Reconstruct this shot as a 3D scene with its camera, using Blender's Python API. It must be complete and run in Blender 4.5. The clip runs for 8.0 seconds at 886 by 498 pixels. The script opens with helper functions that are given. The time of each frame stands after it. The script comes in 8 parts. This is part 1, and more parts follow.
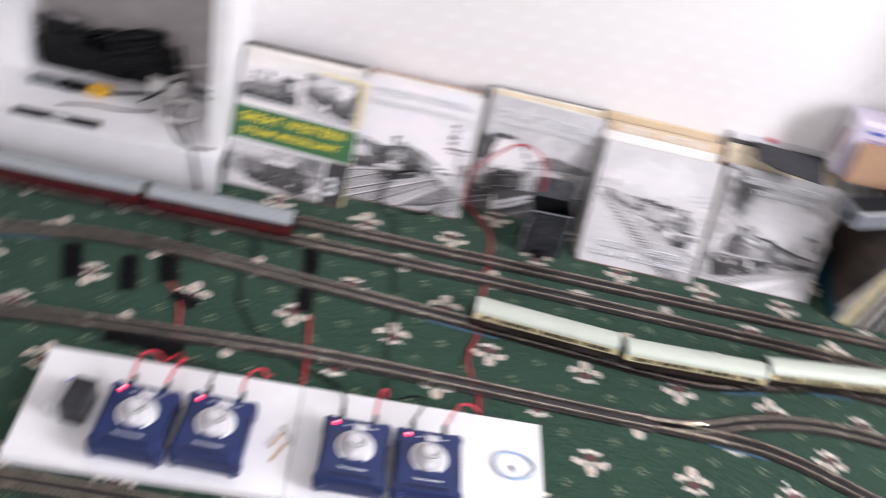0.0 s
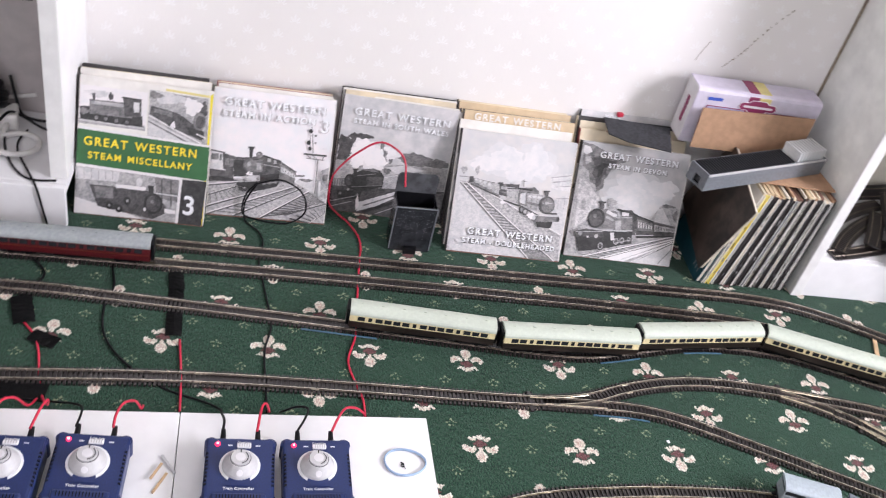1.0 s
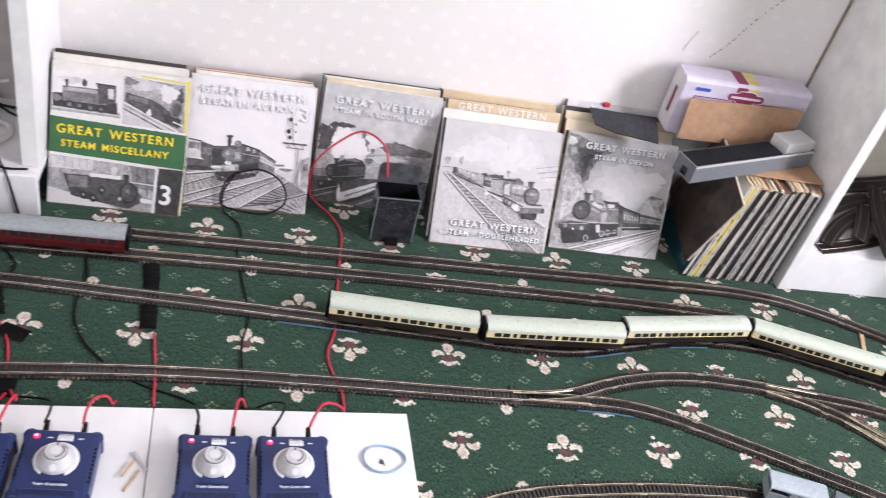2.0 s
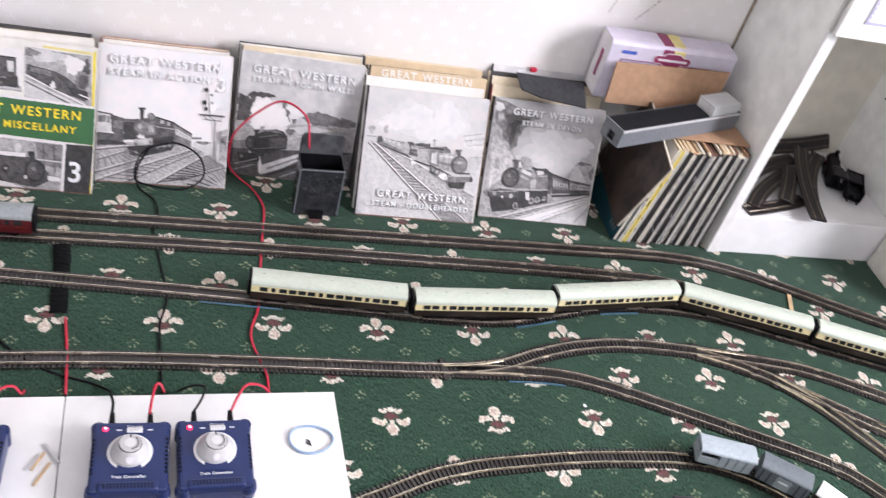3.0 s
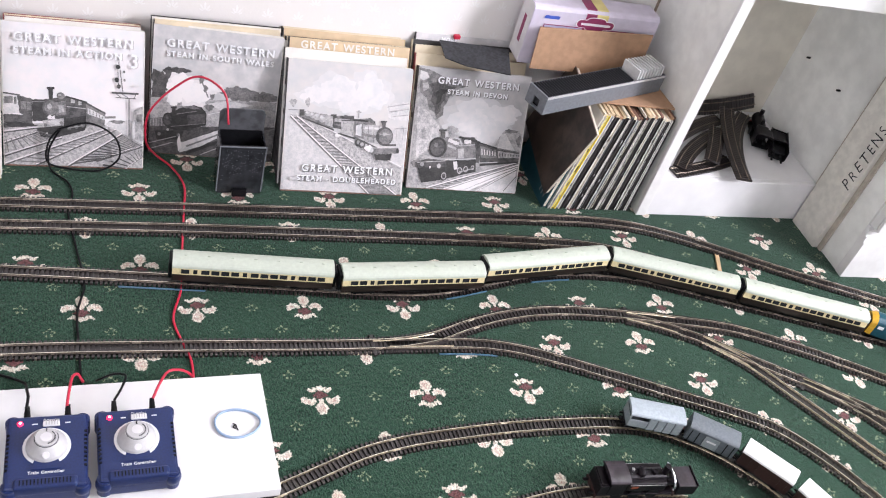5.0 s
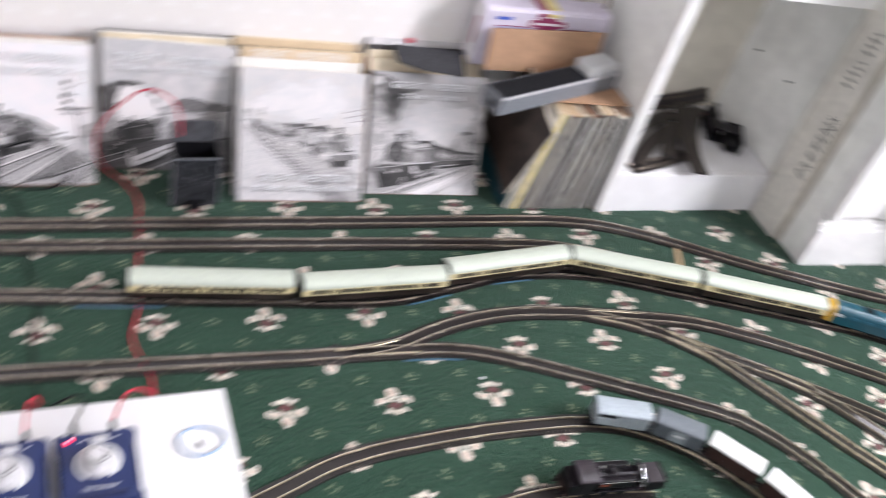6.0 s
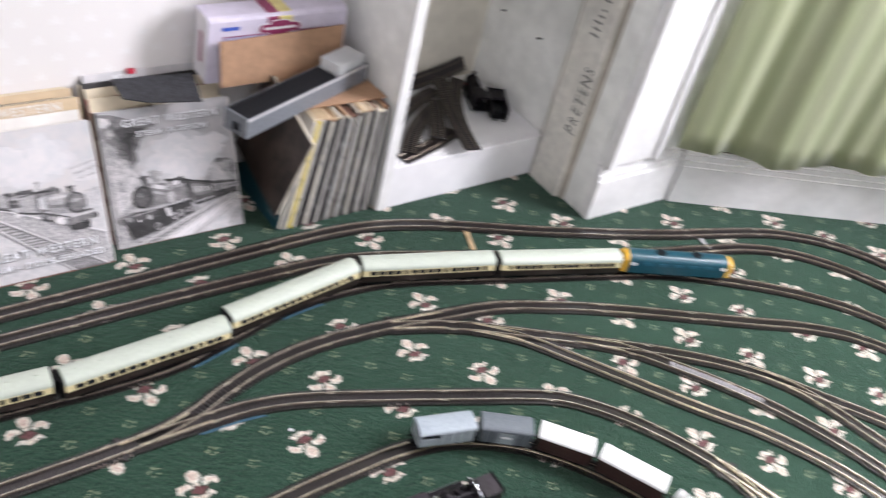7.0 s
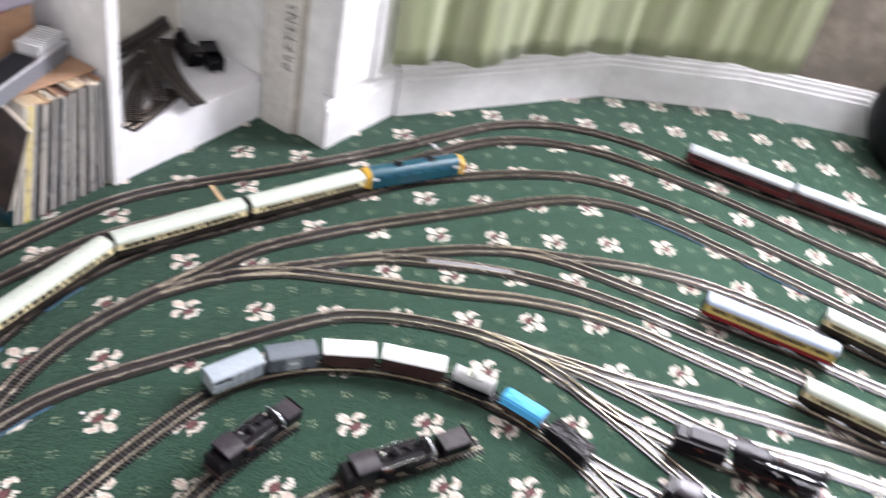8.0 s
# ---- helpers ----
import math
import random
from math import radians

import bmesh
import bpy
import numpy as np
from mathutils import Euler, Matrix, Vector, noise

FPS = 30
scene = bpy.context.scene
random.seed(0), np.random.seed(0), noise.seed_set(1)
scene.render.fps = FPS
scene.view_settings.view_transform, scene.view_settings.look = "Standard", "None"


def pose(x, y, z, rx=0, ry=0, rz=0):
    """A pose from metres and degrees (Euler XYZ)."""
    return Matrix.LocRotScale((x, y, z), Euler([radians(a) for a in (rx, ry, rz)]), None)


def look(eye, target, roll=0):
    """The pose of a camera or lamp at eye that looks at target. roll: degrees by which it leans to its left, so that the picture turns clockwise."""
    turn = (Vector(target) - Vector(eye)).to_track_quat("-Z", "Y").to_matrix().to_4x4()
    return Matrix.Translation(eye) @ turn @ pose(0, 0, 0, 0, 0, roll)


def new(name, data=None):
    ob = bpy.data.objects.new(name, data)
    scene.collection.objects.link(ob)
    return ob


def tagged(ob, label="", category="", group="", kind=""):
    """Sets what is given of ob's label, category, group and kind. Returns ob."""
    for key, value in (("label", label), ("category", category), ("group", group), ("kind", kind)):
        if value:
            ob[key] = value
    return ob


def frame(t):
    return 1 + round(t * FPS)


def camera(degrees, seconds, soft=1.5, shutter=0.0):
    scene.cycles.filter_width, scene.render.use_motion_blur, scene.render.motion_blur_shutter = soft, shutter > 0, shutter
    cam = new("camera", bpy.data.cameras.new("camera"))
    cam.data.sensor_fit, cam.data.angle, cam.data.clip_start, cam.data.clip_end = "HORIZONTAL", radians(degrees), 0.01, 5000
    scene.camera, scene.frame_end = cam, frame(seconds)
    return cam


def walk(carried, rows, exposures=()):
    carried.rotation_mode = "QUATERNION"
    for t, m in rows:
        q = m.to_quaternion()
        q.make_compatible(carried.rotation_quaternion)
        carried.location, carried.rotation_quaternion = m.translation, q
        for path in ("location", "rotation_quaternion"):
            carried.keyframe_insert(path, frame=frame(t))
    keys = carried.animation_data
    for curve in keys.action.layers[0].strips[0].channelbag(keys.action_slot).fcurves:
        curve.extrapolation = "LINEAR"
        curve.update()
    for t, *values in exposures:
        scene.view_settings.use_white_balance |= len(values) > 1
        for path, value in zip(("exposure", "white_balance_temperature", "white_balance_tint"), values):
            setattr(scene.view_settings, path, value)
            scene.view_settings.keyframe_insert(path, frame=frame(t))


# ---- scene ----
cam = camera(51.9, 8.0, soft=1.05, shutter=1.0)
PATH = [
    (0, (-0.064, -0.982, 1.02), (0.097, 0.54, -0.267), 15.8),
    (0.5, (-0.047, -0.984, 1.019), (0.352, 0.543, -0.21), 13.1),
    (1, (-0.038, -0.984, 1.013), (0.371, 0.542, -0.213), 14.8),
    (1.2, (-0.034, -0.979, 1.015), (0.346, 0.54, -0.229), 14.8),
    (2.3, (-0.017, -0.955, 0.993), (0.457, 0.546, -0.24), 16.4),
    (2.5, (-0.01, -0.95, 0.991), (0.49, 0.538, -0.248), 16.9),
    (3, (0.006, -0.935, 0.985), (0.574, 0.511, -0.274), 17.5),
    (3.5, (0.021, -0.923, 0.984), (0.626, 0.488, -0.298), 18.1),
    (4, (0.046, -0.913, 0.986), (0.718, 0.469, -0.295), 17.2),
    (4.5, (0.046, -0.914, 0.984), (0.727, 0.458, -0.302), 18.5),
    (5.8, (0.03, -0.936, 1.006), (0.71, 0.435, -0.282), 18.6),
    (6, (0.047, -0.914, 0.992), (0.802, 0.437, -0.275), 18.1),
    (6.5, (0.097, -0.859, 0.99), (1.043, 0.396, -0.247), 16.3),
    (6.9, (0.134, -0.804, 0.993), (1.221, 0.338, -0.238), 14.7),
    (7, (0.147, -0.807, 0.997), (1.253, 0.316, -0.234), 15.1),
    (7.5, (0.124, -0.826, 1.011), (1.438, 0.063, -0.208), 14.8),
    (8, (0.103, -0.878, 1.031), (1.516, -0.173, -0.197), 13.1),
]
walk(cam, [(t, look(eye, target, roll)) for t, eye, target, roll in PATH], exposures=[(0.0, -0.30, 6400, 19), (2.5, -0.26, 6420, 18), (4.5, -0.20, 6420, 18), (6.0, -0.26, 6400, 17), (7.0, -0.36, 6380, 17), (7.5, -0.30, 6350, 18), (8.0, -0.11, 6330, 19)])

# ---- light ----
world = bpy.data.worlds.new("daylight")
scene.world = world
world.use_nodes = True
wn = world.node_tree
sky = wn.nodes.new("ShaderNodeTexSky")
sky.sky_type, sky.sun_disc = "NISHITA", False
sky.sun_elevation, sky.sun_rotation = radians(38), radians(70)
wn.nodes["Background"].inputs["Strength"].default_value = 0.12
wn.links.new(sky.outputs["Color"], wn.nodes["Background"].inputs["Color"])


def window_light(name, eye, target, sx, sy, watts, colour):
    lamp = bpy.data.lights.new(name, "AREA")
    lamp.shape, lamp.size, lamp.size_y, lamp.energy, lamp.color = "RECTANGLE", sx, sy, watts, colour
    ob = new(name, lamp)
    ob.matrix_world = look(eye, target)
    return ob


DAY = (0.95, 0.965, 1.0)
window_light("window_daylight", (2.60, -1.22, 1.43), (0.9, -0.60, 0.25), 0.64, 1.30, 116, DAY)
window_light("bay_middle_daylight", (2.455, -0.625, 1.42), (1.5, -1.25, 0.9), 0.42, 1.3, 70, DAY)
window_light("bay_side_daylight", (1.905, -0.055, 1.42), (1.45, -0.9, 0.9), 0.42, 1.3, 30, DAY)
# added fill from behind, lifts the left wall and the cupboard sides
window_light("rear_fill", (-0.75, -3.28, 1.5), (-0.2, 0.0, 0.6), 1.5, 1.2, 30, DAY)


# ---- materials ----
class Nodes:
    """Small shorthand for building a node material."""

    def __init__(self, name):
        self.mat = bpy.data.materials.new(name)
        self.mat.use_nodes = True
        self.t = self.mat.node_tree
        self.bsdf = self.t.nodes["Principled BSDF"]

    def node(self, kind, operation="", data_type="", blend_type=""):
        n = self.t.nodes.new(kind)
        if operation:
            n.operation = operation
        if data_type:
            n.data_type = data_type
        if blend_type:
            n.blend_type = blend_type
        return n

    def put(self, sock, v):
        if isinstance(v, bpy.types.NodeSocket):
            self.t.links.new(v, sock)
        else:
            sock.default_value = v

    def m(self, op, a, b=0.0, c=0.0):
        n = self.node("ShaderNodeMath", operation=op)
        for s, v in zip(n.inputs, (a, b, c)):
            self.put(s, v)
        return n.outputs[0]

    def mix(self, f, a, b, blend="MIX"):
        n = self.node("ShaderNodeMix", data_type="RGBA", blend_type=blend)
        self.put(n.inputs[0], f)
        self.put(n.inputs[6], (*a, 1) if isinstance(a, tuple) else a)
        self.put(n.inputs[7], (*b, 1) if isinstance(b, tuple) else b)
        return n.outputs[2]

    def ramp(self, v, lo, hi):
        n = self.node("ShaderNodeMapRange")
        n.interpolation_type = "SMOOTHSTEP"
        self.put(n.inputs[0], v)
        n.inputs[1].default_value, n.inputs[2].default_value = lo, hi
        return n.outputs[0]

    def noise(self, scale, detail=3.0, vec=None, rough=0.55):
        n = self.node("ShaderNodeTexNoise")
        n.inputs["Scale"].default_value, n.inputs["Detail"].default_value = scale, detail
        n.inputs["Roughness"].default_value = rough
        if vec is None:
            vec = self.coords()
        self.put(n.inputs["Vector"], vec)
        return n.outputs["Fac"]

    def coords(self):
        return self.node("ShaderNodeTexCoord").outputs["Object"]

    def bump(self, height, strength, dist):
        n = self.node("ShaderNodeBump")
        n.inputs["Strength"].default_value, n.inputs["Distance"].default_value = strength, dist
        self.put(n.inputs["Height"], height)
        self.t.links.new(n.outputs[0], self.bsdf.inputs["Normal"])


def surface(name, col, rough=0.5, metal=0.0, grain=60.0, vary=0.12, stain=4.0, stain_v=0.08, bump=0.1, depth=0.001, coat=0.0, spread=0.0, spec=0.5):
    """A general painted, plastic, paper or metal surface with grain and broad wear."""
    n = Nodes(name)
    g = n.noise(grain, 4.0)
    s = n.noise(stain, 3.0)
    dark = tuple(c * (1 - 2 * vary) for c in col)
    light = tuple(min(1.0, c * (1 + vary)) for c in col)
    base = n.mix(n.ramp(g, 0.3, 0.7), dark, light)
    base = n.mix(n.m("MULTIPLY", n.ramp(s, 0.42, 0.7), stain_v * 3), base, tuple(c * 0.6 for c in col))
    if spread:
        info = n.node("ShaderNodeObjectInfo").outputs["Random"]
        base = n.mix(n.m("MULTIPLY", info, spread), base, tuple(c * 0.35 for c in col))
    n.put(n.bsdf.inputs["Base Color"], base)
    n.put(n.bsdf.inputs["Roughness"], n.m("ADD", n.m("MULTIPLY", s, 0.16), rough - 0.08))
    n.bsdf.inputs["Metallic"].default_value = metal
    n.bsdf.inputs["Coat Weight"].default_value = coat
    n.bsdf.inputs["Specular IOR Level"].default_value = spec
    if bump:
        n.bump(g, bump, depth)
    return n.mat


PITCH_X, PITCH_Y = 0.155, 0.085


def carpet_material():
    """Dark green cut-pile carpet with staggered woven flowers and small sprigs."""
    n = Nodes("green_flowered_carpet")
    pos = n.coords()
    ragged = n.node("ShaderNodeTexNoise")
    ragged.inputs["Scale"].default_value, ragged.inputs["Detail"].default_value = 330.0, 3.0
    n.put(ragged.inputs["Vector"], pos)
    shake = n.node("ShaderNodeVectorMath", operation="MULTIPLY_ADD")
    n.put(shake.inputs[0], ragged.outputs["Color"])
    shake.inputs[1].default_value, shake.inputs[2].default_value = (0.0084, 0.0104, 0), (-0.0042, -0.0052, 0)
    moved = n.node("ShaderNodeVectorMath", operation="ADD")
    n.put(moved.inputs[0], pos)
    n.put(moved.inputs[1], shake.outputs[0])
    sep = n.node("ShaderNodeSeparateXYZ")
    n.put(sep.inputs[0], moved.outputs[0])
    u, v = n.m("DIVIDE", sep.outputs[0], PITCH_X), n.m("DIVIDE", sep.outputs[1], 2 * PITCH_Y)

    def cell(off):
        iu, iv = n.m("FLOOR", n.m("ADD", u, off)), n.m("FLOOR", n.m("ADD", v, off))
        x = n.m("MULTIPLY", n.m("SUBTRACT", n.m("SUBTRACT", n.m("ADD", u, off), iu), 0.5), PITCH_X)
        y = n.m("MULTIPLY", n.m("SUBTRACT", n.m("SUBTRACT", n.m("ADD", v, off), iv), 0.5), 2 * PITCH_Y)
        odd = n.m("FLOORED_MODULO", n.m("ADD", iu, iv), 2.0)
        return x, y, odd

    xa, ya, oa = cell(0.5)
    xb, yb, ob_ = cell(0.0)
    ra = n.m("ADD", n.m("MULTIPLY", xa, xa), n.m("MULTIPLY", ya, ya))
    rb = n.m("ADD", n.m("MULTIPLY", xb, xb), n.m("MULTIPLY", yb, yb))
    near_b = n.m("LESS_THAN", rb, ra)

    def pick(a, b):
        return n.m("ADD", a, n.m("MULTIPLY", near_b, n.m("SUBTRACT", b, a)))

    x, y = n.m("ABSOLUTE", pick(xa, xb)), pick(ya, yb)
    y = n.m("MULTIPLY", y, n.m("SUBTRACT", 1.0, n.m("MULTIPLY", pick(oa, ob_), 2.0)))

    def blob(cx, cy, rx, ry, turn, x=x, y=y):
        c, s = math.cos(radians(turn)), math.sin(radians(turn))
        dx, dy = n.m("SUBTRACT", x, cx), n.m("SUBTRACT", y, cy)
        a = n.m("ADD", n.m("MULTIPLY", dx, c / rx), n.m("MULTIPLY", dy, s / rx))
        b = n.m("ADD", n.m("MULTIPLY", dx, -s / ry), n.m("MULTIPLY", dy, c / ry))
        d = n.m("ADD", n.m("MULTIPLY", a, a), n.m("MULTIPLY", b, b))
        return n.m("SUBTRACT", 1.0, n.ramp(d, 0.85, 1.15))

    petals = [blob(0, 0.0158, 0.0085, 0.0102, 0), blob(0, 0.0040, 0.0032, 0.0041, 0), blob(0.0176, 0.0042, 0.0090, 0.0053, -16), blob(0.0232, -0.0006, 0.0038, 0.0039, 0),
              blob(0.0100, 0.0020, 0.0036, 0.0038, 0), blob(0, -0.0182, 0.0058, 0.0045, 0), blob(0.0092, -0.0142, 0.0049, 0.0030, 30), blob(0.0142, -0.0166, 0.0032, 0.0021, -20), blob(0.0062, -0.0176, 0.0032, 0.0024, 0)]
    white = petals[0]
    for p in petals[1:]:
        white = n.m("MAXIMUM", white, p)
    heart = n.m("MAXIMUM", blob(0, -0.0066, 0.0068, 0.0070, 0), blob(0.0074, -0.0060, 0.0034, 0.0030, 0))

    def sprig(px, py, ox, oy):
        fx = n.m("SUBTRACT", n.m("FRACT", n.m("ADD", n.m("DIVIDE", sep.outputs[0], px), ox)), 0.5)
        fy = n.m("SUBTRACT", n.m("FRACT", n.m("ADD", n.m("DIVIDE", sep.outputs[1], py), oy)), 0.5)
        sx, sy = n.m("ABSOLUTE", n.m("MULTIPLY", fx, px)), n.m("MULTIPLY", fy, py)
        out = blob(0.0070, 0.0014, 0.0021, 0.0013, 0, sx, sy)
        for cx, cy, rx, ry in ((0.0030, -0.0046, 0.0014, 0.0018), (0.0006, 0.0066, 0.0014, 0.0018), (0.0034, 0.0030, 0.0012, 0.0010)):
            out = n.m("MAXIMUM", out, blob(cx, cy, rx, ry, 0, sx, sy))
        return out

    dots = n.m("MAXIMUM", sprig(PITCH_X / 2, PITCH_Y, 0.0, 0.0),
               n.m("MAXIMUM", sprig(PITCH_X, 2 * PITCH_Y, 0.0, 0.5), sprig(PITCH_X, 2 * PITCH_Y, 0.5, 0.0)))
    streak = n.node("ShaderNodeVectorMath", operation="MULTIPLY")
    n.put(streak.inputs[0], pos)
    streak.inputs[1].default_value = (1.0, 0.42, 1.0)
    pile, wide = n.noise(430.0, 4.0, streak.outputs[0], 0.72), n.noise(7.0, 3.0)
    clump = n.noise(90.0, 3.0)
    green = n.mix(n.ramp(pile, 0.34, 0.68), (0.0022, 0.0115, 0.0068), (0.045, 0.116, 0.073))
    green = n.mix(n.m("MULTIPLY", n.ramp(clump, 0.4, 0.7), 0.45), green, (0.012, 0.040, 0.024))
    green = n.mix(n.m("MULTIPLY", n.ramp(wide, 0.35, 0.7), 0.35), green, (0.029, 0.078, 0.05))
    cream = n.mix(n.ramp(clump, 0.35, 0.65), (0.76, 0.67, 0.57), (0.92, 0.89, 0.80))
    cream = n.mix(n.ramp(pile, 0.30, 0.60), (0.36, 0.28, 0.23), cream)
    rose = n.mix(n.ramp(pile, 0.3, 0.7), (0.070, 0.026, 0.030), (0.22, 0.090, 0.090))
    col = n.mix(n.m("MULTIPLY", dots, 0.60), green, (0.42, 0.45, 0.28))
    col = n.mix(heart, col, rose)
    blush = n.m("MULTIPLY", n.m("MAXIMUM", blob(0.0, 0.0160, 0.0052, 0.0068, 0), blob(0.0195, 0.0036, 0.0050, 0.0030, -16)), n.ramp(n.noise(260.0, 2.0), 0.42, 0.58))
    cream = n.mix(n.m("MULTIPLY", blush, 0.62), cream, (0.55, 0.31, 0.26))
    col = n.mix(white, col, cream)
    n.put(n.bsdf.inputs["Base Color"], col)
    n.bsdf.inputs["Roughness"].default_value = 0.95
    n.bsdf.inputs["Specular IOR Level"].default_value = 0.1
    n.bsdf.inputs["Sheen Weight"].default_value = 0.13
    n.bump(n.m("ADD", pile, n.m("MULTIPLY", clump, 0.8)), 0.8, 0.005)
    return n.mat


def wallpaper_material():
    """Off-white wallpaper with a faint embossed leaf sprig."""
    n = Nodes("embossed_wallpaper")
    pos = n.coords()
    sep = n.node("ShaderNodeSeparateXYZ")
    n.put(sep.inputs[0], pos)
    px, pz = 0.0508, 0.0300
    up = n.m("DIVIDE", n.m("SUBTRACT", sep.outputs[2], 0.2145), pz)
    row = n.m("FLOOR", up)
    fx = n.m("SUBTRACT", n.m("FRACT", n.m("ADD", n.m("DIVIDE", n.m("SUBTRACT", sep.outputs[0], 0.3016), px), n.m("MULTIPLY", row, 0.5))), 0.5)
    fz = n.m("SUBTRACT", n.m("FRACT", up), 0.5)
    fx, fz = n.m("MULTIPLY", fx, px), n.m("ADD", n.m("MULTIPLY", fz, pz), 0.0080)
    ang = n.m("ARCTAN2", fx, fz)
    rad = n.m("SQRT", n.m("ADD", n.m("MULTIPLY", fx, fx), n.m("MULTIPLY", fz, fz)))
    reach = n.m("MULTIPLY", n.m("ABSOLUTE", n.m("COSINE", n.m("MULTIPLY", ang, 5.4))), n.m("SUBTRACT", 0.0175, n.m("MULTIPLY", n.m("ABSOLUTE", ang), 0.0062)))
    leaf = n.m("MULTIPLY", n.m("LESS_THAN", rad, reach), n.m("MULTIPLY", n.m("LESS_THAN", n.m("ABSOLUTE", ang), 1.40), n.m("GREATER_THAN", rad, 0.0035)))
    g, s = n.noise(300, 3), n.noise(2.2, 4)
    col = n.mix(n.ramp(s, 0.3, 0.75), (0.86, 0.825, 0.81), (0.80, 0.765, 0.745))
    col = n.mix(n.m("MULTIPLY", leaf, 0.6), col, (0.90, 0.885, 0.885))
    n.put(n.bsdf.inputs["Base Color"], col)
    n.bsdf.inputs["Roughness"].default_value = 0.75
    n.bump(n.m("ADD", n.m("MULTIPLY", g, 0.3), leaf), 0.55, 0.0016)
    return n.mat


def photo_material(name, lo, hi, scale, bias=0.5, tint=(1.0, 0.945, 0.950)):
    """Grey half-tone print: soft blotches of light and dark ink."""
    n = Nodes(name)
    a, b = n.noise(scale, 6.0, rough=0.65), n.noise(scale * 5, 3.0)
    f = n.m("ADD", n.m("MULTIPLY", a, 0.62), n.m("MULTIPLY", b, 0.38))
    n.put(n.bsdf.inputs["Base Color"], n.mix(n.ramp(f, bias - 0.14, bias + 0.14), (lo, lo, lo * 1.03), tuple(hi * k for k in tint)))
    n.bsdf.inputs["Roughness"].default_value = 0.45
    return n.mat


def curtain_material():
    n = Nodes("green_striped_curtain")
    tex = n.node("ShaderNodeTexCoord").outputs["UV"]
    sep = n.node("ShaderNodeSeparateXYZ")
    n.put(sep.inputs[0], tex)
    stripe = n.m("SINE", n.m("MULTIPLY", sep.outputs[0], 92.0))
    fine = n.m("SINE", n.m("MULTIPLY", sep.outputs[0], 331.0))
    f = n.m("ADD", n.m("MULTIPLY", stripe, 0.30), n.m("MULTIPLY", fine, 0.10))
    col = n.mix(n.ramp(f, -0.5, 0.5), (0.45, 0.50, 0.29), (0.60, 0.63, 0.43))
    weave = n.noise(900, 2)
    col = n.mix(n.m("MULTIPLY", weave, 0.3), col, (0.2, 0.23, 0.1))
    n.put(n.bsdf.inputs["Base Color"], col)
    n.bsdf.inputs["Roughness"].default_value = 0.9
    n.bsdf.inputs["Sheen Weight"].default_value = 0.3
    n.bump(weave, 0.3, 0.001)
    glow = n.node("ShaderNodeBsdfTranslucent")
    n.put(glow.inputs["Color"], n.mix(0.5, col, (0.80, 0.82, 0.66)))
    both = n.node("ShaderNodeMixShader")
    both.inputs[0].default_value = 0.45
    n.t.links.new(n.bsdf.outputs[0], both.inputs[1])
    n.t.links.new(glow.outputs[0], both.inputs[2])
    n.t.links.new(both.outputs[0], n.t.nodes["Material Output"].inputs["Surface"])
    return n.mat


def glow_material(name, col, strength):
    n = Nodes(name)
    n.bsdf.inputs["Base Color"].default_value = (*col, 1)
    n.bsdf.inputs["Emission Color"].default_value = (*col, 1)
    n.bsdf.inputs["Emission Strength"].default_value = strength
    return n.mat


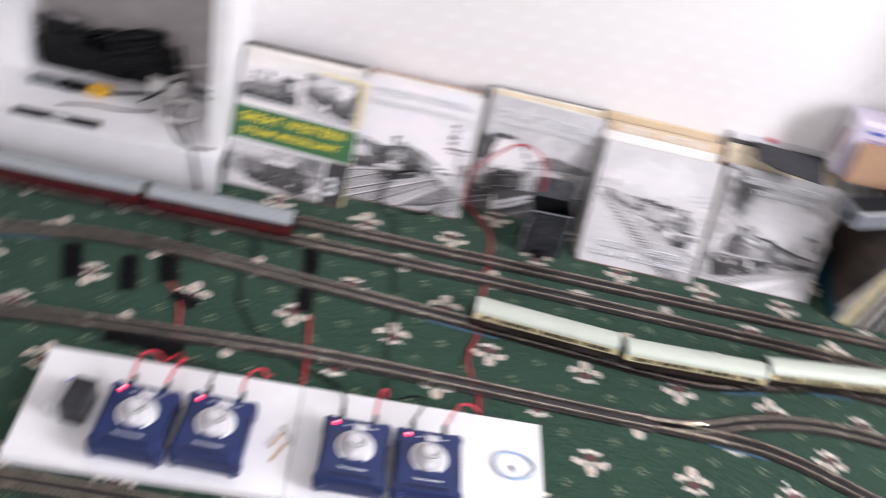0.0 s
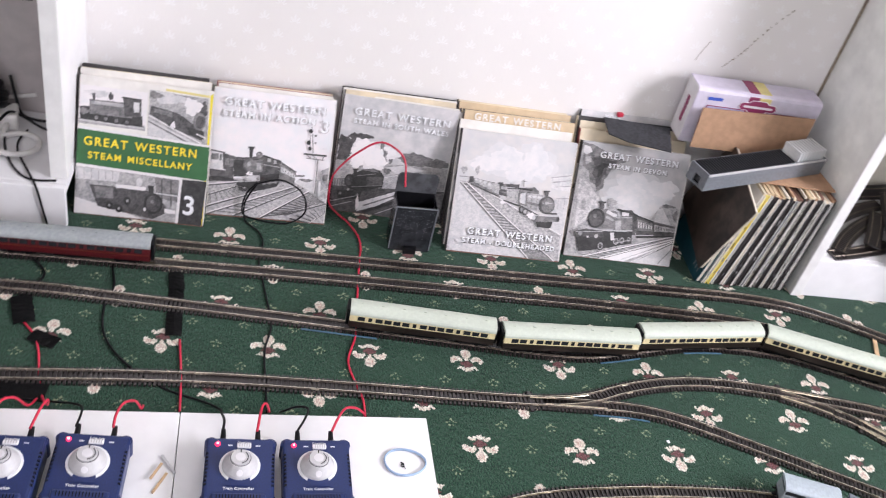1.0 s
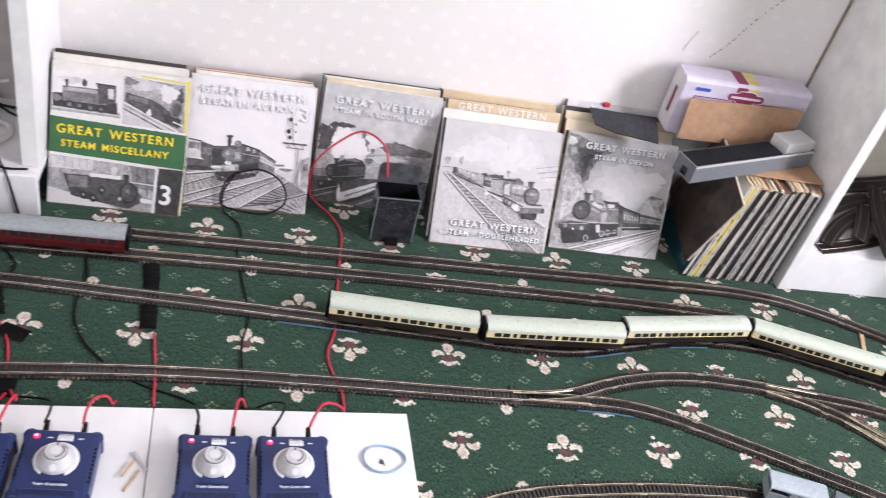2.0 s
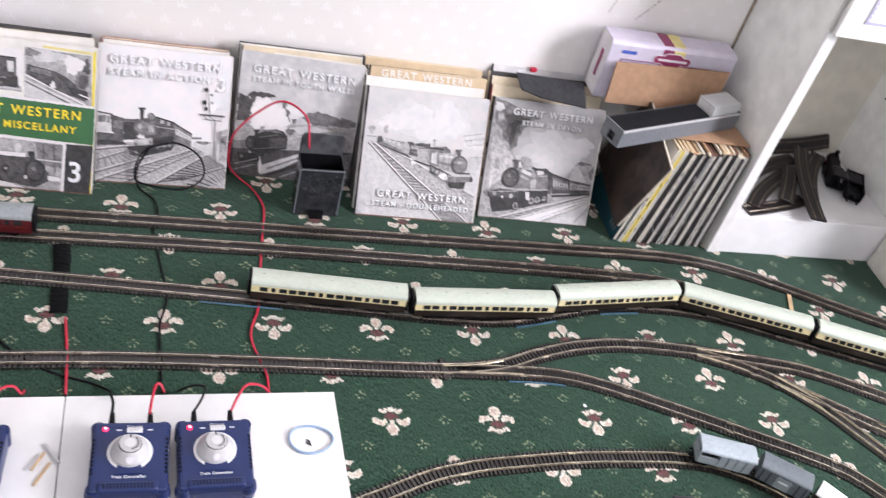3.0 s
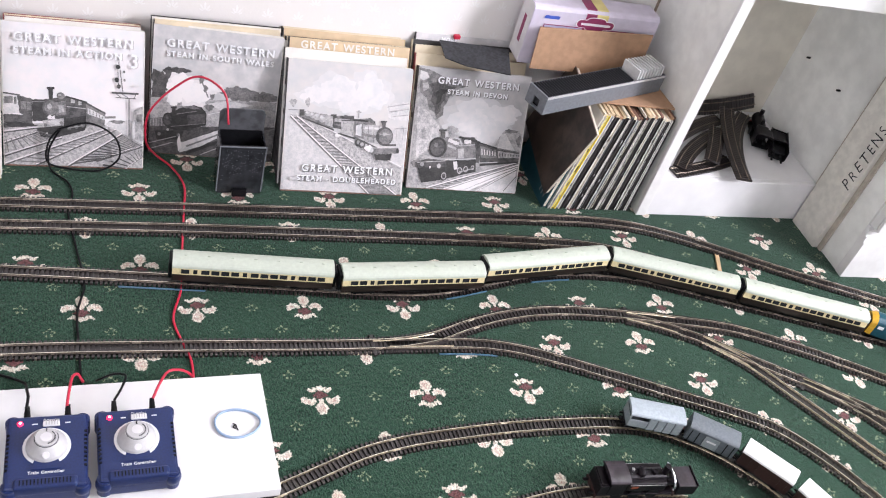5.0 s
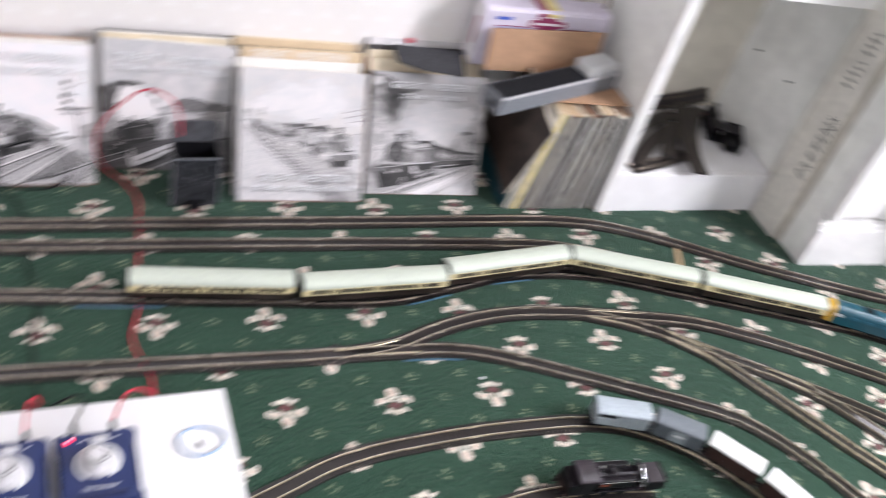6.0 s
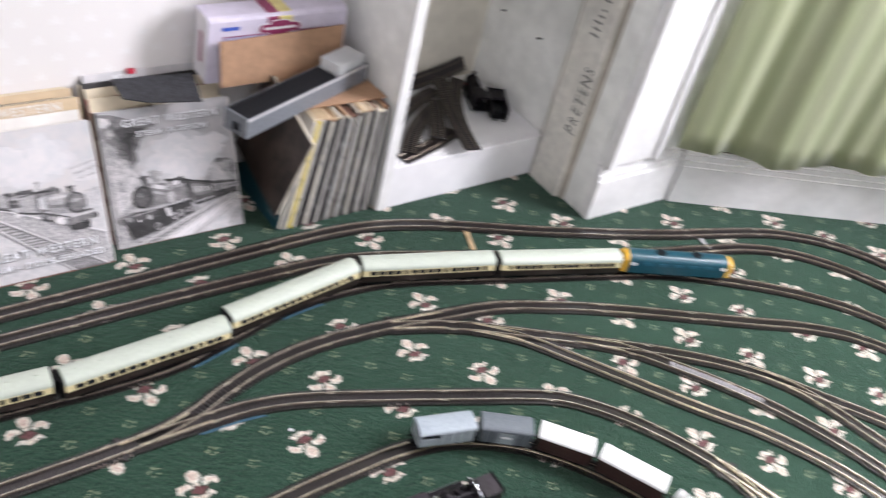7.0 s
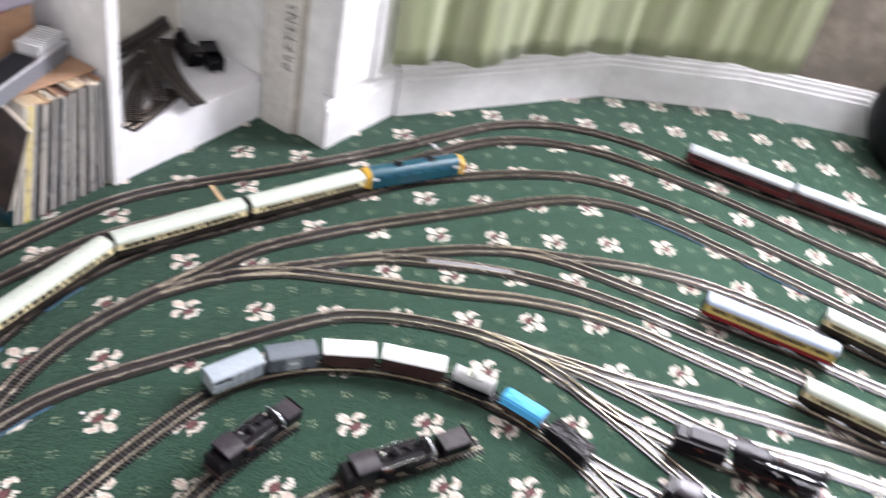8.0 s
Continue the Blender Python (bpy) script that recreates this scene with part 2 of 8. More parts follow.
M = dict(
    carpet=carpet_material(), paper_wall=wallpaper_material(), curtain=curtain_material(),
    white_board=surface("white_board", (0.82, 0.81, 0.82), 0.42, grain=25, vary=0.02, stain=3, stain_v=0.05, bump=0.04),
    white_gloss=surface("white_gloss_paint", (0.80, 0.79, 0.78), 0.35, grain=40, vary=0.03, stain=6, stain_v=0.08, bump=0.1),
    grey_wall=surface("old_white_emulsion", (0.87, 0.87, 0.84), 0.7, grain=30, vary=0.04, stain=5, stain_v=0.12, bump=0.2),
    # beige, taken darker so that the side wall next to it looks lit
    recess_wall=surface("beige_emulsion_darkened", (0.68, 0.64, 0.55), 0.7, grain=30, vary=0.04, stain=5, stain_v=0.12, bump=0.2),
    # grey-brown with the shade behind the left upright put into the colour
    shaded_wall=surface("shaded_emulsion", (0.46, 0.42, 0.41), 0.75, grain=30, vary=0.05, stain=5, stain_v=0.16, bump=0.2),
    # darker beige painted in for the shade along the upright's joints
    joint_shade=surface("beige_joint_shade", (0.50, 0.45, 0.38), 0.8, grain=60, vary=0.1, stain=14, stain_v=0.2, bump=0.2),
    bare_wood=surface("painted_batten", (0.75, 0.72, 0.66), 0.6, grain=55, vary=0.06, stain=9, stain_v=0.16, bump=0.2),
    plaster=surface("ceiling_plaster", (0.8, 0.79, 0.77), 0.8, vary=0.03),
    rail=surface("nickel_silver_rail", (0.35, 0.29, 0.235), 0.42, 0.85, grain=90, vary=0.25, stain=9, stain_v=0.28, bump=0.05),
    rail_top=surface("polished_rail_head", (0.86, 0.79, 0.66), 0.40, 0.95, grain=90, vary=0.16, stain=9, stain_v=0.22, bump=0.05),
    bright_rail=surface("bright_brass_rail", (0.74, 0.64, 0.46), 0.30, 0.95, grain=90, vary=0.15, stain=9, stain_v=0.15, bump=0.05),
    sleeper=surface("brown_plastic_sleeper", (0.024, 0.018, 0.018), 0.32, grain=300, vary=0.2, bump=0.1, spec=0.9),
    pale_sleeper=surface("pale_dusty_sleeper", (0.42, 0.40, 0.42), 0.6, grain=300, vary=0.2, bump=0.2),
    blue_tape=surface("blue_plastic_strip", (0.05, 0.125, 0.185), 0.35, vary=0.1),
    black=surface("black_plastic", (0.006, 0.006, 0.0075), 0.42, grain=120, vary=0.2, spec=0.2),
    tape=surface("black_cloth_tape", (0.008, 0.008, 0.009), 0.65, grain=400, vary=0.3, bump=0.3, spec=0.25),
    red_wire=surface("red_wire", (0.56, 0.020, 0.055), 0.4, vary=0.08),
    blue_case=surface("dark_blue_plastic", (0.011, 0.025, 0.108), 0.38, grain=500, vary=0.1, bump=0.08),
    knob=surface("pale_grey_plastic", (0.52, 0.51, 0.52), 0.4, vary=0.03, grain=200),
    lettering=surface("white_print", (0.80, 0.80, 0.82), 0.5, vary=0.02, bump=0),
    cream=surface("cream_paint", (0.70, 0.60, 0.34), 0.35, vary=0.06, grain=300),
    coach_yellow=surface("yellow_cream_paint", (0.56, 0.41, 0.12), 0.35, vary=0.06, grain=300),
    brown=surface("chocolate_paint", (0.020, 0.012, 0.010), 0.35, vary=0.15, grain=300),
    white_roof=surface("white_roof", (0.50, 0.545, 0.465), 0.5, vary=0.03, grain=200, stain=12, stain_v=0.06),
    grey_roof=surface("grey_roof", (0.31, 0.335, 0.345), 0.66, vary=0.06, grain=200, stain=12),
    blue_roof=surface("pale_blue_grey_roof", (0.38, 0.45, 0.55), 0.5, vary=0.05, grain=200),
    crimson=surface("crimson_paint", (0.22, 0.010, 0.016), 0.35, vary=0.1, grain=300), van_roof=surface("pale_van_roof", (0.76, 0.76, 0.75), 0.55, vary=0.04, grain=200, stain=14, stain_v=0.1),
    maroon=surface("maroon_paint", (0.085, 0.006, 0.010), 0.35, vary=0.12, grain=300),
    gold_line=surface("orange_lining", (0.15, 0.035, 0.016), 0.4, vary=0.1),
    teal_grille=surface("blue_grille", (0.02, 0.11, 0.17), 0.4, vary=0.1, grain=250), teal=surface("rail_blue_paint", (0.009, 0.068, 0.098), 0.35, vary=0.1, grain=250),
    yellow=surface("warning_yellow", (0.72, 0.40, 0.03), 0.4, vary=0.06, grain=250),
    loco_green=surface("dark_green_paint", (0.016, 0.045, 0.022), 0.35, vary=0.12, grain=250),
    # lighter than the loco black: reflection on flat tops put into the colour
    cab_sheen=surface("grey_cab_sheen", (0.036, 0.027, 0.035), 0.34, vary=0.25, grain=120, stain=30, stain_v=0.2),
    loco_black=surface("black_loco_paint", (0.0085, 0.0062, 0.0088), 0.36, vary=0.25, grain=250, spec=0.2),
    steel=surface("bright_steel", (0.62, 0.62, 0.64), 0.25, 0.9, vary=0.1),
    glass_dark=surface("dark_window", (0.02, 0.022, 0.026), 0.12, vary=0.1, bump=0),
    wagon_grey=surface("pale_grey_wagon", (0.30, 0.34, 0.36), 0.5, vary=0.06, grain=300),
    wagon_dark=surface("slate_grey_wagon", (0.135, 0.155, 0.175), 0.5, vary=0.08, grain=300),
    wagon_brown=surface("brown_wagon", (0.040, 0.015, 0.013), 0.5, vary=0.1, grain=300),
    van_grey=surface("grey_van_roof", (0.36, 0.41, 0.45), 0.5, vary=0.06, grain=250, stain=14, stain_v=0.1),
    wagon_blue=surface("bright_blue_tarpaulin", (0.05, 0.36, 0.66), 0.5, vary=0.06, grain=200),
    tank_silver=surface("silver_tank", (0.55, 0.55, 0.56), 0.35, 0.5, vary=0.08),
    card=surface("brown_cardboard", (0.42, 0.25, 0.15), 0.8, grain=80, vary=0.06, stain=8, stain_v=0.1, bump=0.1),
    worn_edge=surface("worn_grey_edges", (0.36, 0.35, 0.31), 0.75, grain=220, vary=0.3, stain=60, stain_v=0.3, bump=0.3),
    pages=surface("page_edges", (0.66, 0.60, 0.50), 0.8, grain=350, vary=0.12, bump=0.2),
    cover_white=surface("worn_white_cover", (0.74, 0.71, 0.67), 0.5, grain=40, vary=0.04, stain=14, stain_v=0.1),
    cover_cream=surface("cream_cover", (0.70, 0.60, 0.44), 0.55, grain=40, vary=0.05, stain=14, stain_v=0.1),
    cover_tan=surface("tan_cover", (0.62, 0.47, 0.30), 0.55, grain=40, vary=0.05, stain=14, stain_v=0.1), worn_board=surface("worn_brown_board", (0.20, 0.10, 0.07), 0.7, grain=300, vary=0.3, stain=60, stain_v=0.3), smoke_pale=surface("thin_smoked_plastic", (0.085, 0.087, 0.095), 0.25, grain=60, vary=0.2, stain=30, stain_v=0.2), smoke=surface("smoked_plastic", (0.030, 0.031, 0.036), 0.22, grain=60, vary=0.25, stain=30, stain_v=0.2, bump=0.1),
    cover_dark=surface("dark_cover", (0.035, 0.03, 0.03), 0.45, grain=40, vary=0.2, stain=14),
    cover_teal=surface("teal_cover", (0.006, 0.052, 0.07), 0.45, grain=40, vary=0.1),
    cover_red=surface("dull_red_cover", (0.25, 0.05, 0.05), 0.5, grain=40, vary=0.1),
    cover_green=surface("green_band", (0.028, 0.125, 0.040), 0.45, grain=40, vary=0.05),
    yellow_print=surface("yellow_print", (0.85, 0.68, 0.03), 0.45, vary=0.04),
    photo_grey=photo_material("printed_grey_sky", 0.46, 0.66, 10, 0.5), photo_warm=photo_material("printed_warm_sky", 0.68, 0.78, 9, 0.5, (1.0, 0.915, 0.93)), haze_dim=photo_material("printed_dim_haze", 0.42, 0.53, 10, 0.5), haze_mid=photo_material("printed_middle_haze", 0.49, 0.59, 12, 0.5), haze_warm=photo_material("printed_warm_haze", 0.54, 0.63, 12, 0.5), photo_sepia=photo_material("printed_sepia_sky", 0.50, 0.61, 8, 0.5, (1.0, 0.93, 0.91)), photo_soft=photo_material("printed_soft_sky", 0.33, 0.50, 7, 0.5),
    smoke_white=photo_material("printed_bright_steam", 0.70, 0.80, 24, 0.42), print_white=photo_material("printed_white", 0.62, 0.73, 30, 0.42), print_haze=photo_material("printed_haze", 0.56, 0.66, 14, 0.5), print_pale=photo_material("printed_steam", 0.57, 0.68, 16, 0.48), print_light=photo_material("printed_pale_grey", 0.46, 0.66, 70),
    print_mid=photo_material("printed_middle_grey", 0.22, 0.50, 90), print_grey=photo_material("printed_dark_grey", 0.09, 0.26, 90),
    print_dark=photo_material("printed_shadow", 0.03, 0.12, 90), print_black=photo_material("printed_black", 0.014, 0.05, 80),
    print_ground=photo_material("printed_ballast", 0.20, 0.58, 210), print_pale_ground=photo_material("printed_grass", 0.44, 0.62, 110), print_rock=photo_material("printed_rock", 0.30, 0.70, 90),
    painting=surface("dark_painting", (0.055, 0.038, 0.030), 0.4, grain=28, vary=0.4, stain=14, stain_v=0.3, bump=0), beige_wall=surface("stained_beige_wall", (0.29, 0.245, 0.20), 0.8, grain=26, vary=0.14, stain=7, stain_v=0.26, bump=0.2),
    panel_violet=surface("violet_panel", (0.46, 0.43, 0.60), 0.45, vary=0.05), lavender=surface("lavender_carton", (0.62, 0.57, 0.68), 0.45, grain=50, vary=0.04, stain=10, stain_v=0.08),
    carton_end=surface("white_carton", (0.70, 0.68, 0.70), 0.45, grain=50, vary=0.04),
    plum=surface("plum_print", (0.26, 0.03, 0.10), 0.45, vary=0.05),
    pale_yellow=surface("pale_yellow_print", (0.72, 0.62, 0.25), 0.45, vary=0.05),
    print_blue=surface("blue_print", (0.05, 0.10, 0.45), 0.45, vary=0.05),
    tray_grey=surface("mid_grey_plastic", (0.16, 0.17, 0.19), 0.45, grain=200, vary=0.08),
    slide_mount=surface("white_slide_mounts", (0.74, 0.75, 0.75), 0.5, vary=0.06),
    slate=surface("dark_roof_card", (0.035, 0.036, 0.042), 0.7, grain=200, vary=0.25, bump=0.3),
    rubber_band=surface("pale_blue_rubber", (0.30, 0.42, 0.60), 0.5, vary=0.05),
    led_core=glow_material("red_led_core", (1.0, 0.62, 0.66), 3.0), led=glow_material("red_led", (1.0, 0.022, 0.075), 3.4),
    # one brown for the painted corner shadow and the wallpaper crack
    shade_and_crack=surface("brown_shade_and_crack", (0.30, 0.24, 0.18), 0.9, grain=200, vary=0.2, stain=30, stain_v=0.2), white_cable=surface("white_cable", (0.72, 0.70, 0.68), 0.4, grain=80, vary=0.05),
    wood=surface("matchstick_wood", (0.55, 0.38, 0.22), 0.6, grain=120, vary=0.1),
    marker=surface("black_marker", (0.02, 0.02, 0.022), 0.6, vary=0.1, bump=0),
)


# ---- mesh helpers ----
def mesh_object(name, bm, material, smooth=False):
    me = bpy.data.meshes.new(name)
    bmesh.ops.recalc_face_normals(bm, faces=bm.faces[:])
    bm.to_mesh(me)
    bm.free()
    me.materials.append(M[material])
    if smooth:
        for p in me.polygons:
            p.use_smooth = True
    return new(name, me)


def part(name, bm, material, parent, label="", smooth=False, at=None):
    ob = mesh_object(name, bm, material, smooth)
    ob.parent = parent
    if at is not None:
        ob.matrix_local = at
    if label:
        tagged(ob, label)
    return ob


def same_mesh(name, like, parent, at):
    ob = new(name, like.data)
    ob.parent, ob.matrix_local = parent, at
    return ob


def thing(name, label, category, m=None, group="", kind=""):
    ob = new(name)
    ob.empty_display_size = 0.02
    if m is not None:
        ob.matrix_world = m
    return tagged(ob, label, category, group, kind)


def box(x0, x1, y0, y1, z0, z1, bevel=0.0, bm=None, segs=2):
    bm = bm or bmesh.new()
    made = bmesh.ops.create_cube(bm, size=1.0, matrix=Matrix.Translation(((x0 + x1) / 2, (y0 + y1) / 2, (z0 + z1) / 2)) @ Matrix.Diagonal((abs(x1 - x0), abs(y1 - y0), abs(z1 - z0), 1)))
    if bevel:
        edges = list({e for v in made["verts"] for e in v.link_edges})
        bmesh.ops.bevel(bm, geom=edges, offset=bevel, segments=segs, affect="EDGES", profile=0.6)
    return bm


def tube(r, length, m=None, bm=None, segs=14, r2=None):
    """A cylinder along z, centred, then moved by m."""
    bm = bm or bmesh.new()
    bmesh.ops.create_cone(bm, cap_ends=True, segments=segs, radius1=r, radius2=r if r2 is None else r2, depth=length, matrix=m or Matrix())
    return bm


ALONG_X, ALONG_Y = pose(0, 0, 0, 0, 90, 0), pose(0, 0, 0, 90, 0, 0)


def prism(profile, x0, x1, bm=None, taper=1.0):
    """A closed profile of (y, z) drawn out along x."""
    bm = bm or bmesh.new()
    a = [bm.verts.new((x0, y, z)) for y, z in profile]
    b = [bm.verts.new((x1, y * taper, z)) for y, z in profile]
    n = len(profile)
    for i in range(n):
        bm.faces.new((a[i], a[(i + 1) % n], b[(i + 1) % n], b[i]))
    bm.faces.new(a[::-1])
    bm.faces.new(b)
    return bm


def flat(points, z=0.0, thick=0.0004, bm=None):
    """A thin printed or cut shape: an outline in x, y at height z."""
    bm = bm or bmesh.new()
    lo = [bm.verts.new((x, y, z)) for x, y in points]
    hi = [bm.verts.new((x, y, z + thick)) for x, y in points]
    n = len(points)
    bm.faces.new(lo[::-1])
    bm.faces.new(hi)
    for i in range(n):
        bm.faces.new((lo[i], lo[(i + 1) % n], hi[(i + 1) % n], hi[i]))
    return bm


def disc(cx, cy, rx, ry, n=16, a0=0.0, a1=360.0):
    return [(cx + rx * math.cos(radians(a0 + (a1 - a0) * i / n)), cy + ry * math.sin(radians(a0 + (a1 - a0) * i / n))) for i in range(n if a1 - a0 >= 360 else n + 1)]


def words(name, text, size, parent, m, material="lettering", depth=0.0004, stretch=1.0, weight=0.0, gap=1.08):
    cu = bpy.data.curves.new(name, "FONT")
    cu.body, cu.size, cu.extrude, cu.offset = text, size, depth, weight
    cu.space_character, cu.space_word = gap, 1.0 + (gap - 1.0) * 1.2
    cu.align_x, cu.align_y = "CENTER", "CENTER"
    cu.materials.append(M[material])
    ob = new(name, cu)
    ob.parent, ob.matrix_local = parent, m @ Matrix.Diagonal((stretch, 1, 1, 1))
    return ob


def spline(points, step=0.004):
    """A smooth line through the points (Catmull-Rom), sampled about every step; ends carry straight on."""
    pts = [Vector(p) for p in points]
    pts = [pts[0] * 2 - pts[1], *pts, pts[-1] * 2 - pts[-2]]
    out = []
    for i in range(1, len(pts) - 2):
        p0, p1, p2, p3 = pts[i - 1:i + 3]
        d0, d1, d2 = max((p1 - p0).length, 1e-6) ** 0.5, max((p2 - p1).length, 1e-6) ** 0.5, max((p3 - p2).length, 1e-6) ** 0.5
        m1 = ((p1 - p0) / d0 - (p2 - p0) / (d0 + d1) + (p2 - p1) / d1) * d1
        m2 = ((p2 - p1) / d1 - (p3 - p1) / (d1 + d2) + (p3 - p2) / d2) * d1
        k = max(2, int((p2 - p1).length / step))
        for j in range(k):
            t = j / k
            out.append(p1 * (2 * t ** 3 - 3 * t * t + 1) + m1 * (t ** 3 - 2 * t * t + t) + p2 * (-2 * t ** 3 + 3 * t * t) + m2 * (t ** 3 - t * t))
    out.append(pts[-2].copy())
    return out


def cord(points, r, bm=None, segs=8, step=0.006):
    """A round wire through the points."""
    bm = bm or bmesh.new()
    line = spline([Vector(p) for p in points], step)
    rings = []
    for i, p in enumerate(line):
        t = (line[min(i + 1, len(line) - 1)] - line[max(i - 1, 0)]).normalized()
        side = t.cross(Vector((0, 0, 1)))
        side = side.normalized() if side.length > 1e-4 else Vector((1, 0, 0))
        up = side.cross(t).normalized()
        rings.append([bm.verts.new(p + side * r * math.cos(2 * math.pi * k / segs) + up * r * math.sin(2 * math.pi * k / segs)) for k in range(segs)])
    for a, b in zip(rings, rings[1:]):
        for k in range(segs):
            bm.faces.new((a[k], a[(k + 1) % segs], b[(k + 1) % segs], b[k]))
    bm.faces.new(rings[0][::-1])
    bm.faces.new(rings[-1])
    return bm


def structure(name, bm, material, label, smooth=False):
    return tagged(mesh_object(name, bm, material, smooth), label, name.split("_")[0], kind="structure")


def wall_run(points, z0, z1, thick, bm=None):
    """A wall standing on a plan line; thick is laid to the left of the walking direction."""
    bm = bm or bmesh.new()
    n = len(points)
    pts = [Vector(p) for p in points]
    outer = []
    for i, p in enumerate(pts):
        a = (pts[i] - pts[i - 1]).normalized() if i else None
        b = (pts[i + 1] - pts[i]).normalized() if i < n - 1 else None
        d = ((a or b) + (b or a)).normalized()
        nrm = Vector((-d.y, d.x))
        k = 1 / max(0.4, nrm.dot(Vector((-(a or b).y, (a or b).x))))
        outer.append(p + nrm * thick * k)
    lo_i = [bm.verts.new((p.x, p.y, z0)) for p in pts]
    hi_i = [bm.verts.new((p.x, p.y, z1)) for p in pts]
    lo_o = [bm.verts.new((p.x, p.y, z0)) for p in outer]
    hi_o = [bm.verts.new((p.x, p.y, z1)) for p in outer]
    for i in range(n - 1):
        for q in ((lo_i[i], lo_i[i + 1], hi_i[i + 1], hi_i[i]), (lo_o[i + 1], lo_o[i], hi_o[i], hi_o[i + 1]),
                  (hi_i[i], hi_i[i + 1], hi_o[i + 1], hi_o[i]), (lo_i[i + 1], lo_i[i], lo_o[i], lo_o[i + 1])):
            bm.faces.new(q)
    bm.faces.new((lo_i[0], hi_i[0], hi_o[0], lo_o[0]))
    bm.faces.new((lo_i[-1], lo_o[-1], hi_o[-1], hi_i[-1]))
    return bm


# ---- room ----
WALL_Y, SIDE_X, CEIL = 0.455, 1.372, 2.4
BAY = [(1.603, 0.076), (2.107, -0.196), (2.353, -0.480), (2.535, -0.800), (2.68, -3.35)]

structure("floor", box(-2.6, 3.2, -3.5, 0.75, -0.12, 0.0), "carpet", "dark green carpet with woven cream and pink flowers")
structure("ceiling", box(-2.6, 3.2, -3.5, 0.75, CEIL, CEIL + 0.1), "plaster", "plain white plaster ceiling")
structure("wall_back", box(-2.4, 1.000, WALL_Y, WALL_Y + 0.12, 0, CEIL), "paper_wall", "off-white wallpapered wall with faint embossed leaves")
# sheet over the wallpaper, coloured darker for the shade in the cupboard
structure("wall_cupboard", box(-2.39, -0.3625, 0.4495, 0.4547, 0, CEIL), "shaded_wall", "grey-brown wall at the back of the cupboard, shade put into its colour")
structure("wall_recess", box(1.000, SIDE_X, 0.492, 0.575, 0, CEIL), "recess_wall", "bare beige wall at the back of the cupboard, darkened beside the lit side")
structure("wall_pier", box(SIDE_X, 1.70, 0.092, 0.575, 0, CEIL), "grey_wall", "stained off-white pier beside the bay window")
structure("wall_left", box(-2.52, -2.4, -3.5, 0.575, 0, CEIL), "paper_wall", "off-white wallpapered side wall")


def rear_wall():
    """Wall behind the viewer with a window opening, unseen and added for the fill lamp."""
    bm = box(-2.4, -1.55, -3.47, -3.35, 0, CEIL)
    box(0.05, 2.8, -3.47, -3.35, 0, CEIL, bm=bm)
    box(-1.55, 0.05, -3.47, -3.35, 0, 0.85, bm=bm)
    box(-1.55, 0.05, -3.47, -3.35, 2.15, CEIL, bm=bm)
    return bm


structure("wall_rear", rear_wall(), "paper_wall", "unseen off-white wallpapered wall with an added window opening")


def bay_wall():
    """Low wall, lintel and corner posts of the bay with its side windows open."""
    bm = wall_run(BAY[:4], 0, 0.74, 0.12)
    wall_run(BAY[:4], 2.12, CEIL, 0.12, bm)
    for a, b, f0, f1 in ((0, 1, 0.0, 0.16), (0, 1, 0.88, 1.0), (1, 2, 0.0, 0.16), (2, 3, 0.86, 1.0)):
        p, q = Vector(BAY[a]), Vector(BAY[b])
        wall_run([p.lerp(q, f0), p.lerp(q, f1)], 0.74, 2.12, 0.12, bm)
    return bm


structure("wall_bay", bay_wall(), "beige_wall", "stained beige low wall of the bay below its windows")


def bay_window_wall():
    """Last side of the bay with a wide window opening."""
    a, b = Vector(BAY[3]), Vector(BAY[4])
    bm = bmesh.new()
    for f0, f1, z0, z1 in ((0, 0.01, 0, CEIL), (0.65, 1, 0, CEIL), (0.01, 0.65, 0, 0.75), (0.01, 0.65, 2.15, CEIL)):
        wall_run([a.lerp(b, f0), a.lerp(b, f1)], z0, z1, 0.12, bm)
    return bm


structure("wall_window", bay_window_wall(), "beige_wall", "stained beige wall holding the bay window")


def skirting(points, name):
    """Tall moulded skirting: a board, a step and a rounded top."""
    bm = wall_run(points, 0, 0.088, -0.019)
    wall_run(points, 0.088, 0.100, -0.0155, bm)
    wall_run(points, 0.100, 0.112, -0.011, bm)
    wall_run(points, 0.112, 0.120, -0.007, bm)
    ob = structure(name, bm, "white_gloss", "tall moulded white gloss skirting board")
    return ob


skirting([(1.371, 0.091), (1.602, 0.084)], "baseboard_1")
skirting([(1.603, 0.074), (2.103, -0.198), (2.348, -0.482), (2.530, -0.801), (2.672, -3.3)], "baseboard_2")

# pilaster at the edge of the bay, above its skirting
pil = box(1.374, 1.526, 0.072, 0.0915, 0.12, CEIL, 0.004)
box(1.374, 1.400, 0.064, 0.072, 0.12, CEIL, 0.003, pil)
box(1.500, 1.526, 0.064, 0.072, 0.12, CEIL, 0.003, pil)
structure("trim", pil, "white_gloss", "white gloss painted window architrave")
structure("trim", box(1.527, 1.602, 0.084, 0.0915, 0.12, CEIL, 0.003), "grey_wall", "narrow plaster reveal beside the architrave")


